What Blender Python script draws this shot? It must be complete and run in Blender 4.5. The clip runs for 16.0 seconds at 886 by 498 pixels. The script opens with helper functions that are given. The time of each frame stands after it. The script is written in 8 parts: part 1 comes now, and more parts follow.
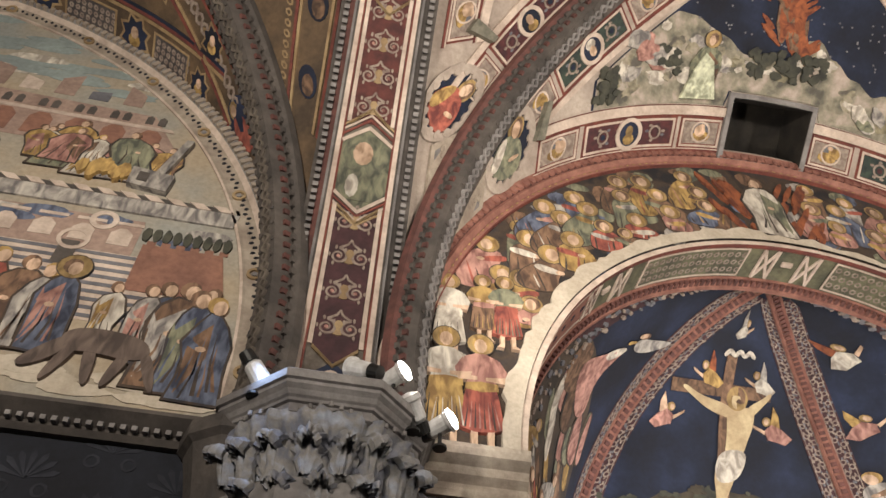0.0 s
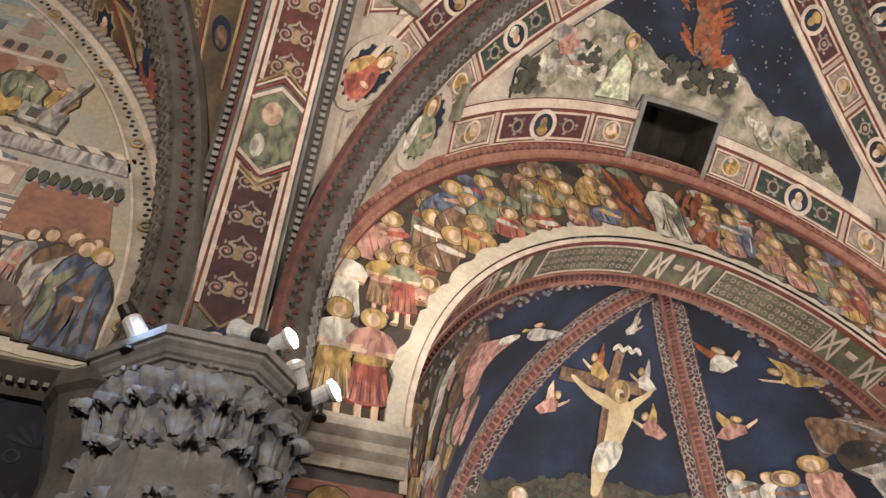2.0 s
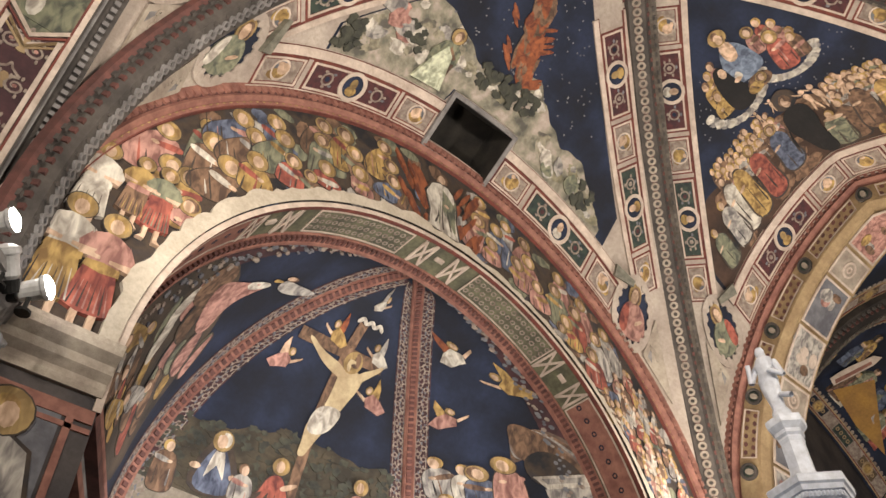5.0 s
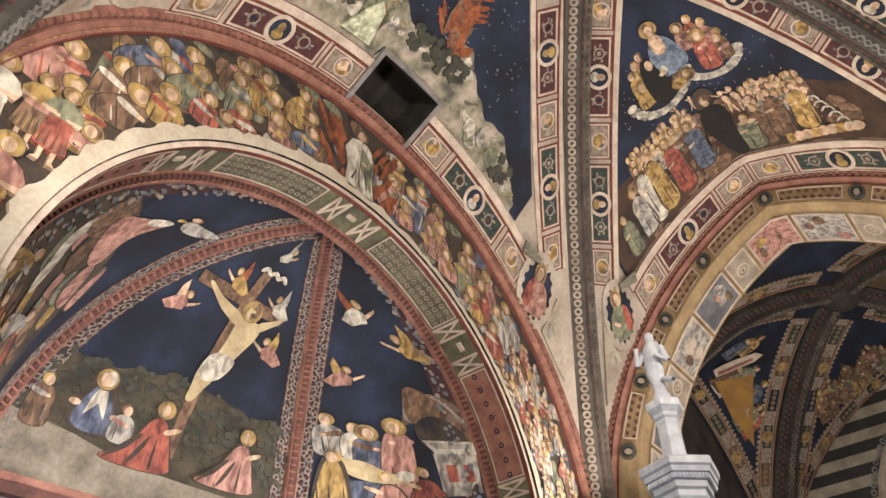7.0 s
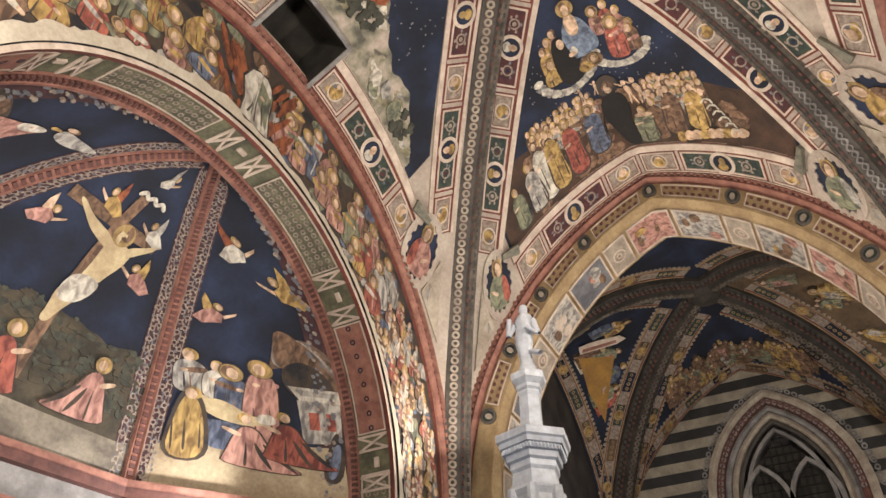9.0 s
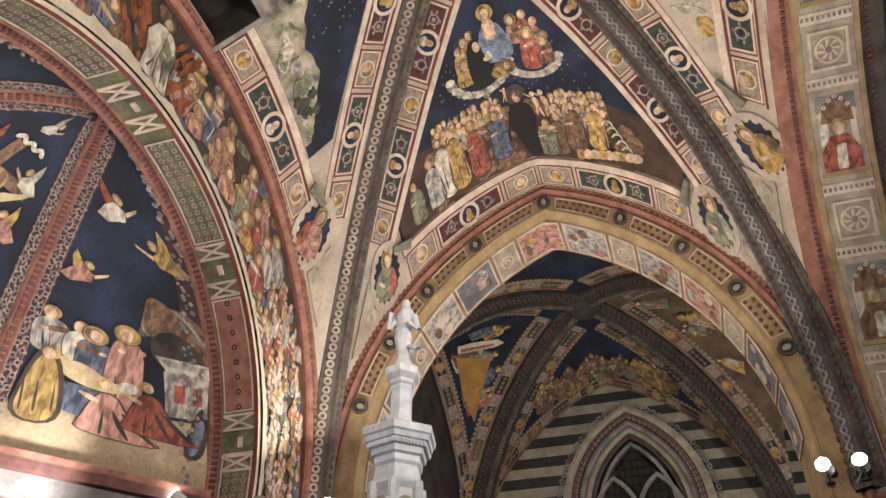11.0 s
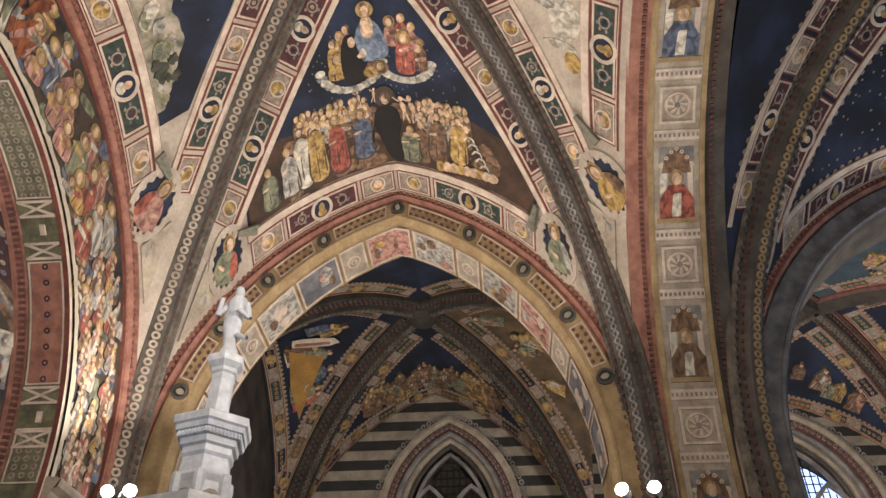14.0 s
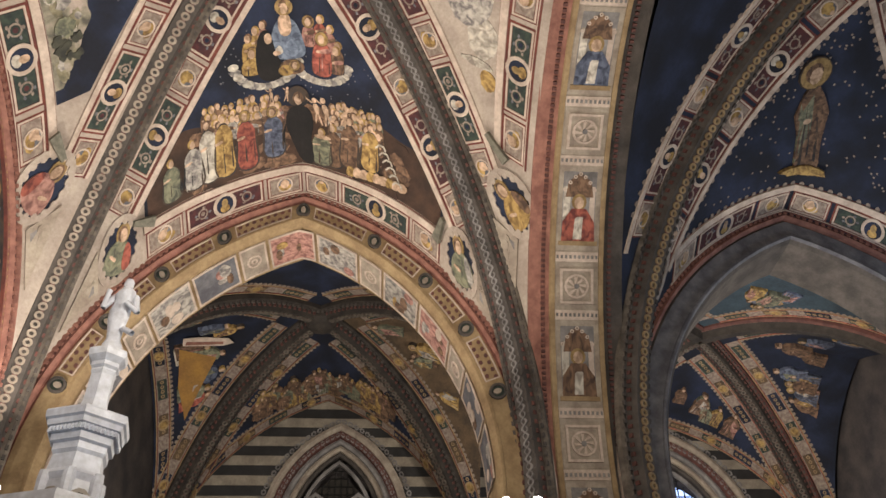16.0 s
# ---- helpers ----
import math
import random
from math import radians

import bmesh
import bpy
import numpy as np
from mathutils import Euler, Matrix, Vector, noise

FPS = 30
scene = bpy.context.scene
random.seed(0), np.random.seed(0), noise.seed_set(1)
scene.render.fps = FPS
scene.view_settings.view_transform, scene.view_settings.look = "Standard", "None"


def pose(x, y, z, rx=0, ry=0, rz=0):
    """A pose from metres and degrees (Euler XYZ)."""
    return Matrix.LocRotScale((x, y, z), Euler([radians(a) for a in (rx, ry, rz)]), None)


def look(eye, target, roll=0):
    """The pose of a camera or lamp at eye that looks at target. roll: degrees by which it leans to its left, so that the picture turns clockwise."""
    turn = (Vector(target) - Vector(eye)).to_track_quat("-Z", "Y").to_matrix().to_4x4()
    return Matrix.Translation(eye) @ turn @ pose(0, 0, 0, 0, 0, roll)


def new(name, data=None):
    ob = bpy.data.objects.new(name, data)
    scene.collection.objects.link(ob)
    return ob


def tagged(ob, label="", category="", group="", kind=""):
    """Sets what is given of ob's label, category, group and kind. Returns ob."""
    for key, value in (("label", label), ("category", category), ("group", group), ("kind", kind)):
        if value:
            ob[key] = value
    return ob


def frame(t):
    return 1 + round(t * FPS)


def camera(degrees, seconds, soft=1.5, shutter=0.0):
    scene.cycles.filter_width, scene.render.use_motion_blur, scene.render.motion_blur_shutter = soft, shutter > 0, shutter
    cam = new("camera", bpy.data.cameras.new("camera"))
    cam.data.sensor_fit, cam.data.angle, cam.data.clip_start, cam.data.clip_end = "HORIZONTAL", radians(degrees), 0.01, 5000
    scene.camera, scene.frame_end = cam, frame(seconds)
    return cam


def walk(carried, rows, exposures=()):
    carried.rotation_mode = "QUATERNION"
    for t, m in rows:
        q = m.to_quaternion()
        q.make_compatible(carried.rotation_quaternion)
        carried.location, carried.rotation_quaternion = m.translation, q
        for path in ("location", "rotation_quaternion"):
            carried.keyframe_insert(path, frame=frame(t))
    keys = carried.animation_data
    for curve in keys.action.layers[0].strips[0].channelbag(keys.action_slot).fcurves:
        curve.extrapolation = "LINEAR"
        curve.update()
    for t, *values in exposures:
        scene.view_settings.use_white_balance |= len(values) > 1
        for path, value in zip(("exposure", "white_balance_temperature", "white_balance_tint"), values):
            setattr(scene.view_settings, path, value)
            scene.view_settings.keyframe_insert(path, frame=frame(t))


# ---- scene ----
cam = camera(59.1, 16.0)
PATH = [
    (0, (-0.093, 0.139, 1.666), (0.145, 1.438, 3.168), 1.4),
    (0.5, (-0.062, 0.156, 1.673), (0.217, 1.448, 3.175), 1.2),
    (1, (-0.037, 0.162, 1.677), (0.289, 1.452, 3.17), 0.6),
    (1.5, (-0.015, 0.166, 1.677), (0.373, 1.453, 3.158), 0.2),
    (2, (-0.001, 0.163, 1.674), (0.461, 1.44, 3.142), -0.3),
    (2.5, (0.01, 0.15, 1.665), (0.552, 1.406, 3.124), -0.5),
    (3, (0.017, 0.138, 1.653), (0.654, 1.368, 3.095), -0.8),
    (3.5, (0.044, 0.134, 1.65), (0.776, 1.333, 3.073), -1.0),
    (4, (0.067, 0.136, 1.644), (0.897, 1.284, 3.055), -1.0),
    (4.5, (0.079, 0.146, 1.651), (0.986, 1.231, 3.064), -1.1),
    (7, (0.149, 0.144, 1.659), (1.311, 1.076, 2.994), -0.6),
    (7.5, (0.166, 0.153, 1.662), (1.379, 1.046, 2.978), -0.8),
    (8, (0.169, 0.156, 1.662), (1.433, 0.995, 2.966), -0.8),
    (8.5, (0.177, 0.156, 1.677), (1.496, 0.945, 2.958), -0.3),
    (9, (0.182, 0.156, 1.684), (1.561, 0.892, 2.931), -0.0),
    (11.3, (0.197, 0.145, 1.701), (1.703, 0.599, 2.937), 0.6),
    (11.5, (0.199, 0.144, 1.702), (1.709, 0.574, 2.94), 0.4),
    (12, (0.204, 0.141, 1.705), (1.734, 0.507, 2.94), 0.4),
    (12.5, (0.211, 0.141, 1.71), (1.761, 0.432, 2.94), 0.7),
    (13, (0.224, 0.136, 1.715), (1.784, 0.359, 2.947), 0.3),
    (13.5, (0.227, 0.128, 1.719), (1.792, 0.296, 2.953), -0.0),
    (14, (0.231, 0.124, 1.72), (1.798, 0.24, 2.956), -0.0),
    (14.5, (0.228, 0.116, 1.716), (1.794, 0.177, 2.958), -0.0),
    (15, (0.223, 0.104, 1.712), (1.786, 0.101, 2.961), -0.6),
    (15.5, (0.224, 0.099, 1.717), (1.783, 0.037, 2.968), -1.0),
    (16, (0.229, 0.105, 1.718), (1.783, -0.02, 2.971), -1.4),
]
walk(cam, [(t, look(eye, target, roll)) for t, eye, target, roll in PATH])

# ---- light ----
world = bpy.data.worlds.new("world")
scene.world = world
world.use_nodes = True
world.node_tree.nodes["Background"].inputs[0].default_value = (1.0, 0.86, 0.70, 1)
world.node_tree.nodes["Background"].inputs[1].default_value = 0.02
scene.view_settings.exposure = 0.0

WARM, WHITE = (1.0, 0.89, 0.76), (1.0, 0.95, 0.90)


def area_lamp(name, at, target, size, watts, colour=WARM):
    lamp = bpy.data.lights.new(name, "AREA")
    lamp.shape, lamp.size, lamp.energy, lamp.color = "DISK", size, watts, colour
    ob = new(name, lamp)
    ob.matrix_world = look(at, target)
    return ob


def spot_lamp(name, at, target, watts, cone=80, blend=0.6, colour=WHITE, radius=0.08):
    lamp = bpy.data.lights.new(name, "SPOT")
    lamp.energy, lamp.color, lamp.spot_size, lamp.spot_blend, lamp.shadow_soft_size = watts, colour, radians(cone), blend, radius
    ob = new(name, lamp)
    ob.matrix_world = look(at, target)
    return ob


# uplights on the cornices and capitals of the hall
area_lamp("uplight", (1.8, -1.2, 4.4), (5.5, 2.0, 8.3), 0.5, 178)
area_lamp("uplight", (6.9, -0.7, 4.7), (4.0, 3.4, 8.2), 0.4, 132)
area_lamp("uplight", (0.75, 2.7, 4.7), (5.8, 1.8, 8.3), 0.4, 85)
area_lamp("uplight", (7.2, 3.5, 4.75), (4.4, 0.6, 8.6), 0.4, 90)
area_lamp("uplight", (-2.0, -0.6, 4.6), (-2.4, 3.4, 8.0), 0.5, 230)
area_lamp("uplight", (9.1, 3.2, 4.6), (12.5, 0.8, 8.0), 0.5, 100)
area_lamp("uplight", (6.8, -7.4, 4.6), (6.6, -4.2, 8.6), 0.5, 66, (0.72, 0.84, 1.0))
area_lamp("uplight", (9.3, -3.4, 4.6), (12.0, -5.6, 8.4), 0.5, 225)
spot_lamp("apse_spot", (6.17, 4.78, 4.36), (5.80, 5.25, 5.25), 115, 130, 1.0)
spot_lamp("apse_spot", (2.0, 5.0, 3.9), (3.6, 6.4, 5.8), 150, 110, 0.9)
spot_lamp("apse_spot", (5.3, 4.9, 3.8), (4.3, 6.0, 5.0), 240, 125, 0.9)
spot_lamp("font_spot", (1.5, 0.9, 2.2), (3.75, 1.53, 3.9), 45, 30, 0.5, (0.66, 0.80, 1.0))
spot_lamp("capital_spot", (-0.46, 3.40, 4.40), (0.0, 3.70, 3.6), 9, 110, 0.8, (0.40, 0.60, 1.0), 0.05)
spot_lamp("capital_spot", (0.62, 3.50, 4.30), (0.85, 4.08, 4.8), 10, 120, 1.0, WHITE, 0.05)

# ---- tools ----
YA, XR = 4.08, 8.0          # back wall and the arch wall towards the next bay
Z0 = 4.34                   # top of the cornice


class MB:
    """Gathers faces of one mesh."""

    def __init__(self):
        self.fine = False
        self.v, self.f, self.m = [], [], []

    def add(self, verts, faces, mat=0):
        k = len(self.v)
        self.v += [tuple(p) for p in verts]
        self.f += [tuple(i + k for i in f) for f in faces]
        self.m += [mat] * len(faces)
        return self

    def grid(self, fn, us, vs, mat=0, flip=False):
        n = len(vs)
        faces = [(i * n + j, (i + 1) * n + j, (i + 1) * n + j + 1, i * n + j + 1) for i in range(len(us) - 1) for j in range(n - 1)]
        if flip:
            faces = [f[::-1] for f in faces]
        return self.add([fn(u, v) for u in us for v in vs], faces, mat)

    def strip(self, fn, d0, d1, w0, w1, h0, h1, mat=0, step=0.25):
        """A bar of rectangular section laid along d."""
        n = max(1, int(math.ceil(abs(d1 - d0) / step)))
        pts, faces = [], []
        for i in range(n + 1):
            d = d0 + (d1 - d0) * i / n
            pts += [fn(d, w0, h0), fn(d, w0, h1), fn(d, w1, h1), fn(d, w1, h0)]
        for i in range(n):
            a, b = 4 * i, 4 * i + 4
            faces += [(a + j, b + j, b + (j + 1) % 4, a + (j + 1) % 4) for j in range(4)]
        faces += [(0, 1, 2, 3), (4 * n + 3, 4 * n + 2, 4 * n + 1, 4 * n)]
        return self.add(pts, faces, mat)

    def slab(self, fn, poly, h0, h1, mat=0):
        """A flat piece of the given outline, from h0 to h1 over the surface."""
        n = len(poly)
        if self.fine:
            return self.curved_slab(fn, poly, h0, h1, mat)
        pts = [fn(d, w, h1) for d, w in poly] + [fn(d, w, h0) for d, w in poly]
        return self.add(pts, [tuple(range(n))] + [(i, n + i, n + (i + 1) % n, (i + 1) % n) for i in range(n)], mat)

    def curved_slab(self, fn, poly, h0, h1, mat=0):
        """The same on a hollow surface: a fan of rings that follows the curve."""
        rim = []
        for (a, b), (c, d) in zip(poly, poly[1:] + poly[:1]):
            m = max(1, int(math.hypot(c - a, d - b) / 0.06))
            rim += [(a + (c - a) * k / m, b + (d - b) * k / m) for k in range(m)]
        n = len(rim)
        cx, cy = sum(p[0] for p in rim) / n, sum(p[1] for p in rim) / n
        rings = max(1, int(max(math.hypot(a - cx, b - cy) for a, b in rim) / 0.055))
        pts = [fn(cx, cy, h1)]
        for r in range(1, rings + 1):
            pts += [fn(cx + (a - cx) * r / rings, cy + (b - cy) * r / rings, h1) for a, b in rim]
        pts += [fn(a, b, h0) for a, b in rim]
        faces = [(0, 1 + i, 1 + (i + 1) % n) for i in range(n)]
        for r in range(rings):
            o = 1 + r * n
            faces += [(o + i, o + n + i, o + n + (i + 1) % n, o + (i + 1) % n) for i in range(n)]
        return self.add(pts, faces, mat)

    def border(self, fn, d0, d1, w0, w1, t, h0, h1, mat=0):
        self.strip(fn, d0, d1, w0, w0 + t, h0, h1, mat)
        self.strip(fn, d0, d1, w1 - t, w1, h0, h1, mat)
        self.strip(fn, d0, d0 + t, w0 + t, w1 - t, h0, h1, mat)
        return self.strip(fn, d1 - t, d1, w0 + t, w1 - t, h0, h1, mat)

    def ring(self, fn, c, r0, r1, h0, h1, mat=0, n=14, sy=1.0):
        pts, faces = [], []
        for i in range(n):
            a = 2 * math.pi * i / n
            x, y = math.cos(a), math.sin(a) * sy
            for r, h in ((r0, h0), (r0, h1), (r1, h1), (r1, h0)):
                pts.append(fn(c[0] + r * x, c[1] + r * y, h))
        for i in range(n):
            a, b = 4 * i, 4 * ((i + 1) % n)
            faces += [(a + j, b + j, b + j + 1, a + j + 1) for j in range(3)]
        return self.add(pts, faces, mat)

    def disc(self, fn, c, rx, ry, h0, h1, mat=0, n=14):
        return self.slab(fn, [(c[0] + rx * math.cos(2 * math.pi * i / n), c[1] + ry * math.sin(2 * math.pi * i / n)) for i in range(n)], h0, h1, mat)

    def sweep(self, fn, ds, profile, mat=0, closed=False):
        """A moulding: the profile of (w, h) points, or of (w, h, material), carried along d."""
        n = len(profile)
        pts = [fn(d, p[0], p[1]) for d in ds for p in profile]
        m = n if closed else n - 1
        for j in range(m):
            k = profile[j][2] if len(profile[j]) > 2 else mat
            faces = [(i * n + j, (i + 1) * n + j, (i + 1) * n + (j + 1) % n, i * n + (j + 1) % n) for i in range(len(ds) - 1)]
            if j == 0:
                base = len(self.v)
                self.v += [tuple(p) for p in pts]
            self.f += [tuple(q + base for q in f) for f in faces]
            self.m += [k] * len(faces)
        return self

    def box(self, x0, x1, y0, y1, z0, z1, mat=0):
        p = [(x, y, z) for x in (x0, x1) for y in (y0, y1) for z in (z0, z1)]
        return self.add(p, [(0, 1, 3, 2), (4, 6, 7, 5), (0, 4, 5, 1), (2, 3, 7, 6), (0, 2, 6, 4), (1, 5, 7, 3)], mat)

    def lathe(self, cx, cy, prof, n=12, mat=0, turn=0.0, sx=1.0, sy=1.0):
        pts = [(cx + sx * r * math.cos(2 * math.pi * i / n + turn), cy + sy * r * math.sin(2 * math.pi * i / n + turn), z) for r, z in prof for i in range(n)]
        faces = [(k * n + i, k * n + (i + 1) % n, (k + 1) * n + (i + 1) % n, (k + 1) * n + i) for k in range(len(prof) - 1) for i in range(n)]
        faces += [tuple(range(n - 1, -1, -1)), tuple((len(prof) - 1) * n + i for i in range(n))]
        return self.add(pts, faces, mat)


def mesh_of(name, mb, mats, base=(0, 0, 0), smooth=False, fix=True):
    me = bpy.data.meshes.new(name)
    b = Vector(base)
    me.from_pydata([tuple(Vector(p) - b) for p in mb.v], [], mb.f)
    for m in (mats if isinstance(mats, (list, tuple)) else [mats]):
        me.materials.append(m)
    me.polygons.foreach_set("material_index", mb.m)
    if smooth:
        me.polygons.foreach_set("use_smooth", [True] * len(me.polygons))
    me.update()
    if fix:
        bm = bmesh.new()
        bm.from_mesh(me)
        bmesh.ops.recalc_face_normals(bm, faces=bm.faces)
        bm.to_mesh(me)
        bm.free()
    return me


def part(name, mb, mats, parent, label="", smooth=False, fix=True):
    """One mesh object under a thing or a part."""
    base = parent.matrix_world.translation if parent else (0, 0, 0)
    ob = new(name, mesh_of(name, mb, mats, base, smooth, fix))
    ob.parent = parent
    if label:
        tagged(ob, label)
    return ob


def thing(name, at, label, category, group="", kind=""):
    ob = new(name)
    ob.location = at
    ob.matrix_world = Matrix.Translation(at)
    return tagged(ob, label, category, group, kind)


def solid(name, mb, mats, label, category="", kind="structure", smooth=False, fix=True):
    ob = new(name, mesh_of(name, mb, mats, (0, 0, 0), smooth, fix))
    return tagged(ob, label, category, "", kind)


def lin(a, b, n):
    return [a + (b - a) * i / n for i in range(n + 1)]


def rounded(pts, times=2):
    """The outline with its corners cut twice."""
    for _ in range(times):
        pts = [q for a, b in zip(pts, pts[1:] + pts[:1]) for q in ((a[0] * 0.75 + b[0] * 0.25, a[1] * 0.75 + b[1] * 0.25), (a[0] * 0.25 + b[0] * 0.75, a[1] * 0.25 + b[1] * 0.75))]
    return pts


def arc_point(v, hw, height):
    """A pointed arch: offset and height over the springing at v, -1 to 1; past that the legs go down."""
    s, a = (1 if v >= 0 else -1), abs(v)
    r = (hw * hw + height * height) / (2 * hw)
    c = hw - r
    top = math.acos(max(-1, min(1, -c / r)))
    if a > 1:
        return s * hw, 0.0
    ang = top * (1 - a)
    return s * (c + r * math.cos(ang)), r * math.sin(ang)


def arc_len(hw, height):
    r = (hw * hw + height * height) / (2 * hw)
    return r * math.acos(max(-1, min(1, (r - hw) / r)))


def wall_arch(axis, value, centre, hw, z0, height, inward):
    """A map (d, w, h) along an arch in a wall: d along it from its apex, w outwards from it, h out of the wall."""
    length = arc_len(hw, height)

    def fn(d, w, h):
        a = abs(d)
        x, z = arc_point(d / length, hw + w, height + w)
        if a > length:
            z = -(a - length)
        if axis == "y":
            return (centre + x, value + inward * h, z0 + z)
        return (value + inward * h, centre + x, z0 + z)
    fn.length = length
    return fn


def plane_map(axis, value, inward):
    """A map (a, z, h) of a flat wall."""
    if axis == "y":
        return lambda a, z, h: (a, value + inward * h, z)
    return lambda a, z, h: (value + inward * h, a, z)


class Cell:
    """A web of a rib vault: from the wall arch between the corners p and q to the ribs that rise to the crown c."""

    def __init__(self, p, q, c, zc, zs, height):
        self.p, self.q, self.c = Vector(p), Vector(q), Vector(c)
        self.zc, self.zs, self.height = zc, zs, height
        self.mid, self.half = (self.p + self.q) / 2, (self.q - self.p) / 2
        self.hw = self.half.length
        self.out = (self.mid - self.c).normalized()
        self.alen = arc_len(self.hw, height)

    def arch(self, v):
        x, z = arc_point(v, self.hw, self.height)
        k = x / self.hw
        return Vector((*(self.mid + self.half * k), self.zs + z)), k

    def rib(self, k):
        e = self.q if k >= 0 else self.p
        a = abs(k)
        pl = self.c + (e - self.c) * a
        L, H = (e - self.c).length, self.zc - self.zs
        r = (L * L + H * H) / (2 * L)
        z = math.sqrt(max(0, r * r - (a * L - (L - r)) ** 2))
        return Vector((pl.x, pl.y, self.zs + z))

    def at(self, v, s):
        a, k = self.arch(v)
        return a.lerp(self.rib(k), s)

    def normal(self, v, s):
        v = max(-0.985, min(0.985, v))
        a = self.at(min(v + 0.01, 1), s) - self.at(max(v - 0.01, -1), s)
        b = self.at(v, min(s + 0.02, 1)) - self.at(v, max(s - 0.02, 0))
        n = a.cross(b)
        if n.length < 1e-9:
            return Vector((0, 0, -1))
        n.normalize()
        return n if n.z < 0 or (abs(n.z) < 0.2 and n.dot(Vector((*self.out, 0))) < 0) else -n

    def width(self, v):
        a, k = self.arch(v)
        return max(1e-6, (self.rib(k) - a).length)

    def by_arch(self, d, w, h):
        """d along the wall arch from its apex, w up the web from it."""
        v = d / self.alen
        s = max(0.0, min(1.0, w / self.width(v)))
        return self.at(v, s) + self.normal(v, s) * h

    def by_rib(self, side):
        """d along the rib from the crown, w away from the rib into the web."""
        L, H = ((self.q if side > 0 else self.p) - self.c).length, self.zc - self.zs
        n = 80
        ks = [math.sin(math.pi / 2 * i / n) for i in range(n + 1)]
        ds = [0.0]
        for i in range(n):
            ds.append(ds[-1] + (self.rib(side * ks[i + 1]) - self.rib(side * ks[i])).length)
        r = (self.hw ** 2 + self.height ** 2) / (2 * self.hw)
        cc = self.hw - r
        top = math.acos(max(-1, min(1, -cc / r)))

        way = ((self.q if side > 0 else self.p) - self.c).normalized()
        cs = way.dot(self.out)
        sn = math.sqrt(1 - cs * cs)

        def fn(d, w, h):
            d, w = max(0.0, d - w * cs / sn), w / sn
            k = float(np.interp(d, ds, ks))
            ang = math.acos(max(-1, min(1, (k * self.hw - cc) / r)))
            v = side * (1 - ang / top)
            s = max(0.0, 1 - w / self.width(v))
            return self.at(v, s) + self.normal(v, s) * h
        fn.length = ds[-1]
        return fn

    def flat(self, v, s, h):
        return self.at(v, s) + self.normal(v, s) * h

    def surface(self, mb, n=40, m=14, mat=0, lift=0.0):
        return mb.grid(lambda v, s: self.at(v, s) + (self.normal(v, s) * lift if lift else Vector()), lin(-1, 1, n), lin(0, 1, m), mat)


def rib_map(e, c, zc, zs):
    """A map (d, w, h) along a diagonal rib: d from the crown down, w sideways, h below the web."""
    e, c = Vector(e), Vector(c)
    L, H = (e - c).length, zc - zs
    length = arc_len(L, H)
    way = (e - c).normalized()
    side = Vector((-way.y, way.x, 0))
    r = (L * L + H * H) / (2 * L)
    cen = L - r

    def fn(d, w, h):
        x, z = arc_point(d / length, L, H)
        if d > length:
            z = -(d - length)
            n = Vector((-1, 0))
        else:
            n = Vector((cen - x, -z)).normalized()
        x, z = x + n.x * h, z + n.y * h
        p = c + way * x
        return (p.x + side.x * w, p.y + side.y * w, zs + z)
    fn.length = length
    return fn

# ---- materials ----
MATS = {}


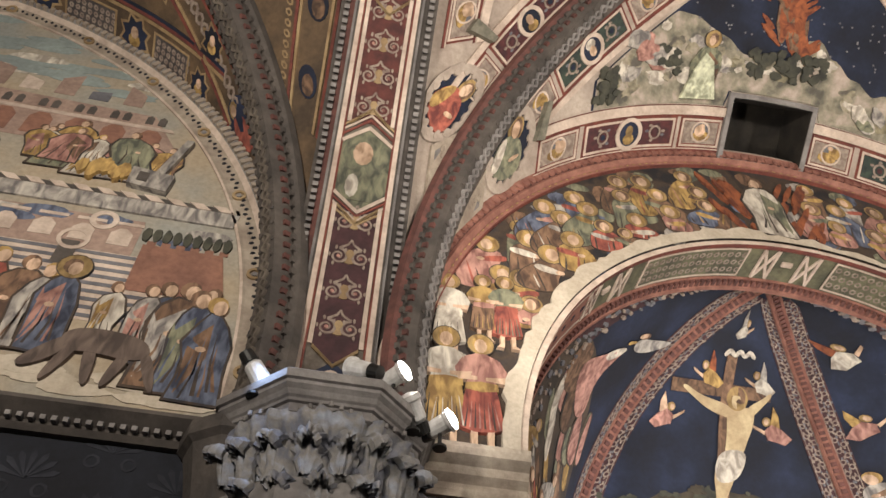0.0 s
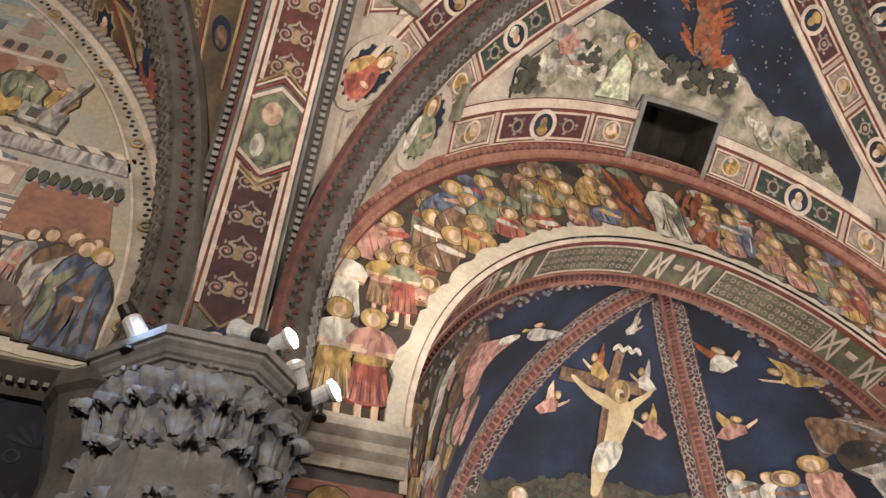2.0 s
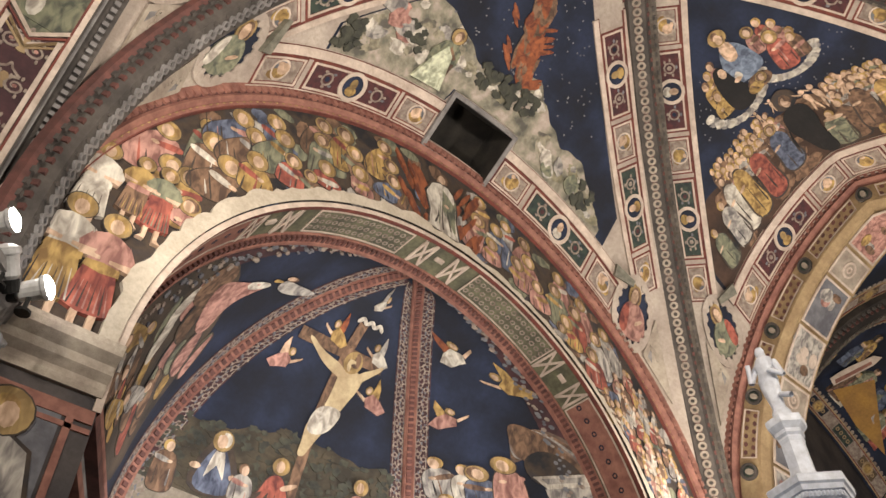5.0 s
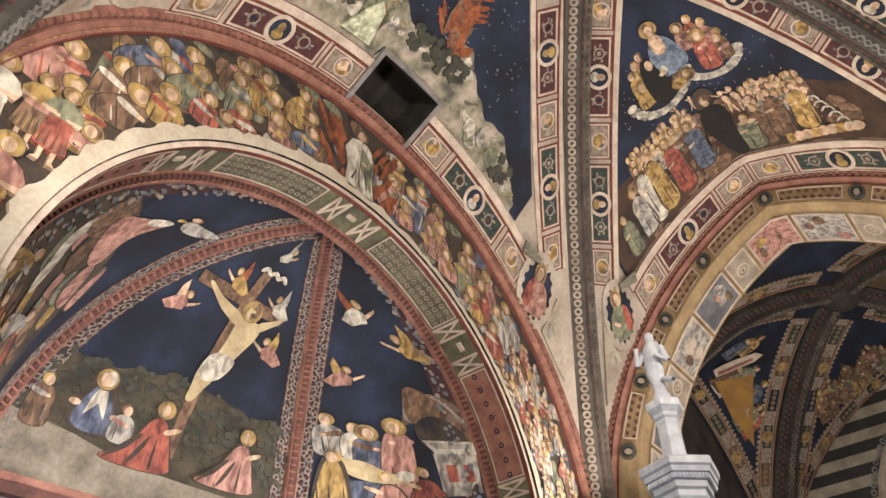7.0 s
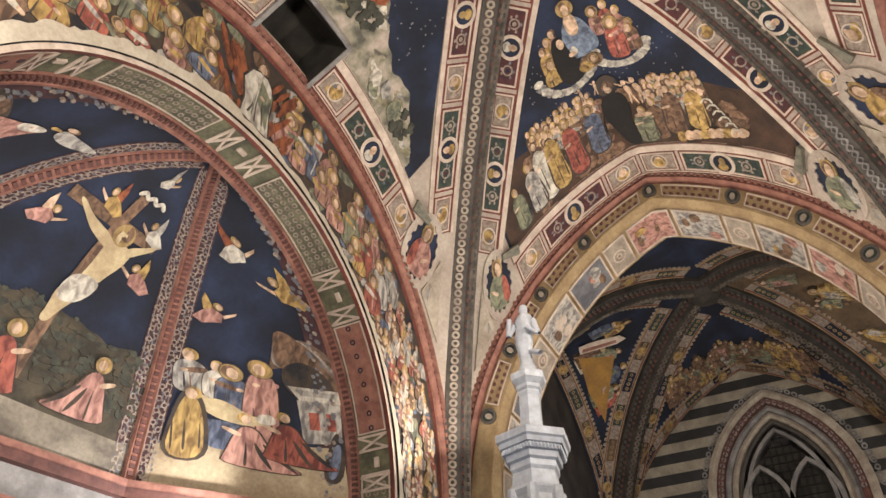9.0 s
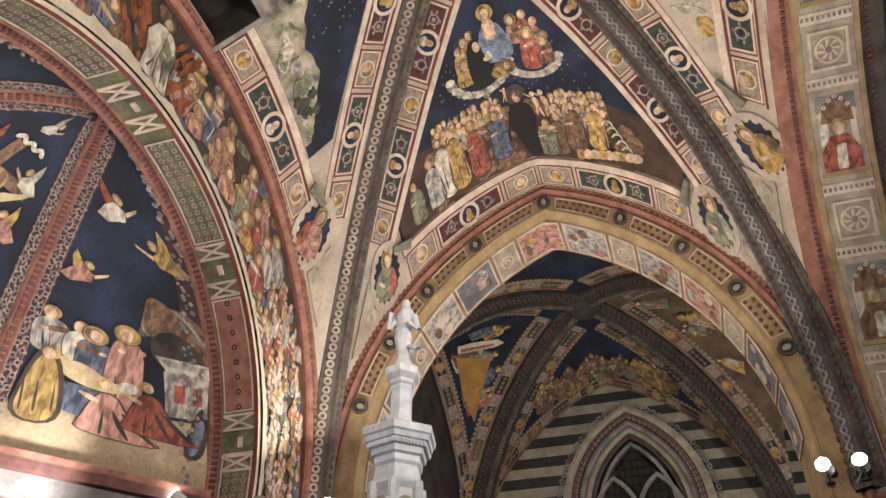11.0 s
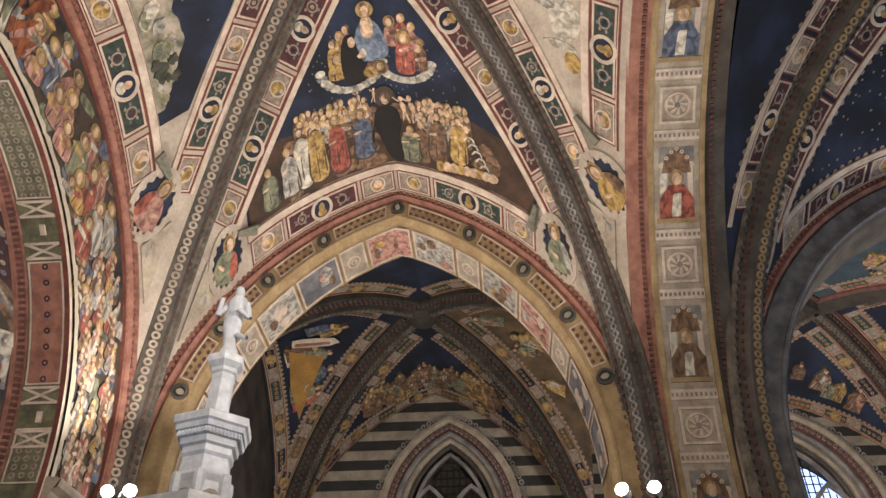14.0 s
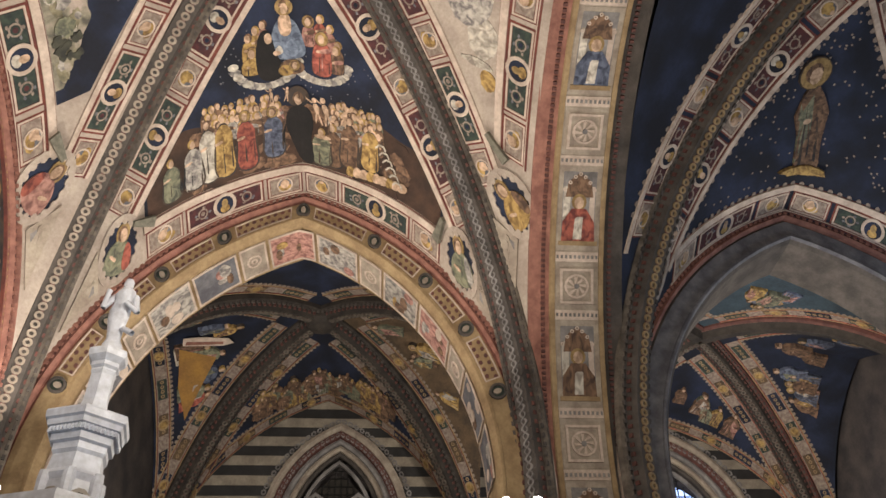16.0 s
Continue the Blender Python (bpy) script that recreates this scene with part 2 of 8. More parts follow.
def material(name, colour, second=None, rough=0.85, scale=3.0, mottle=0.35, fine=24.0, bump=0.10, metal=0.0, third=None, spread=0.0):
    """A worn surface: a base colour, a second one in patches, fine grain and relief; spread varies it from piece to piece."""
    if name in MATS:
        return MATS[name]
    m = bpy.data.materials.new(name)
    m.use_nodes = True
    nt = m.node_tree
    N, Lk = nt.nodes, nt.links
    b = N["Principled BSDF"]
    geo = N.new("ShaderNodeNewGeometry")
    n1, n2 = N.new("ShaderNodeTexNoise"), N.new("ShaderNodeTexNoise")
    n1.inputs["Scale"].default_value, n1.inputs["Detail"].default_value = scale, 6
    n2.inputs["Scale"].default_value, n2.inputs["Detail"].default_value, n2.inputs["Roughness"].default_value = fine, 8, 0.68
    for n in (n1, n2):
        Lk.new(geo.outputs["Position"], n.inputs["Vector"])
    ramp = N.new("ShaderNodeValToRGB")
    ramp.color_ramp.elements[0].position, ramp.color_ramp.elements[1].position = 0.36, 0.66
    second = second or tuple(x * (1 - mottle) for x in colour)
    ramp.color_ramp.elements[0].color = (*second, 1)
    ramp.color_ramp.elements[1].color = (*colour, 1)
    if third:
        e = ramp.color_ramp.elements.new(0.5)
        e.color = (*third, 1)
    Lk.new(n1.outputs["Fac"], ramp.inputs["Fac"])
    mul = N.new("ShaderNodeMixRGB")
    mul.blend_type = "MULTIPLY"
    mul.inputs["Fac"].default_value = 0.5
    r2 = N.new("ShaderNodeValToRGB")
    r2.color_ramp.elements[0].position, r2.color_ramp.elements[1].position = 0.3, 0.62
    r2.color_ramp.elements[0].color, r2.color_ramp.elements[1].color = (0.50, 0.48, 0.45, 1), (1, 1, 1, 1)
    Lk.new(n2.outputs["Fac"], r2.inputs["Fac"])
    Lk.new(ramp.outputs["Color"], mul.inputs["Color1"])
    Lk.new(r2.outputs["Color"], mul.inputs["Color2"])
    out = mul.outputs["Color"]
    if spread:
        info, hsv = N.new("ShaderNodeObjectInfo"), N.new("ShaderNodeHueSaturation")
        mr = N.new("ShaderNodeMapRange")
        mr.inputs["To Min"].default_value, mr.inputs["To Max"].default_value = 1 - spread, 1 + spread
        Lk.new(info.outputs["Random"], mr.inputs["Value"])
        Lk.new(mr.outputs["Result"], hsv.inputs["Value"])
        Lk.new(out, hsv.inputs["Color"])
        out = hsv.outputs["Color"]
    Lk.new(out, b.inputs["Base Color"])
    b.inputs["Roughness"].default_value, b.inputs["Metallic"].default_value = rough, metal
    bp = N.new("ShaderNodeBump")
    bp.inputs["Strength"].default_value, bp.inputs["Distance"].default_value = bump, 0.02
    Lk.new(n2.outputs["Fac"], bp.inputs["Height"])
    Lk.new(bp.outputs["Normal"], b.inputs["Normal"])
    MATS[name] = m
    return m


def glow(name, colour, strength):
    m = bpy.data.materials.new(name)
    m.use_nodes = True
    b = m.node_tree.nodes["Principled BSDF"]
    b.inputs["Emission Color"].default_value, b.inputs["Emission Strength"].default_value = (*colour, 1), strength
    return m


plaster = material("pale_plaster", (0.50, 0.43, 0.37), (0.33, 0.27, 0.23), scale=2.2)
cream = material("cream_line_paint", (0.66, 0.55, 0.47), (0.46, 0.37, 0.31), scale=5)
maroon = material("maroon_paint", (0.20, 0.055, 0.04), (0.12, 0.035, 0.03), scale=6)
rose = material("rose_moulding_paint", (0.36, 0.17, 0.13), (0.22, 0.095, 0.075), scale=7)
rose_dark = material("dark_rose_paint", (0.16, 0.065, 0.055), (0.09, 0.04, 0.036), scale=9)
stone = material("grey_stone", (0.30, 0.285, 0.28), (0.15, 0.14, 0.14), scale=4, bump=0.4)
carved = material("cool_grey_carved_stone", (0.36, 0.395, 0.48), (0.17, 0.18, 0.22), scale=9, bump=0.5, third=(0.27, 0.26, 0.25))
stone_pale = material("pale_carved_stone", (0.44, 0.38, 0.31), (0.28, 0.23, 0.19), scale=5, bump=0.35)
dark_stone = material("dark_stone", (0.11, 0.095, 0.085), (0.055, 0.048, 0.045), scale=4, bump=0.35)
marble = material("white_marble", (0.62, 0.64, 0.69), (0.45, 0.46, 0.51), rough=0.45, scale=7, bump=0.05)
night = material("night_blue_paint", (0.017, 0.026, 0.062), (0.006, 0.008, 0.018), scale=2.2, third=(0.009, 0.014, 0.034))
deep_green = material("dark_green_paint", (0.045, 0.065, 0.05), (0.02, 0.03, 0.03), scale=14)
brown = material("brown_paint", (0.15, 0.098, 0.055), (0.065, 0.045, 0.03), scale=3)
ochre = material("ochre_paint", (0.40, 0.29, 0.16), (0.24, 0.16, 0.085), scale=4)
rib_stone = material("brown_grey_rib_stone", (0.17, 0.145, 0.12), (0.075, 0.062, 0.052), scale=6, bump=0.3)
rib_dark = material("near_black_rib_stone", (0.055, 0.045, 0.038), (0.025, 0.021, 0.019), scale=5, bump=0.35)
dusk = material("dusky_paint", (0.10, 0.085, 0.08), (0.045, 0.04, 0.045), scale=2.5)


def cloth(name, light, dark):
    """Painted drapery: long soft folds between a light and a dark tone."""
    m = bpy.data.materials.new(name)
    m.use_nodes = True
    N, Lk = m.node_tree.nodes, m.node_tree.links
    b = N["Principled BSDF"]
    geo, mp, n1, n2 = N.new("ShaderNodeNewGeometry"), N.new("ShaderNodeMapping"), N.new("ShaderNodeTexNoise"), N.new("ShaderNodeTexNoise")
    mp.inputs["Scale"].default_value = (15, 15, 6)
    n1.inputs["Scale"].default_value, n1.inputs["Detail"].default_value, n1.inputs["Distortion"].default_value = 1.0, 3, 0.6
    n2.inputs["Scale"].default_value, n2.inputs["Detail"].default_value = 9.0, 6
    Lk.new(geo.outputs["Position"], mp.inputs["Vector"])
    Lk.new(mp.outputs["Vector"], n1.inputs["Vector"])
    Lk.new(geo.outputs["Position"], n2.inputs["Vector"])
    r = N.new("ShaderNodeValToRGB")
    r.color_ramp.elements[0].position, r.color_ramp.elements[1].position = 0.36, 0.64
    r.color_ramp.elements[0].color, r.color_ramp.elements[1].color = (*dark, 1), (*light, 1)
    Lk.new(n1.outputs["Fac"], r.inputs["Fac"])
    mx = N.new("ShaderNodeMixRGB")
    mx.blend_type = "MULTIPLY"
    mx.inputs["Fac"].default_value = 0.5
    Lk.new(r.outputs["Color"], mx.inputs["Color1"])
    Lk.new(n2.outputs["Fac"], mx.inputs["Color2"])
    info, hsv, mr = N.new("ShaderNodeObjectInfo"), N.new("ShaderNodeHueSaturation"), N.new("ShaderNodeMapRange")
    mr.inputs["To Min"].default_value, mr.inputs["To Max"].default_value = 1.2, 1.75
    Lk.new(info.outputs["Random"], mr.inputs["Value"])
    Lk.new(mr.outputs["Result"], hsv.inputs["Value"])
    Lk.new(mx.outputs["Color"], hsv.inputs["Color"])
    Lk.new(hsv.outputs["Color"], b.inputs["Base Color"])
    b.inputs["Roughness"].default_value = 0.9
    return m


flesh = cloth("pale_flesh_paint", (0.56, 0.40, 0.29), (0.27, 0.18, 0.12))
gold = cloth("gilt_paint", (0.32, 0.22, 0.095), (0.16, 0.105, 0.045))
ROBES = [cloth("ochre_drapery_paint", (0.42, 0.28, 0.10), (0.15, 0.09, 0.035)),
         cloth("rose_drapery_paint", (0.42, 0.23, 0.19), (0.16, 0.075, 0.065)),
         cloth("red_drapery_paint", (0.34, 0.10, 0.07), (0.11, 0.03, 0.027)),
         cloth("grey_drapery_paint", (0.40, 0.37, 0.33), (0.12, 0.11, 0.11)),
         cloth("green_drapery_paint", (0.21, 0.21, 0.14), (0.065, 0.07, 0.055)),
         cloth("white_drapery_paint", (0.56, 0.52, 0.45), (0.24, 0.21, 0.18)),
         cloth("brown_drapery_paint", (0.20, 0.12, 0.075), (0.06, 0.036, 0.026)),
         cloth("blue_drapery_paint", (0.12, 0.14, 0.20), (0.03, 0.036, 0.06))]
OCH, ROS, RED, GRY, GRN, WHT, BRN, BLU = range(8)
umber = material("umber_ground_paint", (0.040, 0.036, 0.040), (0.016, 0.016, 0.020), scale=4, third=(0.065, 0.045, 0.032))
PAINT = ROBES + [flesh, gold, umber]
FLESH, GOLD, UMB = 8, 9, 10
crag = material("rosy_crag_paint", (0.46, 0.38, 0.33), (0.10, 0.095, 0.08), scale=5.5, third=(0.27, 0.25, 0.19), mottle=0.6)
rock = material("painted_rock", (0.40, 0.35, 0.30), (0.11, 0.10, 0.085), scale=6, third=(0.30, 0.27, 0.19))
meadow = material("painted_meadow", (0.30, 0.27, 0.18), (0.11, 0.10, 0.065), scale=6)
fire = cloth("fiery_red_paint", (0.27, 0.085, 0.035), (0.10, 0.030, 0.018))
foliage_paint = material("painted_foliage", (0.075, 0.075, 0.055), (0.03, 0.032, 0.028), scale=9)
lost = material("bare_plaster_patch", (0.58, 0.52, 0.43), (0.46, 0.40, 0.32), scale=4)
damask = material("dark_blue_wall_paint", (0.011, 0.014, 0.024), (0.006, 0.007, 0.013), scale=3)
damask_mark = material("grey_blue_stencil_paint", (0.030, 0.034, 0.048), (0.014, 0.016, 0.026), scale=8)
purple = material("purple_brown_paint", (0.075, 0.03, 0.035), (0.04, 0.018, 0.022), scale=8)
scroll = material("grey_scroll_paint", (0.36, 0.30, 0.25), (0.20, 0.15, 0.13), scale=20)
olive = material("olive_lattice_paint", (0.17, 0.165, 0.10), (0.08, 0.08, 0.055), scale=6)
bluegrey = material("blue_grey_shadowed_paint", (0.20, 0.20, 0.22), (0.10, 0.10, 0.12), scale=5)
iron = material("dark_lamp_metal", (0.03, 0.03, 0.03), rough=0.5, metal=0.6)
lamp_white = material("white_lamp_housing", (0.75, 0.75, 0.75), rough=0.4, bump=0.02)
bulb = glow("lamp_glow", (1.0, 0.95, 0.88), 40)
shade_black = material("dark_recess_shade", (0.035, 0.03, 0.024), (0.015, 0.013, 0.012), scale=5)
pane_blue = glow("daylit_blue_glass", (0.30, 0.50, 1.0), 1.6)
black_marble = material("black_marble_course", (0.035, 0.034, 0.036), (0.02, 0.02, 0.02), rough=0.5, scale=4)
white_marble = material("ivory_marble_course", (0.34, 0.30, 0.24), (0.22, 0.19, 0.155), rough=0.55, scale=4)
glass = material("blue_window_glass", (0.10, 0.18, 0.35), (0.05, 0.10, 0.25), rough=0.2)
tie = material("grey_green_tie_metal", (0.20, 0.19, 0.15), (0.12, 0.115, 0.09), rough=0.7, scale=12)

# ---- large structure ----
CX, CY, ZC = 3.87, 1.30, 9.75
C = (CX, CY)
BL, BR, FL, FR = (0.35, YA), (7.55, YA), (0.37, -1.45), (8.0, -1.45)
apse_cell = Cell(BL, BR, C, ZC, 4.65, 3.60)
right_cell = Cell((8.0, -1.45), (8.0, 4.05), C, ZC, 4.9, 3.88)
left_cell = Cell((0.31, -1.45), (0.31, 4.05), C, ZC, 4.9, 3.88)
front_cell = Cell((0.37, -1.45), (8.0, -1.45), C, ZC, 4.85, 3.86)
for nm, cell in (("vault_back", apse_cell), ("vault_right", right_cell), ("vault_left", left_cell), ("vault_front", front_cell)):
    mb = MB()
    if nm == "vault_back":
        hole_v = [x / cell.alen for x in (-0.52, 0.33)]
        keep = sorted([x for x in lin(-1, 1, 120) if not hole_v[0] - 0.01 < x < hole_v[1] + 0.01] + hole_v)
        i = keep.index(hole_v[0])
        lo, hi = (lambda v: 0.06 / cell.width(v)), (lambda v: 0.66 / cell.width(v))
        span = lin(hole_v[0], hole_v[1], 6)
        mb.grid(cell.at, keep[:i + 1], lin(0, 1, 14))
        mb.grid(cell.at, keep[i + 1:], lin(0, 1, 14))
        mb.grid(lambda v, k: cell.at(v, lo(v) * k), span, lin(0, 1, 1))
        mb.grid(lambda v, k: cell.at(v, hi(v) + (1 - hi(v)) * k), span, lin(0, 1, 12))
    else:
        cell.surface(mb, 120)
    solid(nm, mb, plaster, "pale frescoed plaster web of the rib vault", smooth=True)

# back wall with the apse opening
APX, APR, APZ = 3.85, 2.68, 4.30
outer = wall_arch("y", YA, 3.95, 3.60, 4.65, 3.60, -1)
inner = wall_arch("y", YA, APX, APR, APZ, APR, -1)
mb = MB()
mb.grid(lambda u, v: Vector(inner(u * (inner.length + 4.3), 0, 0)).lerp(Vector(outer(u * (outer.length + 4.65), 0.0, 0)), v), lin(-1, 1, 90), lin(0, 1, 6))
solid("wall_back", mb, dusk, "dark painted wall around the apse arch")


def dentil_arch(name, fn, extra, label, lo=-0.07, hi=0.11):
    """A rose moulding with a row of small teeth and a cream fillet."""
    ds = lin(-fn.length - extra, fn.length + extra, 90)
    mb = MB()
    mb.sweep(fn, ds, [(hi + 0.08, 0, 1), (hi + 0.08, 0.05, 1), (hi, 0.07, 0), (hi - 0.03, 0.10, 0), (hi - 0.09, 0.07, 2), (lo + 0.06, 0.07, 0), (lo + 0.03, 0.09, 0), (lo, 0.05, 0), (lo, 0, 0)])
    ob = solid(name, mb, [rose, cream, rose_dark], label, smooth=False)
    mb = MB()
    n = int(2 * (fn.length + extra) / 0.085)
    for i in range(n):
        d = -fn.length - extra + 0.085 * i
        mb.strip(fn, d, d + 0.042, lo + 0.065, hi - 0.035, 0.05, 0.095, 0, 1)
    tagged(part("dentils", mb, rose, ob), kind="stuff")
    return ob


dentil_arch("arch_trim_apse", outer, 0.5, "rose dentil moulding along the wall arch")

# apse arch: soffit, mouldings
APD = 0.46
mb = MB()
mb.sweep(inner, lin(-inner.length - 4.2, inner.length + 4.2, 120), [(0.0, 0.0), (0.0, -APD - 0.1)])
soffit = solid("apse_arch_soffit", mb, olive, "olive painted soffit of the apse arch")
mb = MB()
mb.sweep(inner, lin(-inner.length - 0.3, inner.length + 0.3, 90), [(0.035, 0.006, 0), (0.035, 0.02, 0), (-0.012, 0.02, 1), (-0.012, -0.025, 1), (0.0, -0.025, 1)])
part("trim", mb, [cream, maroon], soffit)
mb = MB()
mb.sweep(inner, lin(-inner.length - 0.3, inner.length + 0.3, 90), [(0.0, -0.385), (-0.025, -0.39), (-0.025, -0.415), (-0.05, -0.42), (-0.05, -0.455), (-0.065, -0.46), (-0.065, -0.50), (0, -0.5)])
part("trim", mb, rose, soffit, "rose beaded moulding")
mb = MB()
for i in range(int(2 * inner.length / 0.06)):
    d = -inner.length + 0.06 * i
    mb.strip(inner, d, d + 0.032, -0.058, -0.03, -0.45, -0.39, 0, 1)
tagged(part("bead_row", mb, rose_dark, soffit), kind="stuff")


# soffit ornament: olive lattice panels parted by crossed white bars
def soffit_map(d, w, h):
    return inner(d, -h, -w)


mb = MB()
for j, (a, b) in enumerate(((0.42, 1.55), (2.15, 3.3), (3.7, 4.2))):
    for s in (-1, 1):
        if a > inner.length:
            continue
        lo_, hi_ = sorted((s * a, s * min(b, inner.length + 0.2)))
        mb.strip(soffit_map, lo_, hi_, 0.055, 0.345, 0.001, 0.006, j % 2 and 1 or 0)
        mb.border(soffit_map, lo_, hi_, 0.035, 0.365, 0.014, 0.002, 0.012, 2)
        n = int((hi_ - lo_) / 0.075)
        for i in range(n):
            for k in range(3):
                if j % 2 and (k or i % 2):
                    continue
                c = (lo_ + 0.05 + i * 0.075, 0.11 + 0.09 * k if not j % 2 else 0.20)
                mb.ring(soffit_map, c, 0.016, 0.032, 0.002, 0.010, 3 if not j % 2 else 4, 6)
tagged(part("painted_lattice", mb, [olive, rose, cream, scroll, night], soffit, "olive and rose lattice panels"), kind="stuff")
mb = MB()
for s in (-1, 1):
    for c in (0.0, 1.85 if s > 0 else -2.03, 3.6 * s):
        if c == 0 and s < 0:
            continue
        for q in (-1, 1):
            a, b = c + q * 0.13, c + q * 0.27
            for (d0, w0, d1, w1) in ((a, 0.03, b, 0.37), (a, 0.37, b, 0.03), (a, 0.03, a, 0.37), (b, 0.03, b, 0.37)):
                t = 0.012
                mb.slab(soffit_map, [(d0 - t, w0), (d0 + t, w0), (d1 + t, w1), (d1 - t, w1)], 0.0, 0.018, 0)
        mb.strip(soffit_map, c - 0.05, c + 0.05, 0.15, 0.2, 0, 0.02, 0)
part("painted_bars", mb, cream, soffit, "crossed cream bars between the panels")

# apse vault: three panels between two ribs that meet at the arch's top
KEY = Vector((3.85, YA + APD, 0))
RZ, RH = 4.32, 2.73
RIB_X, RIB_Y, RIB_E = {-1: 1.72, 1: 1.00}, {-1: 1.89, 1: 1.35}, {-1: 1.17, 1: 0.80}


def rib_reach(side, q):
    """How far the rib has come out from the key at the angle q, 0 to 1."""
    return max(0.0, math.cos(radians(q))) ** RIB_E[side]


def apse_rib(side, q):
    """q: 0 at the foot, 90 at the key."""
    c, s = rib_reach(side, q), math.sin(radians(q))
    return Vector((KEY.x + side * RIB_X[side] * c, KEY.y + RIB_Y[side] * c, RZ + RH * s))


def apse_edge(side, q):
    c, s = math.cos(radians(q)), math.sin(radians(q))
    return Vector((APX + side * (APR - 0.02) * c, KEY.y, APZ + (APR - 0.02) * s))


def panel_map(p, q, inside):
    """A map (u, q, h) of an apse panel: u across from 0 to 1, q the angle up it."""
    def fn(u, a, h):
        base = p(a).lerp(q(a), u)
        if h:
            du = q(a) - p(a)
            da = p(a + 0.5).lerp(q(a + 0.5), u) - p(a - 0.5).lerp(q(a - 0.5), u)
            n = du.cross(da)
            if n.length > 1e-9:
                n.normalize()
                base = base + (n if n.dot(inside - base) > 0 else -n) * h
        return base
    return fn


INSIDE = Vector((3.85, 3.0, 4.0))
panels = {"left": panel_map(lambda a: apse_edge(-1, a), lambda a: apse_rib(-1, a), INSIDE),
          "centre": panel_map(lambda a: apse_rib(-1, a), lambda a: apse_rib(1, a), INSIDE),
          "right": panel_map(lambda a: apse_rib(1, a), lambda a: apse_edge(1, a), INSIDE)}
for nm, fn in panels.items():
    mb = MB()
    mb.grid(lambda u, a: fn(u, a, 0), lin(0, 1, 12), lin(0, 89.5, 40))
    foot = [fn(u, 0, 0) for u in (0, 1)]
    mb.add([foot[0], foot[1], foot[1] - Vector((0, 0, 4.32)), foot[0] - Vector((0, 0, 4.32))], [(0, 1, 2, 3)], 1)
    solid("apse_panel_" + nm, mb, [night, stone], "night-blue frescoed panel of the apse vault", smooth=True)


def apse_rib_map(side):
    ln = 4.0

    def fn(d, w, h):
        a = 90 - 90 * d / ln
        p, t = apse_rib(side, a), (apse_rib(side, a - 0.5) - apse_rib(side, a + 0.5)).normalized()
        n = (INSIDE - p) - t * (INSIDE - p).dot(t)
        n.normalize()
        return p + t.cross(n) * w + n * h
    return fn


for s in (-1, 1):
    fn = apse_rib_map(s)
    mb = MB()
    mb.sweep(fn, lin(0.02, 4.0, 50), [(-0.064, -0.02), (-0.064, 0.04), (-0.048, 0.065), (-0.026, 0.04), (0.026, 0.04), (0.048, 0.065), (0.064, 0.04), (0.064, -0.02)])
    ob = solid("apse_rib_left" if s < 0 else "apse_rib_right", mb, rose, "rose painted rib with beaded centre")
    mb = MB()
    for i in range(58):
        d = 0.06 + i * 0.067
        mb.strip(fn, d, d + 0.038, -0.026, 0.026, 0.02, 0.060, 0, 1)
    tagged(part("bead_row", mb, rose_dark, ob), kind="stuff")
    # leafy border on both sides of the rib, on the panels
    mb = MB()
    rnd = random.Random(5 + s)
    for nm, flip in ((("left", True), ("centre", False)) if s < 0 else (("centre", True), ("right", False))):
        def beside(d, w, h, pm=panels[nm], flip=flip):
            a = 90 - 90 * d / 4.0
            u = min(0.5, w / max(0.05, (pm(1, a, 0) - pm(0, a, 0)).length))
            return pm(1 - u if flip else u, a, h)
        mb.strip(beside, 0.3, 3.95, 0.05, 0.205, 0.002, 0.007, 2, 0.06)
        for w in (0.075, 0.185):
            mb.strip(beside, 0.3, 3.95, w - 0.004, w + 0.004, 0.003, 0.010, 0, 0.06)
        for i in range(62):
            d = 0.35 + i * 0.0575
            c = (d, 0.13 + (0.03 if i % 2 else -0.03))
            mb.ring(beside, c, 0.018, 0.030, 0.006, 0.013, 0, 8)
            for k in range(4):
                t = k * 1.57 + i + rnd.uniform(-0.3, 0.3)
                mb.disc(beside, (c[0] + 0.036 * math.cos(t), c[1] + 0.036 * math.sin(t)), 0.017, 0.010, 0.006, 0.014, rnd.randrange(2), 6)
    tagged(part("painted_border", mb, [scroll, bluegrey, purple], ob, "grey leaf border on dark ground"), kind="stuff")
for s in (-1, 1):
    mb = MB()
    rnd = random.Random(11 + s)
    fn = panels["left" if s < 0 else "right"]
    mb.grid((lambda u, a: fn(u, a, 0.003)) if s < 0 else (lambda u, a: fn(1 - u, a, 0.003)), lin(0, 0.17, 2), lin(2, 86, 40), 2)
    for i in range(120):
        a = 4 + i * 0.68
        u = (0.10 + rnd.uniform(-0.05, 0.07))
        u = u if s < 0 else 1 - u
        k = max(0.15, math.cos(radians(a)))
        g = lambda x, y, h, fn=fn: fn(x, y, h)
        r = rnd.uniform(0.016, 0.032)
        mb.slab(g, [(u + r / (2.1 * k) * math.cos(t), a + math.degrees(r / 2.7) * math.sin(t)) for t in lin(0, 2 * math.pi, 6)[:-1]], 0.004, 0.012 + 0.0002 * i, rnd.randrange(2))
    tagged(solid("leaf_border_left" if s < 0 else "leaf_border_right", mb, [scroll, bluegrey, purple], "grey painted leaf border beside the apse arch"), kind="stuff")
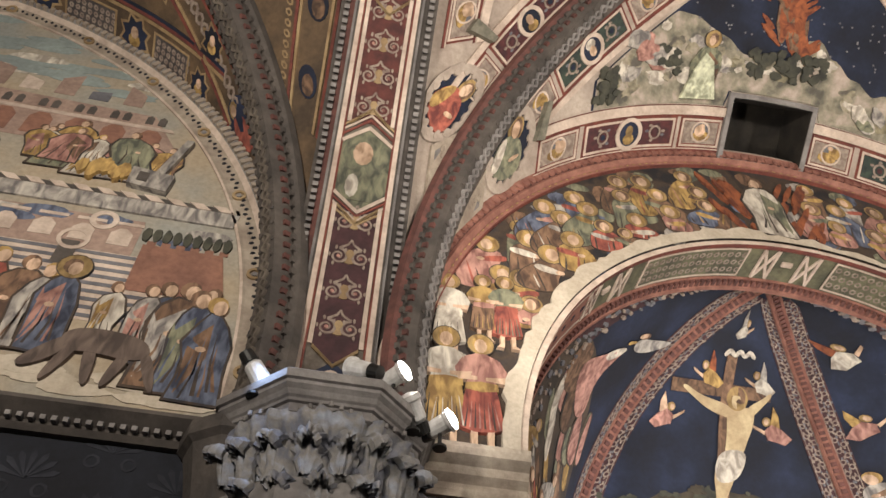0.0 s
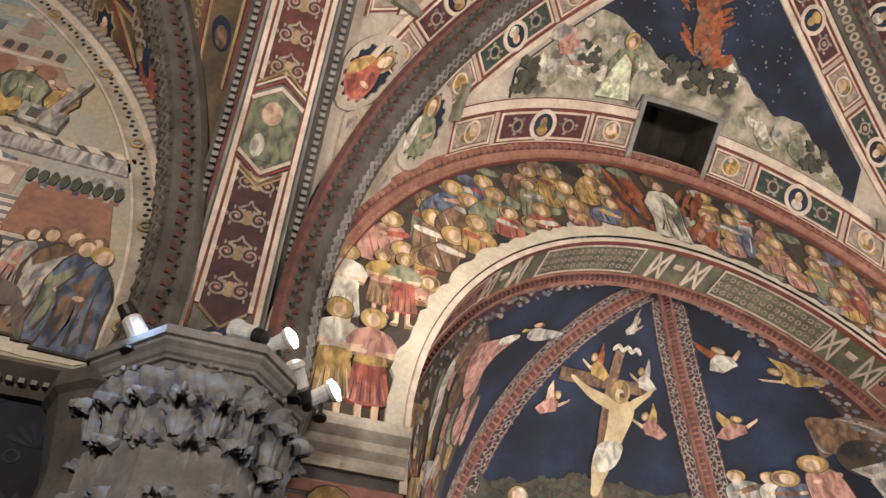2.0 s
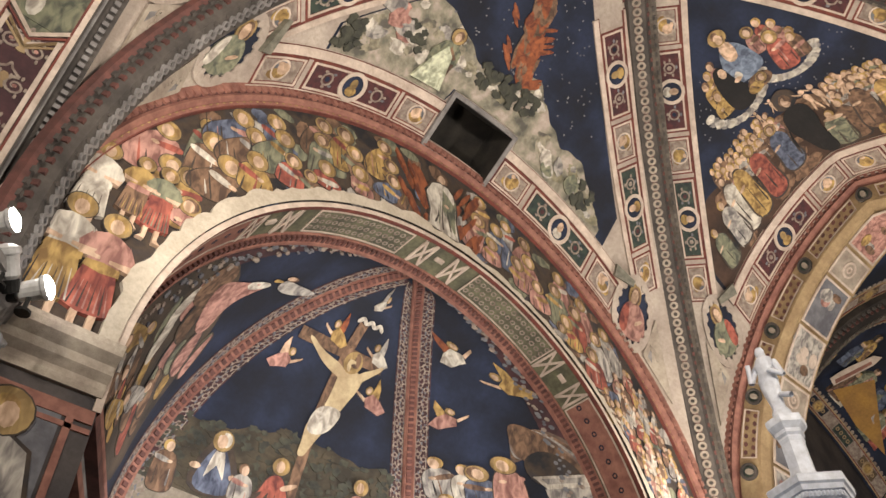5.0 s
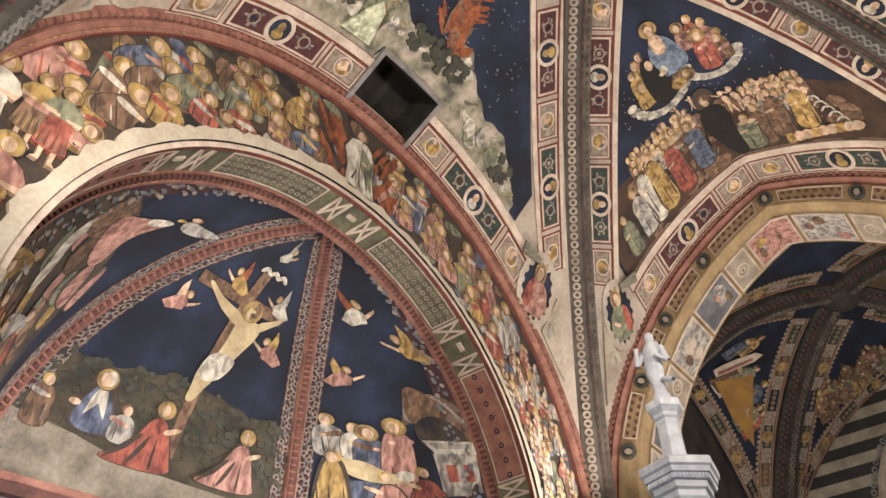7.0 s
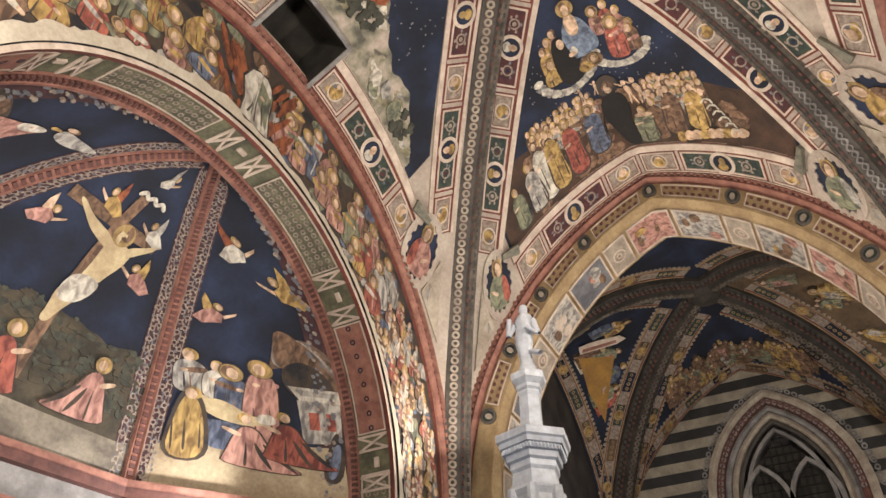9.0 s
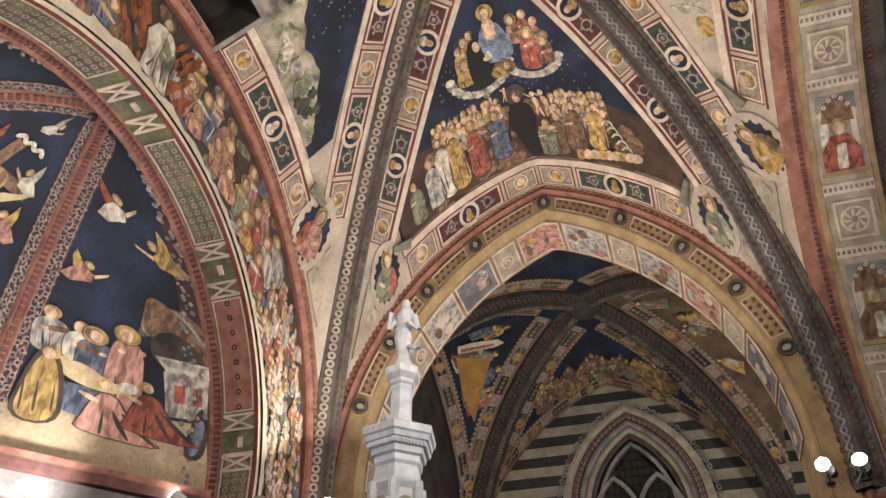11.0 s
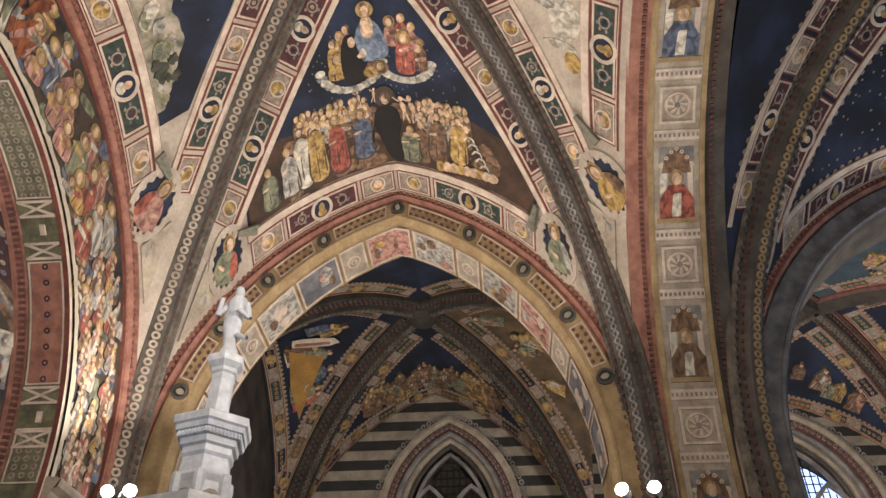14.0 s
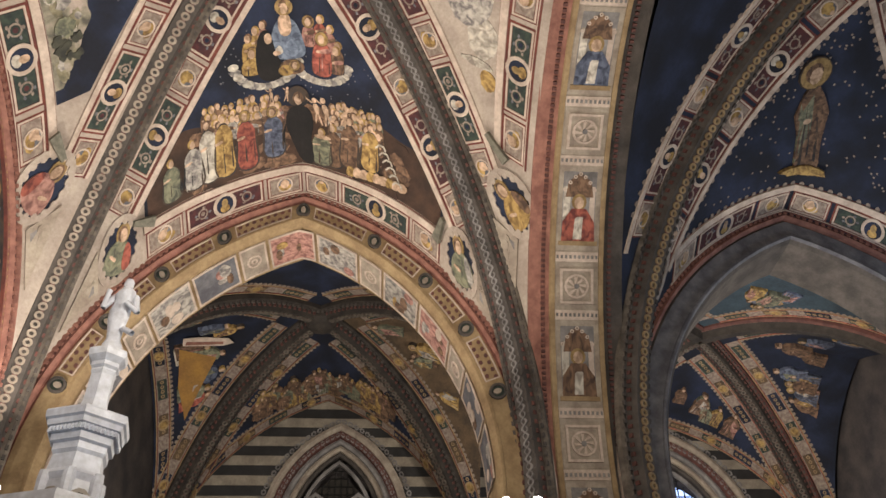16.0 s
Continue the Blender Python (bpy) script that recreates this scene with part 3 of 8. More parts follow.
# horizontal rose mouldings under the panels
for nm, fn in panels.items():
    mb = MB()
    for z, hh, m in ((4.36, 0.07, 0), (4.27, 0.10, 1), (3.92, 0.08, 0)):
        a, b = fn(0, 0, 0), fn(1, 0, 0)
        n = (INSIDE - (a + b) / 2)
        n.z = 0
        n.normalize()
        mb.add([(*(a + n * k).xy, z + dz) for k in (0, 0.09) for dz in (0, hh)] + [(*(b + n * k).xy, z + dz) for k in (0, 0.09) for dz in (0, hh)],
               [(0, 1, 5, 4), (2, 6, 7, 3), (1, 3, 7, 5), (0, 4, 6, 2)], m)
    solid("apse_sill_" + nm, mb, [rose, rose_dark], "rose moulding under the apse fresco")

# arch towards the next bay
right_arch = wall_arch("x", XR, 1.30, 2.75, 4.9, 3.88, -1)


def spandrel(name, fn, extra, mats, label, soffit_depth=0.75):
    """Face, archivolt and soffit of a pointed arch with its legs."""
    ds = lin(-fn.length - extra, fn.length + extra, 110)
    mb = MB()
    mb.sweep(fn, ds, [(-0.07, 0.0, 0), (-0.10, 0.02, 1), (-0.33, 0.02, 1), (-0.34, 0.045, 1), (-0.37, 0.045, 1), (-0.39, 0.0, 2), (-0.42, -0.06, 2), (-0.43, -soffit_depth, 3), (0.6, -soffit_depth, 3), (0.6, -soffit_depth, 3)])
    return solid(name, mb, mats, label)


ra = spandrel("arch_right", right_arch, 4.9, [rose, ochre, ochre, plaster], "ochre painted pointed arch towards the next bay")
dentil_arch("arch_trim_right", right_arch, 0.7, "rose dentil moulding over the pointed arch")
# archivolt: roundels with plain reliefs, lattice between
mb = MB()
ROUND = (-3.95, -3.0, -2.1, -1.15, 0.0, 1.15, 2.1, 3.0, 3.95)
for c in ROUND:
    mb = MB()
    mb.ring(right_arch, (c, -0.215), 0.075, 0.105, 0.02, 0.05, 0, 16)
    mb.disc(right_arch, (c, -0.215), 0.075, 0.075, 0.02, 0.028, 1, 14)
    mb.disc(right_arch, (c, -0.222), 0.036, 0.05, 0.028, 0.05, 2, 10)
    part("roundel", mb, [dark_stone, deep_green, stone_pale], ra)
mb = MB()
for a, b in zip(ROUND[:-1], ROUND[1:]):
    lo_, hi_ = a + 0.17, b - 0.17
    mb.border(right_arch, lo_, hi_, -0.31, -0.12, 0.014, 0.02, 0.034, 0)
    n = max(2, int((hi_ - lo_) / 0.09))
    for i in range(n):
        d = lo_ + (i + 0.5) * (hi_ - lo_) / n
        for w in (-0.265, -0.17):
            mb.disc(right_arch, (d + (0.02 if w < -0.2 else -0.02), w), 0.032, 0.026, 0.02, 0.027, 1, 6)
tagged(part("painted_lattice", mb, [cream, rose_dark], ra, "dark lattice between cream fillets"), kind="stuff")


# soffit panels of the arch
def ra_soffit(d, w, h):
    return right_arch(d, -0.432 - h, -w)


SOF = [rose, cream, ROBES[OCH], bluegrey, ROBES[ROS], ROBES[BRN], stone_pale, ROBES[GRY]]
rnd = random.Random(3)
k = -right_arch.length + 0.1
i = 0
while k < right_arch.length - 0.3:
    ln = 0.42 if i % 3 == 2 else 0.72
    mb = MB()
    mb.border(ra_soffit, k, k + ln, 0.10, 0.70, 0.03, 0.0, 0.015, 1)
    if i % 3 == 2:
        mb.strip(ra_soffit, k + 0.03, k + ln - 0.03, 0.13, 0.67, 0.0, 0.006, 6)
        mb.ring(ra_soffit, (k + ln / 2, 0.4), 0.09, 0.12, 0.006, 0.02, 1, 14)
        mb.ring(ra_soffit, (k + ln / 2, 0.4), 0.03, 0.05, 0.006, 0.02, 1, 10)
    else:
        mb.strip(ra_soffit, k + 0.03, k + ln - 0.03, 0.13, 0.67, 0.0, 0.006, rnd.choice((3, 7, 4)))
        for q in range(5):
            c = (k + 0.12 + rnd.random() * (ln - 0.24), 0.2 + rnd.random() * 0.4)
            mb.disc(ra_soffit, c, rnd.uniform(0.04, 0.11), rnd.uniform(0.06, 0.14), 0.006, 0.009 + 0.002 * q, rnd.choice((2, 4, 5, 1, 7)), 9)
    part("soffit_panel", mb, SOF, ra)
    k += ln + 0.05
    i += 1

# the ribs of the vault
def vault_rib(name, e, c, zc, zs, width=0.21, depth=0.17, mat=None, chain=True, extra=0.0, links=None, edge=None, wave=False):
    fn = rib_map(e, c, zc, zs)
    ds = lin(0.05, fn.length + 0.5, 74)
    a = width
    mb = MB()
    mb.sweep(fn, ds, [(-a, 0, 0), (-a, depth * 0.35, 0), (-a * 0.82, depth * 0.5, 0), (-a * 0.62, depth * 0.42, 1), (-a * 0.45, depth * 0.8, 1), (-a * 0.38, depth, 1), (a * 0.38, depth, 1), (a * 0.45, depth * 0.8, 1), (a * 0.62, depth * 0.42, 1), (a * 0.82, depth * 0.5, 0), (a, depth * 0.35, 0), (a, 0, 0)])
    ob = solid(name, mb, [edge or rib_stone, mat or dark_stone], "carved diagonal rib with a chain of rings")
    if chain:
        mb = MB()
        for i in range(int((fn.length + 0.4) / 0.105)):
            d = 0.1 + 0.105 * i
            if not wave:
                mb.ring(fn, (d, 0), 0.024, 0.050, depth - 0.01, depth + 0.02, 0, 9)
                mb.disc(fn, (d + 0.052, 0), 0.012, 0.030, depth - 0.01, depth + 0.012, 2, 6)
            for s in (-1, 1):
                mb.strip(fn, d, d + 0.05, s * a * 0.82 - 0.014, s * a * 0.82 + 0.014, depth * 0.3, depth * 0.62, 1, 1)
                mb.strip(fn, d + 0.05, d + 0.095, s * a * 0.55 - 0.012, s * a * 0.55 + 0.012, depth * 0.4, depth * 0.72, 2, 1)
        if wave:
            for lag, wd, m in ((0.0, 0.013, 0), (0.085, 0.006, 0)):
                bent = lambda d, w, h: fn(d, w + 0.030 * math.sin((d + lag) * 2 * math.pi / 0.17), h)
                mb.strip(bent, 0.1, fn.length + 0.45, -wd, wd, depth - 0.01, depth + 0.022, m, 0.016)
            for i in range(int((fn.length + 0.4) / 0.075)):
                mb.disc(fn, (0.1 + 0.075 * i, 0.058 if i % 2 else -0.058), 0.02, 0.018, depth - 0.01, depth + 0.014, 1, 6)
        tagged(part("ring_chain", mb, [links or stone_pale, dark_stone, rose_dark], ob, "pale chain of carved rings"), kind="stuff")
    return ob


vault_rib("rib_back_left", BL, C, ZC, 4.87, 0.22, links=stone, edge=rose_dark, wave=True)
vault_rib("rib_back_right", (7.68, 4.07), C, ZC, 4.87, 0.23)
vault_rib("rib_front_left", FL, C, ZC, 4.87)
vault_rib("rib_front_right", FR, C, ZC, 4.87, 0.2, links=stone, wave=True)
mb = MB()
mb.lathe(CX, CY, [(0.30, ZC), (0.30, ZC - 0.12), (0.22, ZC - 0.22), (0.05, ZC - 0.26)], 16)
solid("keystone", mb, stone_pale, "round carved keystone at the crown")

# transverse arches on the piers: left (along y) and front (along x)
left_arch = wall_arch("x", -0.075, 1.30, 2.72, 4.55, 4.05, -1)      # soffit 0.49 wide
front_arch = wall_arch("y", -1.97, 3.87, 4.10, 4.65, 4.12, 1)
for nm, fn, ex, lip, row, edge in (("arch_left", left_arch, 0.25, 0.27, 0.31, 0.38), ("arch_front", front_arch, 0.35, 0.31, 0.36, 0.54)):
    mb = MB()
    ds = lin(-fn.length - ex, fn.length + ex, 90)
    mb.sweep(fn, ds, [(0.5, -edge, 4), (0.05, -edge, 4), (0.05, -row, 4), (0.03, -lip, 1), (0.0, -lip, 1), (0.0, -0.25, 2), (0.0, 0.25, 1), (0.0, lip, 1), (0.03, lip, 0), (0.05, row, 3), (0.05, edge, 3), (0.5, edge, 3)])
    # front arch: dark stone on the entrance side paints in that side's shade
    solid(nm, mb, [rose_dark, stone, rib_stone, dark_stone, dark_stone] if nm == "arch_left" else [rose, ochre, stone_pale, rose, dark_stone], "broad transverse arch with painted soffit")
    mb = MB()
    for i in range(int(2 * fn.length / 0.06)):
        d = -fn.length + 0.06 * i
        for s in (-1, 1):
            mb.strip(fn, d, d + 0.032, 0.012, 0.05, s * row, s * (row + 0.04), 0, 1)
    tagged(solid("dentils_" + nm, mb, stone if nm == "arch_left" else rose_dark, "row of small carved dentils along the arch"), kind="stuff")


def arch_soffit(fn, lift=0.0):
    return lambda d, w, h: fn(d, -h - lift, w)


# left bay: wall with the lunette, vault
lun = wall_arch("y", YA, -3.55, 3.02, 4.75, 3.95, -1)
LB = Cell((-7.2, YA), (-0.42, YA), (-3.8, 1.3), 9.6, 4.75, 4.05)
mb = MB()
mb.grid(lambda u, v: Vector(lun(u * (lun.length + 0.3), 0, 0)).lerp(Vector((lun(u * (lun.length + 0.3), 0, 0)[0], YA, 4.4)), v), lin(-1, 1, 70), lin(0, 1, 10))
solid("wall_lunette", mb, [material("pale_sky_paint", (0.30, 0.31, 0.29), (0.40, 0.33, 0.24), scale=1.3)], "pale frescoed lunette wall")
mb = MB()
mb.box(-7.4, 0.5, YA + 0.12, YA + 0.4, 0, 4.45)
solid("wall_dado", mb, damask, "dark blue stencilled wall below the cornice")
mb = MB()
LB.surface(mb, 120)
solid("vault_next_bay", mb, brown, "brown painted web over the lunette", smooth=True)
LB2 = Cell((-0.42, -1.45), (-0.42, YA), (-3.8, 1.3), 9.6, 4.75, 4.05)
mb = MB()
LB2.surface(mb, 120)
solid("vault_next_bay_side", mb, brown, "brown painted web beside the transverse arch", smooth=True)
vault_rib("rib_next_bay", (-0.42, YA), (-3.8, 1.3), 9.6, 4.8, 0.2, 0.2, links=rib_stone, edge=dark_stone, wave=True)

# bay behind the right arch
RC, RZC = (11.4, 1.30), 9.25
far_cell = Cell((14.0, -1.5), (14.0, 4.1), RC, RZC, 4.9, 4.05)
rb_back = Cell((8.75, 4.1), (14.0, 4.1), RC, RZC, 4.9, 3.7)
rb_front = Cell((8.75, -1.5), (14.0, -1.5), RC, RZC, 4.9, 3.7)
rb_near = Cell((8.75, -1.5), (8.75, 4.1), RC, RZC, 4.9, 4.05)
for nm, cell, mt in (("vault_far", far_cell, night), ("vault_far_back", rb_back, night), ("vault_far_front", rb_front, brown), ("vault_far_near", rb_near, night)):
    mb = MB()
    cell.surface(mb, 120)
    solid(nm, mb, mt, "dim frescoed web of the neighbouring vault", smooth=True)
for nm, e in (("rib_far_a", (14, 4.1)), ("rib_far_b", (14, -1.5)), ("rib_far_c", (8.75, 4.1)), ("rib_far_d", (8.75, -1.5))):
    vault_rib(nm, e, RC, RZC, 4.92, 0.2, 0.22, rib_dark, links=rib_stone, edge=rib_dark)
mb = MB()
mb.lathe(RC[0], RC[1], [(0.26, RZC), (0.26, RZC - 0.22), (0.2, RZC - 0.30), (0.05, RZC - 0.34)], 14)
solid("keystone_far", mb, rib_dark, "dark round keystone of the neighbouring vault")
mb = MB()
mb.box(8.0, 14.2, 4.12, 4.4, 0, 9.2)
mb.box(8.4, 14.2, -1.9, -1.52, 0, 4.9)
solid("wall_far_side", mb, dusk, "dim painted side wall of the neighbouring bay")

# front bay and the bay beyond it
teal = material("dusky_teal_paint", (0.045, 0.075, 0.10), (0.020, 0.034, 0.05), scale=3)
FC = (3.87, -5.2)
fr_right = Cell((8.0, -7.9), (8.0, -2.5), FC, 9.7, 4.85, 3.85)
fr_back = Cell((0.0, -2.5), (8.0, -2.5), FC, 9.7, 4.85, 3.75)
fr_front = Cell((0.0, -7.9), (8.0, -7.9), FC, 9.7, 4.85, 3.75)
fr_left = Cell((0.0, -7.9), (0.0, -2.5), FC, 9.7, 4.85, 3.85)
for nm, cell in (("vault_entrance_right", fr_right), ("vault_entrance_back", fr_back), ("vault_entrance_front", fr_front), ("vault_entrance_left", fr_left)):
    mb = MB()
    cell.surface(mb, 120)
    solid(nm, mb, night, "night-blue starred web of the entrance vault", smooth=True)
for nm, e in (("rib_entrance_a", (8.0, -2.5)), ("rib_entrance_b", (8.0, -7.9)), ("rib_entrance_c", (0.0, -2.5)), ("rib_entrance_d", (0.0, -7.9))):
    vault_rib(nm, e, FC, 9.7, 4.87, 0.24, 0.2, dark_stone, chain=nm == "rib_entrance_a", links=ochre)
ent_arch = wall_arch("x", XR, -5.2, 2.7, 4.85, 3.85, -1)
# the arch's shade is put into its dark and blue-grey colours
spandrel("arch_entrance", ent_arch, 4.85, [dark_stone, bluegrey, dark_stone, dark_stone], "pointed arch with shade put into its dark and blue-grey colours")
dentil_arch("arch_trim_entrance", ent_arch, 0.3, "shadowed dentil moulding over the arch")
EC = (11.4, -5.2)
e_far = Cell((14.0, -7.9), (14.0, -2.5), EC, 9.0, 4.9, 3.6)
e_back = Cell((8.75, -2.5), (14.0, -2.5), EC, 9.0, 4.9, 3.6)
e_front = Cell((8.75, -7.9), (14.0, -7.9), EC, 9.0, 4.9, 3.6)
e_near = Cell((8.75, -7.9), (8.75, -2.5), EC, 9.0, 4.9, 3.6)
for nm, cell, mt in (("vault_corner_far", e_far, night), ("vault_corner_back", e_back, night), ("vault_corner_front", e_front, night), ("vault_corner_near", e_near, teal)):
    mb = MB()
    cell.surface(mb, 120)
    solid(nm, mb, mt, "dim painted web of the corner vault", smooth=True)
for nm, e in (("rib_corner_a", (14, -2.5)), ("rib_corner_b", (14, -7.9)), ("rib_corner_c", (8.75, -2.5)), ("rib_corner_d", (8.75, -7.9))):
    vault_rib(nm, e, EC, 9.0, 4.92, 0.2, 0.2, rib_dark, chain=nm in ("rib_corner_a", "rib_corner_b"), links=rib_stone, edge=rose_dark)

# piers
def pier(name, x, y, r=0.42, top=3.75):
    mb = MB()
    mb.lathe(x, y, [(r + 0.12, 0), (r + 0.12, 0.25), (r, 0.35), (r, top)], 8, 0, math.pi / 8)
    return solid(name, mb, [stone], "grey stone pier")


pier("pier_back_left", -0.06, 3.98, 0.50)
for nm, x, y in (("pier_front_right", 8.35, -2.0), ("pier_front_left", -0.06, -1.97), ("pier_back_right", 8.4, 4.3)):
    pier(nm, x, y, 0.5, 4.05)
mb = MB()
mb.box(-8, 16, -9, 8, -0.2, 0)
solid("floor", mb, stone, "grey stone floor")
mb = MB()
mb.box(-8, 16, -8.3, -8.0, 0, 10.5)
mb.box(-7.6, -7.3, -8, 8, 0, 10.5)
mb.box(14.6, 14.9, -8.3, 8, 0, 10.5)
mb.box(-8, 16, 7.2, 7.5, 0, 10.5)
solid("wall_outer", mb, dusk, "dim painted outer walls of the hall")
mb = MB()
mb.box(-8, 16, -8.3, 7.5, 10.6, 10.8)
solid("roof_slab", mb, stone, "stone cover over the vaults")

# ---- painted decoration of the vaults ----
BAND = [cream, maroon, deep_green, material("dark_red_panel_paint", (0.10, 0.028, 0.03), (0.05, 0.02, 0.025), scale=14), scroll, night, ROBES[OCH], ROBES[WHT], flesh, gold, bluegrey]


def medallion_panel(fn, d0, d1, w0, w1, parent, rnd, mats=BAND, ground=None):
    """A framed panel of scrolls on a dark ground with a ringed roundel in its middle."""
    c, w, hw = (d0 + d1) / 2, (w0 + w1) / 2, (w1 - w0) / 2
    mb = MB()
    mb.strip(fn, d0, d1, w0, w1, 0.002, 0.006, 1)
    mb.border(fn, d0 + 0.025, d1 - 0.025, w0 + 0.02, w1 - 0.02, 0.022, 0.006, 0.016, 0)
    g = rnd.choice((2, 3)) if ground is None else ground
    mb.strip(fn, d0 + 0.055, d1 - 0.055, w0 + 0.048, w1 - 0.048, 0.006, 0.010, g)
    for s in (-1, 1):
        e = c + s * (d1 - d0) * 0.28
        r = hw * 0.45
        mb.ring(fn, (e, w), r * 0.72, r, 0.010, 0.016, 4, 10)
        mb.disc(fn, (e, w), r * 0.4, r * 0.4, 0.010, 0.018, rnd.choice((3, 5, 4)), 7)
        for a in range(5):
            t = a * 1.256 + rnd.random()
            mb.disc(fn, (e + 1.35 * r * math.cos(t), w + 1.15 * r * math.sin(t)), 0.024, 0.016, 0.010, 0.015, rnd.choice((4, 10)), 5)
    mb.ring(fn, (c, w), hw * 0.74, hw * 1.0, 0.008, 0.026, 0, 18)
    mb.disc(fn, (c, w), hw * 0.76, hw * 0.76, 0.008, 0.018, 5, 16)
    mb.disc(fn, (c, w - hw * 0.32), hw * 0.42, hw * 0.34, 0.016, 0.021, rnd.choice((6, 7, 6)), 10)
    mb.disc(fn, (c, w + hw * 0.16), hw * 0.27, hw * 0.36, 0.016, 0.024, rnd.choice((9, 8)), 10)
    return part("medallion_panel", mb, mats, parent)


def niche_panel(fn, d0, d1, w0, w1, parent, rnd, mats=BAND):
    """A framed square with a small arched niche and an ochre shape in it."""
    c, w = (d0 + d1) / 2, (w0 + w1) / 2
    a, b = (d1 - d0) / 2, (w1 - w0) / 2
    mb = MB()
    mb.strip(fn, d0, d1, w0, w1, 0.002, 0.006, 1)
    mb.border(fn, d0 + 0.02, d1 - 0.02, w0 + 0.02, w1 - 0.02, 0.02, 0.006, 0.016, 0)
    mb.strip(fn, d0 + 0.05, d1 - 0.05, w0 + 0.05, w1 - 0.05, 0.006, 0.009, 4)
    mb.ring(fn, (c, w + b * 0.05), b * 0.56, b * 0.68, 0.009, 0.018, 0, 14)
    mb.disc(fn, (c, w + b * 0.05), b * 0.56, b * 0.56, 0.009, 0.012, 10, 12)
    x = rnd.uniform(-0.15, 0.15) * a
    mb.disc(fn, (c + x, w - b * 0.22), a * 0.42, b * 0.36, 0.012, 0.017, 6, 9)
    mb.disc(fn, (c - x, w + b * 0.12), a * 0.26, b * 0.38, 0.012, 0.020, rnd.choice((6, 8)), 9)
    mb.disc(fn, (c + x * 0.5, w + b * 0.42), a * 0.13, b * 0.14, 0.012, 0.022, 8, 8)
    return part("niche_panel", mb, mats, parent)


def fillets(fn, d0, d1, ws, parent, mats=BAND):
    """Thin painted lines: (w0, w1, material, height)."""
    mb = MB()
    for w0, w1, m, h in ws:
        mb.strip(fn, d0, d1, w0, w1, 0.001, h, m, 0.18)
    return part("painted_line", mb, mats, parent)


def band_thing(name, at, label):
    return thing(name, at, label, "painted band", "painted bands of the vault")


rnd = random.Random(21)
APSE_SEQ = (("n", -2.80, -2.26), ("m", -2.20, -1.08), ("n", -1.04, -0.56), ("n", 0.40, 0.86), ("m", 0.92, 1.98), ("n", 2.04, 2.52))
RIGHT_SEQ = (("n", -2.16, -1.66), ("m", -1.62, -0.54), ("n", -0.50, -0.02), ("n", 0.02, 0.50), ("m", 0.54, 1.62), ("n", 1.66, 2.2))
SIDE_SEQ = (("n", -2.5, -2.02), ("m", -1.98, -0.95), ("n", -0.9, -0.42), ("m", -0.36, 0.36), ("n", 0.42, 0.9), ("m", 0.95, 1.98), ("n", 2.02, 2.5))


def arch_band(cell, seq, name, label, gaps=()):
    fn = cell.by_arch
    th = band_thing(name, tuple(cell.at(0, 0)), label)
    lo, hi = seq[0][1] - 0.03, seq[-1][2] + 0.03
    spans = [(lo, hi)] if not gaps else [(lo, gaps[0]), (gaps[1], hi)]
    for a, b in spans:
        fillets(fn, a, b, ((0.10, 0.125, 1, 0.010), (0.125, 0.135, 0, 0.02), (0.44, 0.46, 1, 0.008), (0.46, 0.55, 0, 0.03), (0.55, 0.56, 1, 0.008)), th)
    for kind, a, b in seq:
        (medallion_panel if kind == "m" else niche_panel)(fn, a, b, 0.13, 0.445, th, rnd)
    return th


def rib_band(cell, side, first, last, centre, name, label, mid=3.13):
    fn = cell.by_rib(side)
    th = band_thing(name, tuple(fn((first + last) / 2, centre, 0)), label)
    h = 0.155
    fillets(fn, first, last, ((centre - h - 0.02, centre - h, 1, 0.01), (centre + h, centre + h + 0.02, 1, 0.01), (centre + h + 0.02, centre + h + 0.085, 0, 0.025), (centre - h - 0.07, centre - h - 0.02, 0, 0.014)), th)
    d = mid - 3 * 1.56
    while d < last + 0.3:
        if first < d - 0.5 and d + 0.5 < last + 0.1:
            medallion_panel(fn, d - 0.5, d + 0.5, centre - h, centre + h, th, rnd)
        if first < d + 0.56 and d + 1.0 < last + 0.1:
            niche_panel(fn, d + 0.55, d + 1.01, centre - h, centre + h, th, rnd)
        d += 1.56
    return th


arch_band(apse_cell, APSE_SEQ, "arch_border", "cream and maroon border with medallions over the apse arch", (-0.53, 0.36))
rib_band(apse_cell, 1, 0.9, 4.15, 0.32, "rib_border", "painted border with roundels along the vault rib", 3.13)
rib_band(apse_cell, -1, 0.9, 4.2, 0.31, "rib_border", "painted border with roundels along the shadowed rib", 3.13)
arch_band(right_cell, RIGHT_SEQ, "arch_border", "cream and maroon border with medallions over the pointed arch")
rib_band(right_cell, 1, 0.9, 4.7, 0.29, "rib_border", "painted border with roundels along the vault rib", 3.56)
rib_band(right_cell, -1, 0.9, 4.7, 0.31, "rib_border", "painted border with roundels along the front rib", 3.56)
arch_band(front_cell, SIDE_SEQ, "arch_border", "cream and maroon border with medallions over the transverse arch")
rib_band(front_cell, 1, 0.9, 4.3, 0.36, "rib_border", "painted border with roundels beside the front rib", 3.19)
arch_band(left_cell, (("n", -2.2, -1.66), ("m", -1.62, -0.54), ("n", -0.50, -0.02), ("n", 0.02, 0.50), ("m", 0.54, 1.62), ("n", 1.66, 2.2)), "arch_border", "cream and maroon border with medallions over the side arch")
rib_band(left_cell, 1, 0.9, 4.7, 0.36, "rib_border", "painted border with roundels beside the side web", 3.56)


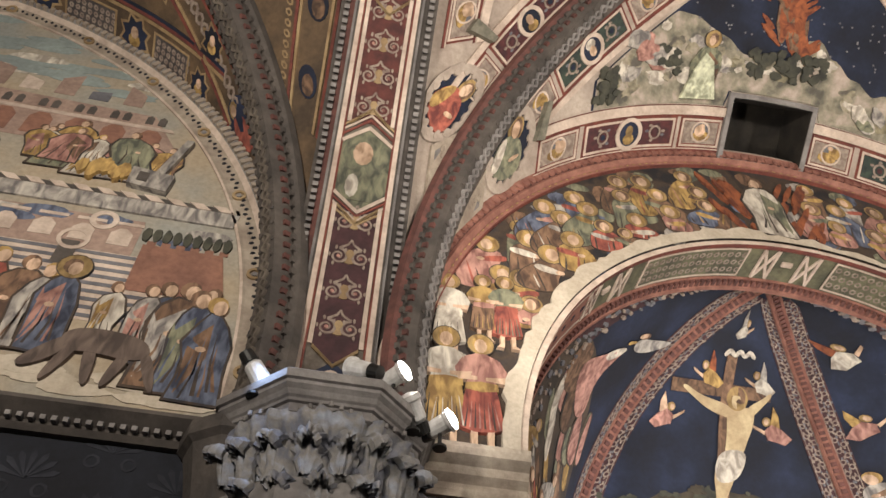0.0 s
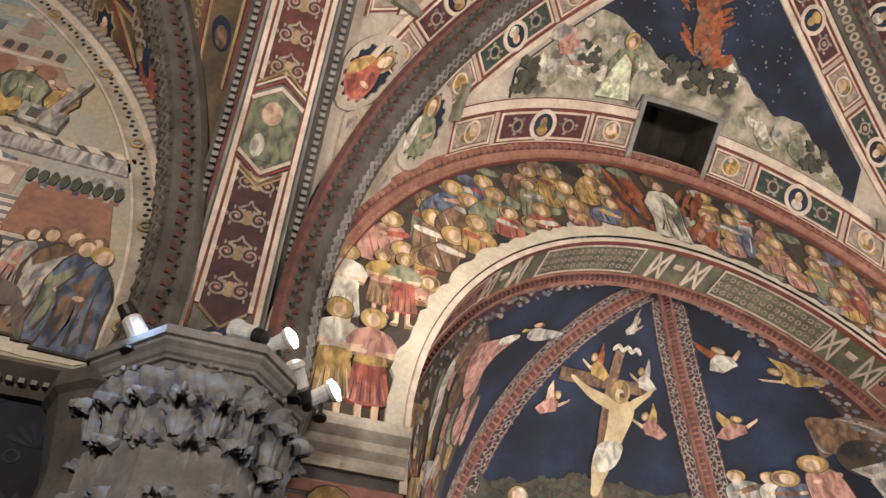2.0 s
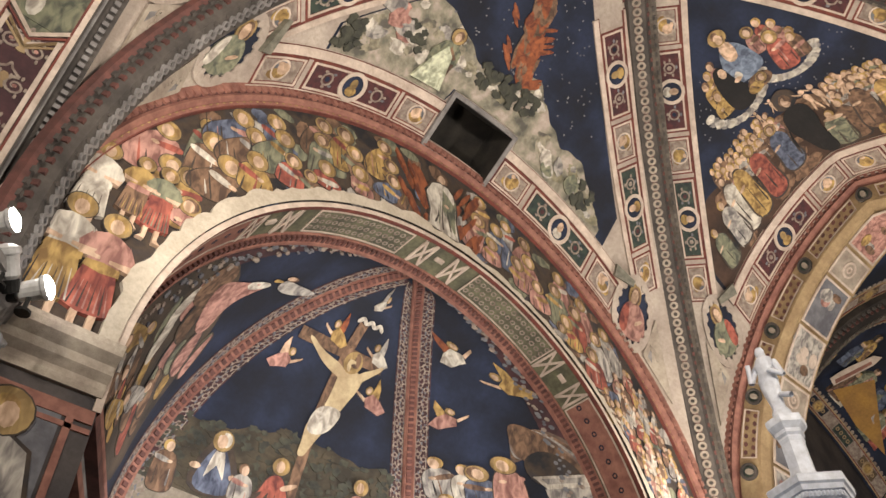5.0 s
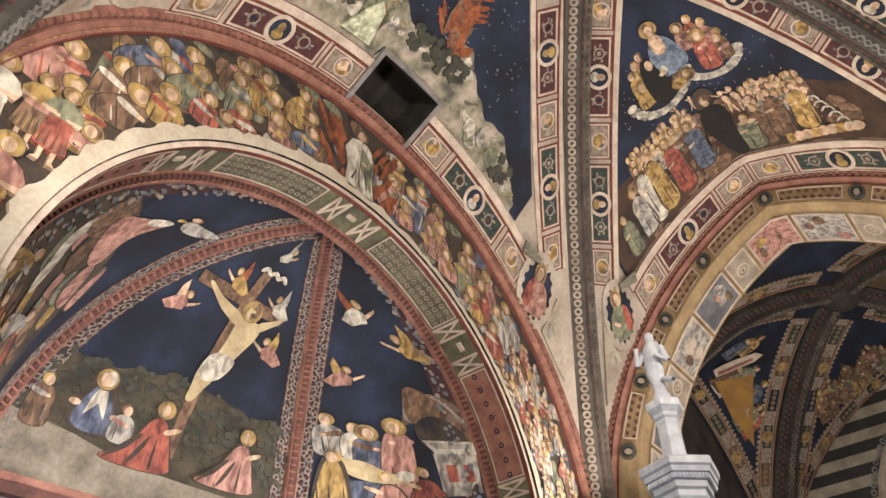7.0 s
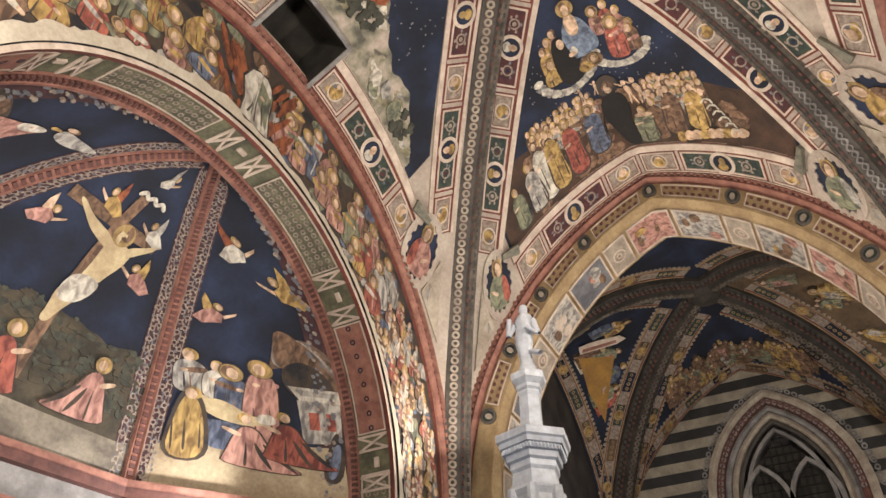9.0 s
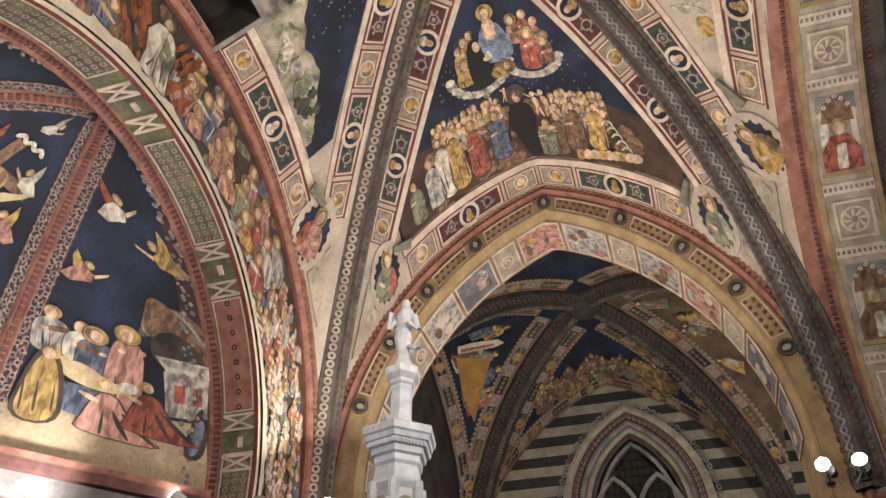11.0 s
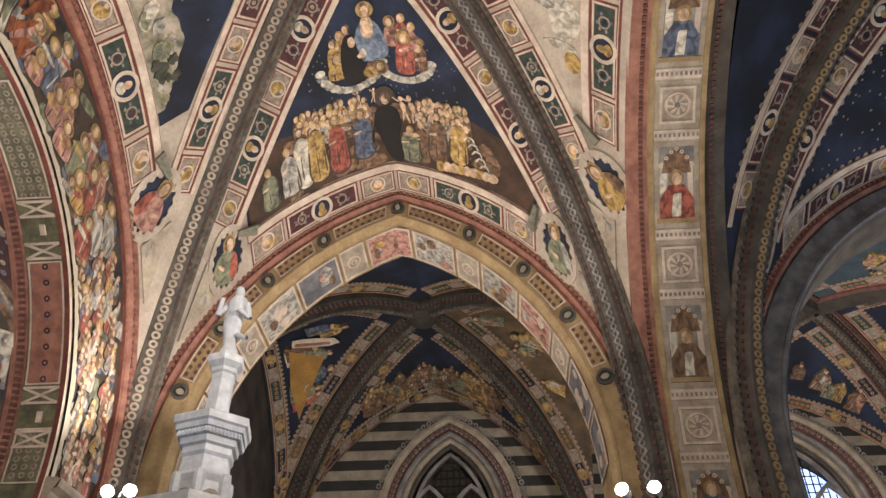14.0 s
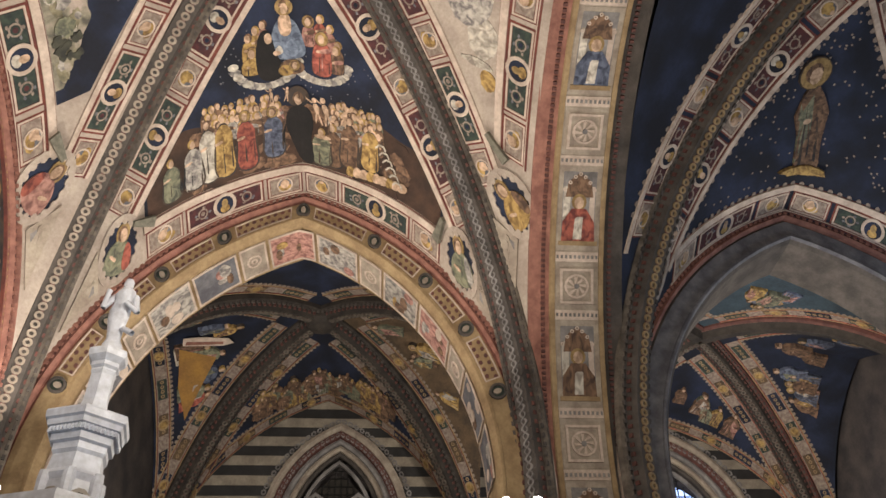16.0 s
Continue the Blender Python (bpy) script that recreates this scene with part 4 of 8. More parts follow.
# half figures in scalloped niches under the bands, and carved triangles below them
def corner_niche(cell, d, w, robe, mantle=BRN, name="corner_niche"):
    fn = cell.by_arch
    th = thing(name, tuple(fn(d, w, 0)), "painted scalloped niche with a half-length plain figure", "painted niche", "corner niches")
    s = 1 if d > 0 else -1
    r = 0.28
    mb = MB()
    mb.fine = True
    mb.disc(fn, (d, w), r * 1.05, r * 1.1, 0.004, 0.012, 1, 20)
    part("ground", mb, [cream, night], th, "dark blue ground")
    mb = MB()
    mb.ring(fn, (d, w), r * 1.03, r * 1.30, 0.004, 0.030, 0, 24, 1.05)
    for i in range(16):
        a = 2 * math.pi * i / 16
        mb.disc(fn, (d + r * 1.06 * math.cos(a), w + r * 1.11 * math.sin(a)), 0.042, 0.042, 0.012, 0.034, 0, 8)
    part("rim", mb, [plaster], th, "pale scalloped rim")
    up = (-s * 0.42, 0.91)                          # upright lies askew to the arch out here
    P = lambda pts: [(d + r * (a * up[1] + b * up[0]), w + r * (b * up[1] - a * up[0])) for a, b in pts]
    mb = MB()
    mb.fine = True
    mb.slab(fn, rounded(P([(-0.85, -0.75), (-0.75, 0.0), (-0.3, 0.38), (0.3, 0.38), (0.78, 0.0), (0.85, -0.75), (0.0, -1.0)])), 0.010, 0.030, robe)
    mb.slab(fn, rounded(P([(-0.85, -0.7), (-0.7, 0.05), (-0.35, 0.34), (-0.25, -0.2), (-0.4, -0.85)])), 0.010, 0.035, mantle)
    mb.slab(fn, rounded(P([(0.1, -0.3), (0.55, -0.1), (0.62, -0.2), (0.15, -0.45)])), 0.010, 0.038, FLESH)
    mb.disc(fn, P([(0.0, 0.60)])[0], r * 0.40, r * 0.42, 0.010, 0.026, GOLD, 14)
    mb.disc(fn, P([(0.02, 0.60)])[0], r * 0.28, r * 0.32, 0.010, 0.034, BRN, 12)
    mb.disc(fn, P([(-0.04, 0.55)])[0], r * 0.21, r * 0.28, 0.010, 0.040, FLESH, 12)
    part("painted_shape", mb, PAINT, th)
    a = d + s * 0.62
    hw_ = cell.width(a / cell.alen)
    mb = MB()
    tri = [(d + s * 0.36, hw_ * 0.22), (d + s * 0.36, hw_ * 0.72), (d + s * 1.05, hw_ * 0.30)]
    mb.slab(fn, tri, 0.002, 0.03, 0)
    c = (sum(p[0] for p in tri) / 3, sum(p[1] for p in tri) / 3)
    mb.slab(fn, [(c[0] + (p[0] - c[0]) * 0.68, c[1] + (p[1] - c[1]) * 0.68) for p in tri], 0.03, 0.036, 1)
    for k in range(5):
        mb.ring(fn, (c[0] + s * (k - 2) * 0.07, c[1] + 0.02 * (k % 2)), 0.012, 0.035, 0.036, 0.05, 0, 7)
    part("carved_triangle", mb, [stone_pale, stone], th, "grey carved stone triangle")
    return th


corner_niche(apse_cell, -3.25, 0.52, GRN, WHT)
corner_niche(apse_cell, 2.84, 0.40, ROS, RED)
corner_niche(right_cell, 2.62, 0.50, GRN, RED)
corner_niche(right_cell, -2.59, 0.44, GRN, GRY)
corner_niche(front_cell, 3.00, 0.28, OCH)
corner_niche(left_cell, 2.78, 0.32, RED, OCH)


# tie stubs at the corners of the bands
def tie_stub(cell, d, w, turn):
    fn = cell.by_arch
    x, y = math.cos(turn), math.sin(turn)
    mb = MB()
    mb.slab(fn, [(d + 0.17 * x - 0.03 * y, w + 0.17 * y + 0.03 * x), (d + 0.17 * x + 0.03 * y, w + 0.17 * y - 0.03 * x), (d - 0.17 * x + 0.06 * y, w - 0.17 * y - 0.06 * x), (d - 0.17 * x - 0.06 * y, w - 0.17 * y + 0.06 * x)], 0.02, 0.09, 0)
    ob = new("tie_stub", mesh_of("tie_stub", mb, tie, fn(d, w, 0.0)))
    ob.location = fn(d, w, 0.0)
    tagged(ob, "small grey-green metal tie stub on the painted border", "tie stub", "tie stubs")


for cell, d, w, turn in ((apse_cell, -2.82, 0.62, 1.3), (apse_cell, 2.50, 0.56, 0.3), (right_cell, 2.24, 0.62, 0.4), (right_cell, -2.18, 0.60, 1.9), (front_cell, 2.45, 0.5, 2.2), (left_cell, 2.15, 0.5, 1.0)):
    tie_stub(cell, d, w, turn)


# dark square hatch in the apse web
def hatch():
    fn = apse_cell.by_arch
    d0, d1, w0, w1 = -0.52, 0.33, 0.06, 0.66
    th = thing("vault_hatch", tuple(fn(0, 0.35, 0)), "dark square wooden-framed hatch cut through the vault", "hatch")
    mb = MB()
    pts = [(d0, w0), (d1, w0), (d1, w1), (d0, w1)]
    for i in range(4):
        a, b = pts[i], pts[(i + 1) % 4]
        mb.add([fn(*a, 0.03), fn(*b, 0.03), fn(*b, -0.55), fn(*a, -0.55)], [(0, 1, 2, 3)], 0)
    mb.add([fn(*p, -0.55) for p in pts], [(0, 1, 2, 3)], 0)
    # near-black brown stands in for the shade inside the shaft
    part("shaft", mb, shade_black, th, "shaft with its inner shade coloured near-black brown")
    mb = MB()
    t = 0.05
    mb.strip(fn, d0 - t, d1 + t, w0 - t, w0, 0.0, 0.045, 0)
    mb.strip(fn, d0 - t, d1 + t, w1, w1 + t, 0.0, 0.045, 0)
    mb.strip(fn, d0 - t, d0, w0, w1, 0.0, 0.045, 0)
    mb.strip(fn, d1, d1 + t, w0, w1, 0.0, 0.045, 0)
    part("rim", mb, stone, th, "grey worn rim")


hatch()

# soffit of the transverse arches
lf = arch_soffit(left_arch)


def chevron(mb, fn, d, s, w, t, m, h):
    mb.slab(fn, [(d, -w), (d + s * 0.17, 0), (d, w), (d + t, w), (d + t + s * 0.17, 0), (d + t, -w)], 0.002, h, m)


th = thing("soffit_border", lf(2.5, 0, 0), "painted soffit of chevron panels, dark scrolls and a bust", "painted band")
L0 = left_arch.length
rnd = random.Random(8)
mb = MB()
for s in (-1, 1):
    for w0, w1, m in ((0.235, 0.25, 2), (0.20, 0.235, 0), (0.185, 0.20, 1)):
        mb.strip(lf, 0.3, L0 + 0.2, s * w0, s * w1, 0.001, 0.02, m, 0.12)
part("painted_line", mb, [cream, maroon, dark_stone, purple], th)


def scroll_panel(fn, d0, d1, hw, ground, s0, s1, parent):
    """Scrolls on a dark ground, with V-shaped ends."""
    mb = MB()
    V = 0.14
    mb.strip(fn, d0, d1, -hw, hw, 0.001, 0.006, 0, 0.08)
    if s0 < 0:
        mb.slab(fn, [(d0, -hw), (d0 - V, 0), (d0, hw)], 0.001, 0.006, 0)
    if s1 > 0:
        mb.slab(fn, [(d1, -hw), (d1 + V, 0), (d1, hw)], 0.001, 0.006, 0)
    for k, (e, m) in enumerate(((0.030, 1), (0.012, 2))):
        for q in (-1, 1):
            mb.strip(fn, d0, d1, q * hw, q * (hw + e), 0.004, 0.016 - 0.004 * k, m, 0.12)
        for dd, sv in ((d0, s0), (d1, s1)):
            mb.slab(fn, [(dd, -hw), (dd + sv * V, 0), (dd, hw), (dd + 0.03, hw), (dd + 0.03 + sv * V, 0), (dd + 0.03, -hw)], 0.004, 0.016, m)
    n = max(1, int(abs(d1 - d0) / 0.25))
    st = (d1 - d0) / n

    def stroke(pts, w0, w1, m):
        left, right = [], []
        for i, p in enumerate(pts):
            a, b = pts[max(0, i - 1)], pts[min(len(pts) - 1, i + 1)]
            tx, ty = b[0] - a[0], b[1] - a[1]
            ln = math.hypot(tx, ty) or 1
            w = w0 + (w1 - w0) * i / (len(pts) - 1)
            left.append((p[0] - ty / ln * w, p[1] + tx / ln * w))
            right.append((p[0] + ty / ln * w, p[1] - tx / ln * w))
        for i in range(len(pts) - 1):
            mb.slab(fn, [left[i], left[i + 1], right[i + 1], right[i]], 0.006, 0.012, m)
    for i in range(n):
        d = d0 + (i + 0.5) * st
        for q in (-1, 1):
            c = (d, q * hw * 0.52)
            stroke([(c[0] + hw * (0.44 - 0.34 * k / 15) * math.cos(math.pi + k * 0.62), c[1] + q * hw * (0.44 - 0.34 * k / 15) * math.sin(math.pi + k * 0.62)) for k in range(16)], 0.011, 0.004, 3)
            stroke([(d - st * 0.5, 0), (d - st * 0.36, q * hw * 0.12), (c[0] - hw * 0.44, c[1])], 0.006, 0.010, 3)
            for k in range(5):
                t = 0.5 + k * 1.15
                u, v = c[0] + hw * 0.50 * math.cos(t), c[1] + q * hw * 0.42 * math.sin(t)
                mb.disc(fn, (u, v), 0.018, 0.010, 0.006, 0.013, 3, 6)
            mb.disc(fn, c, 0.014, 0.014, 0.006, 0.014, 4, 7)
        mb.slab(fn, [(d - 0.06, -0.014), (d - 0.03, -0.03), (d + 0.01, -0.012), (d + 0.05, -0.03), (d + 0.06, 0), (d + 0.05, 0.03), (d + 0.01, 0.012), (d - 0.03, 0.03), (d - 0.06, 0.014)], 0.006, 0.014, 2)
    part("scroll_panel", mb, [ground, cream, ochre, scroll, ROBES[ROS]], parent)


scroll_panel(lf, 3.56, 4.72, 0.15, purple, 1, 1, th)
mb = MB()
mb.slab(lf, [(4.84, 0), (4.94, -0.12), (5.05, -0.16), (5.05, 0.16), (4.94, 0.12)], 0.001, 0.010, 0)
mb.ring(lf, (4.97, 0), 0.045, 0.06, 0.010, 0.018, 1, 12)
part("niche_panel", mb, [night, cream], th, "small dark pointed niche")
mb = MB()
B0 = 3.02
mb.slab(lf, [(B0, -0.2), (B0 - 0.14, 0), (B0, 0.2), (B0 + 0.42, 0.2), (B0 + 0.58, 0), (B0 + 0.42, -0.2)], 0.002, 0.008, 0)
for a, b in (((B0, -0.2), (B0 - 0.14, 0)), ((B0 - 0.14, 0), (B0, 0.2)), ((B0 + 0.42, 0.2), (B0 + 0.58, 0)), ((B0 + 0.58, 0), (B0 + 0.42, -0.2))):
    mb.slab(lf, [a, b, (b[0] + 0.035, b[1]), (a[0] + 0.035, a[1])], 0.008, 0.02, 1)
for q, m in ((0.05, 5), (0.09, 1), (0.13, 6)):
    for s_, base in ((-1, B0), (1, B0 + 0.42)):
        e = base + s_ * q
        for a, b in (((e, -0.2), (e + s_ * 0.15, 0)), ((e + s_ * 0.15, 0), (e, 0.2))):
            mb.slab(lf, [a, b, (b[0] + 0.02, b[1]), (a[0] + 0.02, a[1])], 0.002, 0.014, m)
mb.slab(lf, [(B0 + 0.5, -0.13), (B0 + 0.3, -0.17), (B0 + 0.18, -0.06), (B0 + 0.18, 0.08), (B0 + 0.32, 0.16), (B0 + 0.5, 0.12)], 0.008, 0.014, 2)
mb.disc(lf, (B0 + 0.10, 0.02), 0.10, 0.075, 0.010, 0.018, 3, 12)
mb.disc(lf, (B0 + 0.38, 0.07), 0.1, 0.05, 0.012, 0.019, 4, 10)
part("bust_panel", mb, [ROBES[GRN], cream, ROBES[GRN], flesh, ROBES[WHT], maroon, ochre], th, "olive panel with a plain bust shape")
scroll_panel(lf, 1.78, 2.86, 0.15, material("red_brown_panel_paint", (0.12, 0.035, 0.03), (0.06, 0.02, 0.02), scale=9), 1, -1, th)
scroll_panel(lf, 0.55, 1.55, 0.15, purple, 1, -1, th)

ff = arch_soffit(front_arch)
th = thing("soffit_border", ff(3.0, 0, 0), "painted soffit of carved squares and niches with busts", "painted band")
F0 = front_arch.length
GP = [stone_pale, cream, stone, night, ROBES[RED], flesh, gold, ROBES[BRN], ROBES[BLU], ochre, ROBES[WHT]]


def carved_square(d, size=0.36):
    mb = MB()
    mb.strip(ff, d, d + 0.52, -0.24, 0.24, 0.001, 0.006, 0)
    mb.border(ff, d + 0.06, d + 0.46, -0.19, 0.19, 0.028, 0.006, 0.03, 1)
    mb.ring(ff, (d + 0.26, 0), 0.115, 0.14, 0.006, 0.026, 1, 16)
    for k in range(8):
        a = k * math.pi / 4
        mb.slab(ff, [(d + 0.26 + r * math.cos(a + t), r * math.sin(a + t)) for r, t in ((0.03, 0.0), (0.11, 0.55), (0.11, 0.9), (0.03, 0.5))], 0.006, 0.024, 1)
    mb.disc(ff, (d + 0.26, 0), 0.03, 0.03, 0.006, 0.03, 2, 8)
    part("carved_square", mb, GP, th, "pale carved square with a whirl")


def saint_niche(d, robe, ln=0.94):
    mb = MB()
    mb.strip(ff, d, d + ln, -0.24, 0.24, 0.001, 0.006, 0)
    mb.strip(ff, d + 0.05, d + ln - 0.06, -0.19, 0.19, 0.006, 0.010, 2)
    mb.strip(ff, d + 0.22, d + ln - 0.1, 0.10, 0.18, 0.010, 0.013, 10)
    mb.strip(ff, d + 0.22, d + ln - 0.1, -0.18, -0.12, 0.010, 0.013, 1)
    mb.slab(ff, [(d + 0.06, 0), (d + 0.16, -0.13), (d + 0.34, -0.16), (d + 0.34, 0.16), (d + 0.16, 0.13)], 0.010, 0.015, 7)
    for k in range(7):
        t = -1 + k / 3
        mb.ring(ff, (d + 0.075 + 0.18 * abs(t) ** 1.5, 0.17 * t), 0.010, 0.022, 0.010, 0.022, 1, 8)
    mb.slab(ff, [(d + ln - 0.10, -0.19), (d + ln * 0.66, -0.18), (d + ln * 0.50, -0.08), (d + ln * 0.50, 0.08), (d + ln * 0.66, 0.18), (d + ln - 0.10, 0.19)], 0.012, 0.022, robe)
    mb.slab(ff, [(d + ln - 0.12, -0.04), (d + ln * 0.60, -0.05), (d + ln * 0.60, 0.04), (d + ln - 0.12, 0.06)], 0.012, 0.024, 10 if robe != 10 else 4)
    mb.disc(ff, (d + ln * 0.42, 0), 0.095, 0.085, 0.012, 0.019, 6, 12)
    mb.disc(ff, (d + ln * 0.43, 0), 0.070, 0.055, 0.018, 0.025, 5, 10)
    mb.strip(ff, d + ln - 0.10, d + ln - 0.05, -0.22, 0.22, 0.006, 0.03, 9)
    part("niche_panel", mb, GP, th, "pointed niche with a plain half-length shape")


def dentil_bar(d):
    mb = MB()
    mb.strip(ff, d, d + 0.11, -0.245, 0.245, 0.001, 0.014, 1)
    mb.strip(ff, d + 0.035, d + 0.075, -0.235, 0.235, 0.014, 0.018, 2)
    for k in range(9):
        mb.strip(ff, d + 0.03, d + 0.08, -0.21 + k * 0.05, -0.19 + k * 0.05, 0.016, 0.026, 1, 1)
    part("dentil_bar", mb, GP, th)


saint_niche(F0 - 0.23, 8, 0.6)
d = F0 - 0.375
dentil_bar(d + 0.01)
k = 0
while d > 0.6:
    if k % 2 == 0:
        d -= 0.53
        carved_square(d)
    else:
        d -= 0.965
        saint_niche(d, (7, 4, 8, 4)[(k // 2) % 4])
    d -= 0.13
    dentil_bar(d)
    k += 1
mb = MB()
for s in (-1, 1):
    mb.strip(ff, 0.5, F0 + 0.3, s * 0.25, s * 0.30, 0.001, 0.02, 0, 0.12)
part("painted_line", mb, [ochre], th)

# bands of the entrance vault, paler and in shade
ES = (("n", -2.3, -1.75), ("m", -1.7, -0.6), ("n", -0.55, -0.03), ("n", 0.03, 0.55), ("m", 0.6, 1.7), ("n", 1.75, 2.3))


def scallops(fn, d0, d1, w, parent, step=0.13, mats=None):
    mb = MB()
    for i in range(int((d1 - d0) / step)):
        mb.disc(fn, (d0 + (i + 0.5) * step, w), 0.034, 0.036, 0.002, 0.010, 0, 8)
    tagged(part("scallop_row", mb, mats or scroll, parent), kind="stuff")


t_ = arch_band(fr_right, ES, "arch_border", "shadowed grey border with medallions over the entrance arch")
scallops(fr_right.by_arch, -2.1, 2.1, 0.57, t_)
for cell, s in ((fr_right, 1), (fr_right, -1), (fr_back, 1)):
    t_ = rib_band(cell, s, 0.8, 4.9, 0.42, "rib_border", "shadowed grey border with roundels along the rib", 3.7)
    scallops(cell.by_rib(s), 1.0, 4.6, 0.68, t_)
corner_niche(fr_right, 2.85, 0.62, GRY)

# neighbouring bays: dim bands
DIM = [ochre, maroon, deep_green, brown, scroll, night, ROBES[OCH], ROBES[BRN], flesh, gold, bluegrey]


def dim_band(fn, d0, d1, w0, w1, label, name="rib_border", scal=True, mats=DIM):
    t_ = thing(name, tuple(fn((d0 + d1) / 2, w0, 0)), label, "painted band", "dim painted bands")
    mb = MB()
    mb.strip(fn, d0, d1, w0, w1, 0.001, 0.006, 4, 0.15)
    e = (w1 - w0) * 0.2
    for a, b, m in ((w0, w0 + 0.02, 0), (w1 - 0.02, w1, 0), (w0 + 0.02, w0 + 0.035, 1), (w1 - 0.035, w1 - 0.02, 1)):
        mb.strip(fn, d0, d1, a, b, 0.004, 0.018, m, 0.15)
    part("painted_line", mb, mats, t_)
    c, n = (w0 + w1) / 2, max(1, int(abs(d1 - d0) / 0.62))
    for i in range(n):
        d = d0 + (i + 0.5) * (d1 - d0) / n
        mb = MB()
        mb.strip(fn, d - 0.19, d + 0.19, w0 + e, w1 - e, 0.006, 0.010, (2, 3, 5)[i % 3], 0.2)
        for k in range(4):
            mb.ring(fn, (d - 0.14 + 0.09 * k, c), 0.018, 0.034, 0.010, 0.016, 0, 7)
        if i % 2:
            mb.ring(fn, (d, c), 0.07, 0.10, 0.010, 0.024, 0, 12)
            mb.disc(fn, (d, c), 0.07, 0.07, 0.010, 0.018, 6, 10)
        part("medallion_panel", mb, mats, t_)
    if scal:
        scallops(fn, d0, d1, w1 + 0.012, t_, 0.09, mats=scroll)
    return t_


dim_band(far_cell.by_arch, -3.4, 3.4, 0.04, 0.30, "dim ochre border with roundels over the striped wall", "arch_border")
for cell, s in ((far_cell, 1), (far_cell, -1), (rb_back, 1), (rb_back, -1), (rb_front, 1), (rb_front, -1)):
    dim_band(cell.by_rib(s), 0.6, 5.0, 0.25, 0.52, "dim ochre border with roundels beside a dark rib")
for s in (-1, 1):
    dim_band(rb_near.by_rib(s), 0.5, 4.2, 0.22, 0.46, "dim ochre border beside a near dark rib")
dim_band(rb_back.by_arch, -3.3, 3.3, 0.04, 0.3, "dim ochre border with roundels over the side wall", "arch_border")
for cell, s in ((e_far, 1), (e_far, -1), (e_back, 1), (e_back, -1), (e_front, 1), (e_front, -1), (e_near, 1), (e_near, -1)):
    dim_band(cell.by_rib(s), 0.5, 5.0, 0.22, 0.5, "dim red and ochre border beside a rib", mats=[ochre, ROBES[RED]] + DIM[2:])
dim_band(e_far.by_arch, -3.2, 3.2, 0.03, 0.28, "dim red and ochre border over a window wall", "arch_border", mats=[ochre, ROBES[RED]] + DIM[2:])

# bay beside: brown web with star-shaped medallions
fnL = LB.by_arch
t_ = thing("web_border", tuple(fnL(2.2, 0.3, 0)), "brown and ochre border with star medallions over the lunette", "painted band")
for c, w, r in ((0.55, 0.22, 0.15), (1.62, 0.18, 0.15), (2.55, 0.14, 0.12), (2.66, 0.56, 0.13), (1.9, 0.75, 0.12), (1.1, 0.95, 0.13)):
    mb = MB()
    star = [(c + r * (1.15 if i % 2 else 0.82) * math.cos(i * math.pi / 8), w + r * (1.15 if i % 2 else 0.82) * math.sin(i * math.pi / 8)) for i in range(16)]
    mb.slab(fnL, [(c + (a - c) * 1.22, w + (b - w) * 1.22) for a, b in star], 0.004, 0.010, 0)
    mb.slab(fnL, star, 0.006, 0.014, 1)
    mb.disc(fnL, (c, w - r * 0.25), r * 0.5, r * 0.4, 0.014, 0.018, 3, 9)
    mb.disc(fnL, (c, w + r * 0.2), r * 0.3, r * 0.36, 0.014, 0.021, 2, 9)
    part("star_medallion", mb, [ochre, night, flesh, ROBES[OCH]], t_)
for a, b in ((-0.5, 0.3), (0.78, 1.38), (1.86, 2.36)):
    mb = MB()
    mb.strip(fnL, a, b, 0.06, 0.32, 0.002, 0.006, 0)
    mb.border(fnL, a, b, 0.06, 0.32, 0.02, 0.006, 0.014, 1)
    for k in range(int((b - a) / 0.07)):
        for w in (0.13, 0.19, 0.25):
            mb.ring(fnL, (a + 0.05 + k * 0.07 + (0.02 if w > 0.15 else 0), w), 0.010, 0.027, 0.006, 0.012, 2, 6)
    part("scroll_panel", mb, [dusk, ochre, scroll], t_)
mb = MB()
for w, m in ((0.02, 1), (0.36, 0), (0.40, 1), (0.43, 2)):
    mb.strip(fnL, -1.0, 2.9, w, w + 0.03, 0.002, 0.016, m, 0.15)
part("painted_line", mb, [ochre, maroon, night], t_)
fr_ = LB.by_rib(1)
mb = MB()
for w, m in ((0.24, 0), (0.28, 1), (0.56, 0), (0.60, 1)):
    mb.strip(fr_, 1.0, 4.4, w, w + 0.03, 0.002, 0.016, m, 0.15)
for k in range(30):
    mb.ring(fr_, (1.1 + k * 0.11, 0.43), 0.03, 0.06, 0.004, 0.012, 2, 7)
part("painted_line", mb, [ochre, maroon, scroll], t_)
mb = MB()
mb.disc(fnL, (3.30, 0.22), 0.26, 0.20, 0.004, 0.010, 0, 16)
mb.disc(fnL, (3.38, 0.18), 0.2, 0.11, 0.010, 0.016, 1, 10)
mb.disc(fnL, (3.14, 0.24), 0.075, 0.07, 0.010, 0.014, 3, 10)
mb.disc(fnL, (3.15, 0.24), 0.05, 0.045, 0.014, 0.02, 2, 10)
part("niche_panel", mb, [night, ROBES[RED], flesh, gold], t_)
fs = LB2.by_arch
t_ = thing("web_border", tuple(fs(2.2, 0.3, 0)), "brown and ochre border with niches beside the arch", "painted band")
mb = MB()
for w, m in ((0.05, 1), (0.10, 0), (0.42, 0), (0.46, 1)):
    mb.strip(fs, 0.6, 3.2, w, w + 0.03, 0.002, 0.016, m, 0.15)
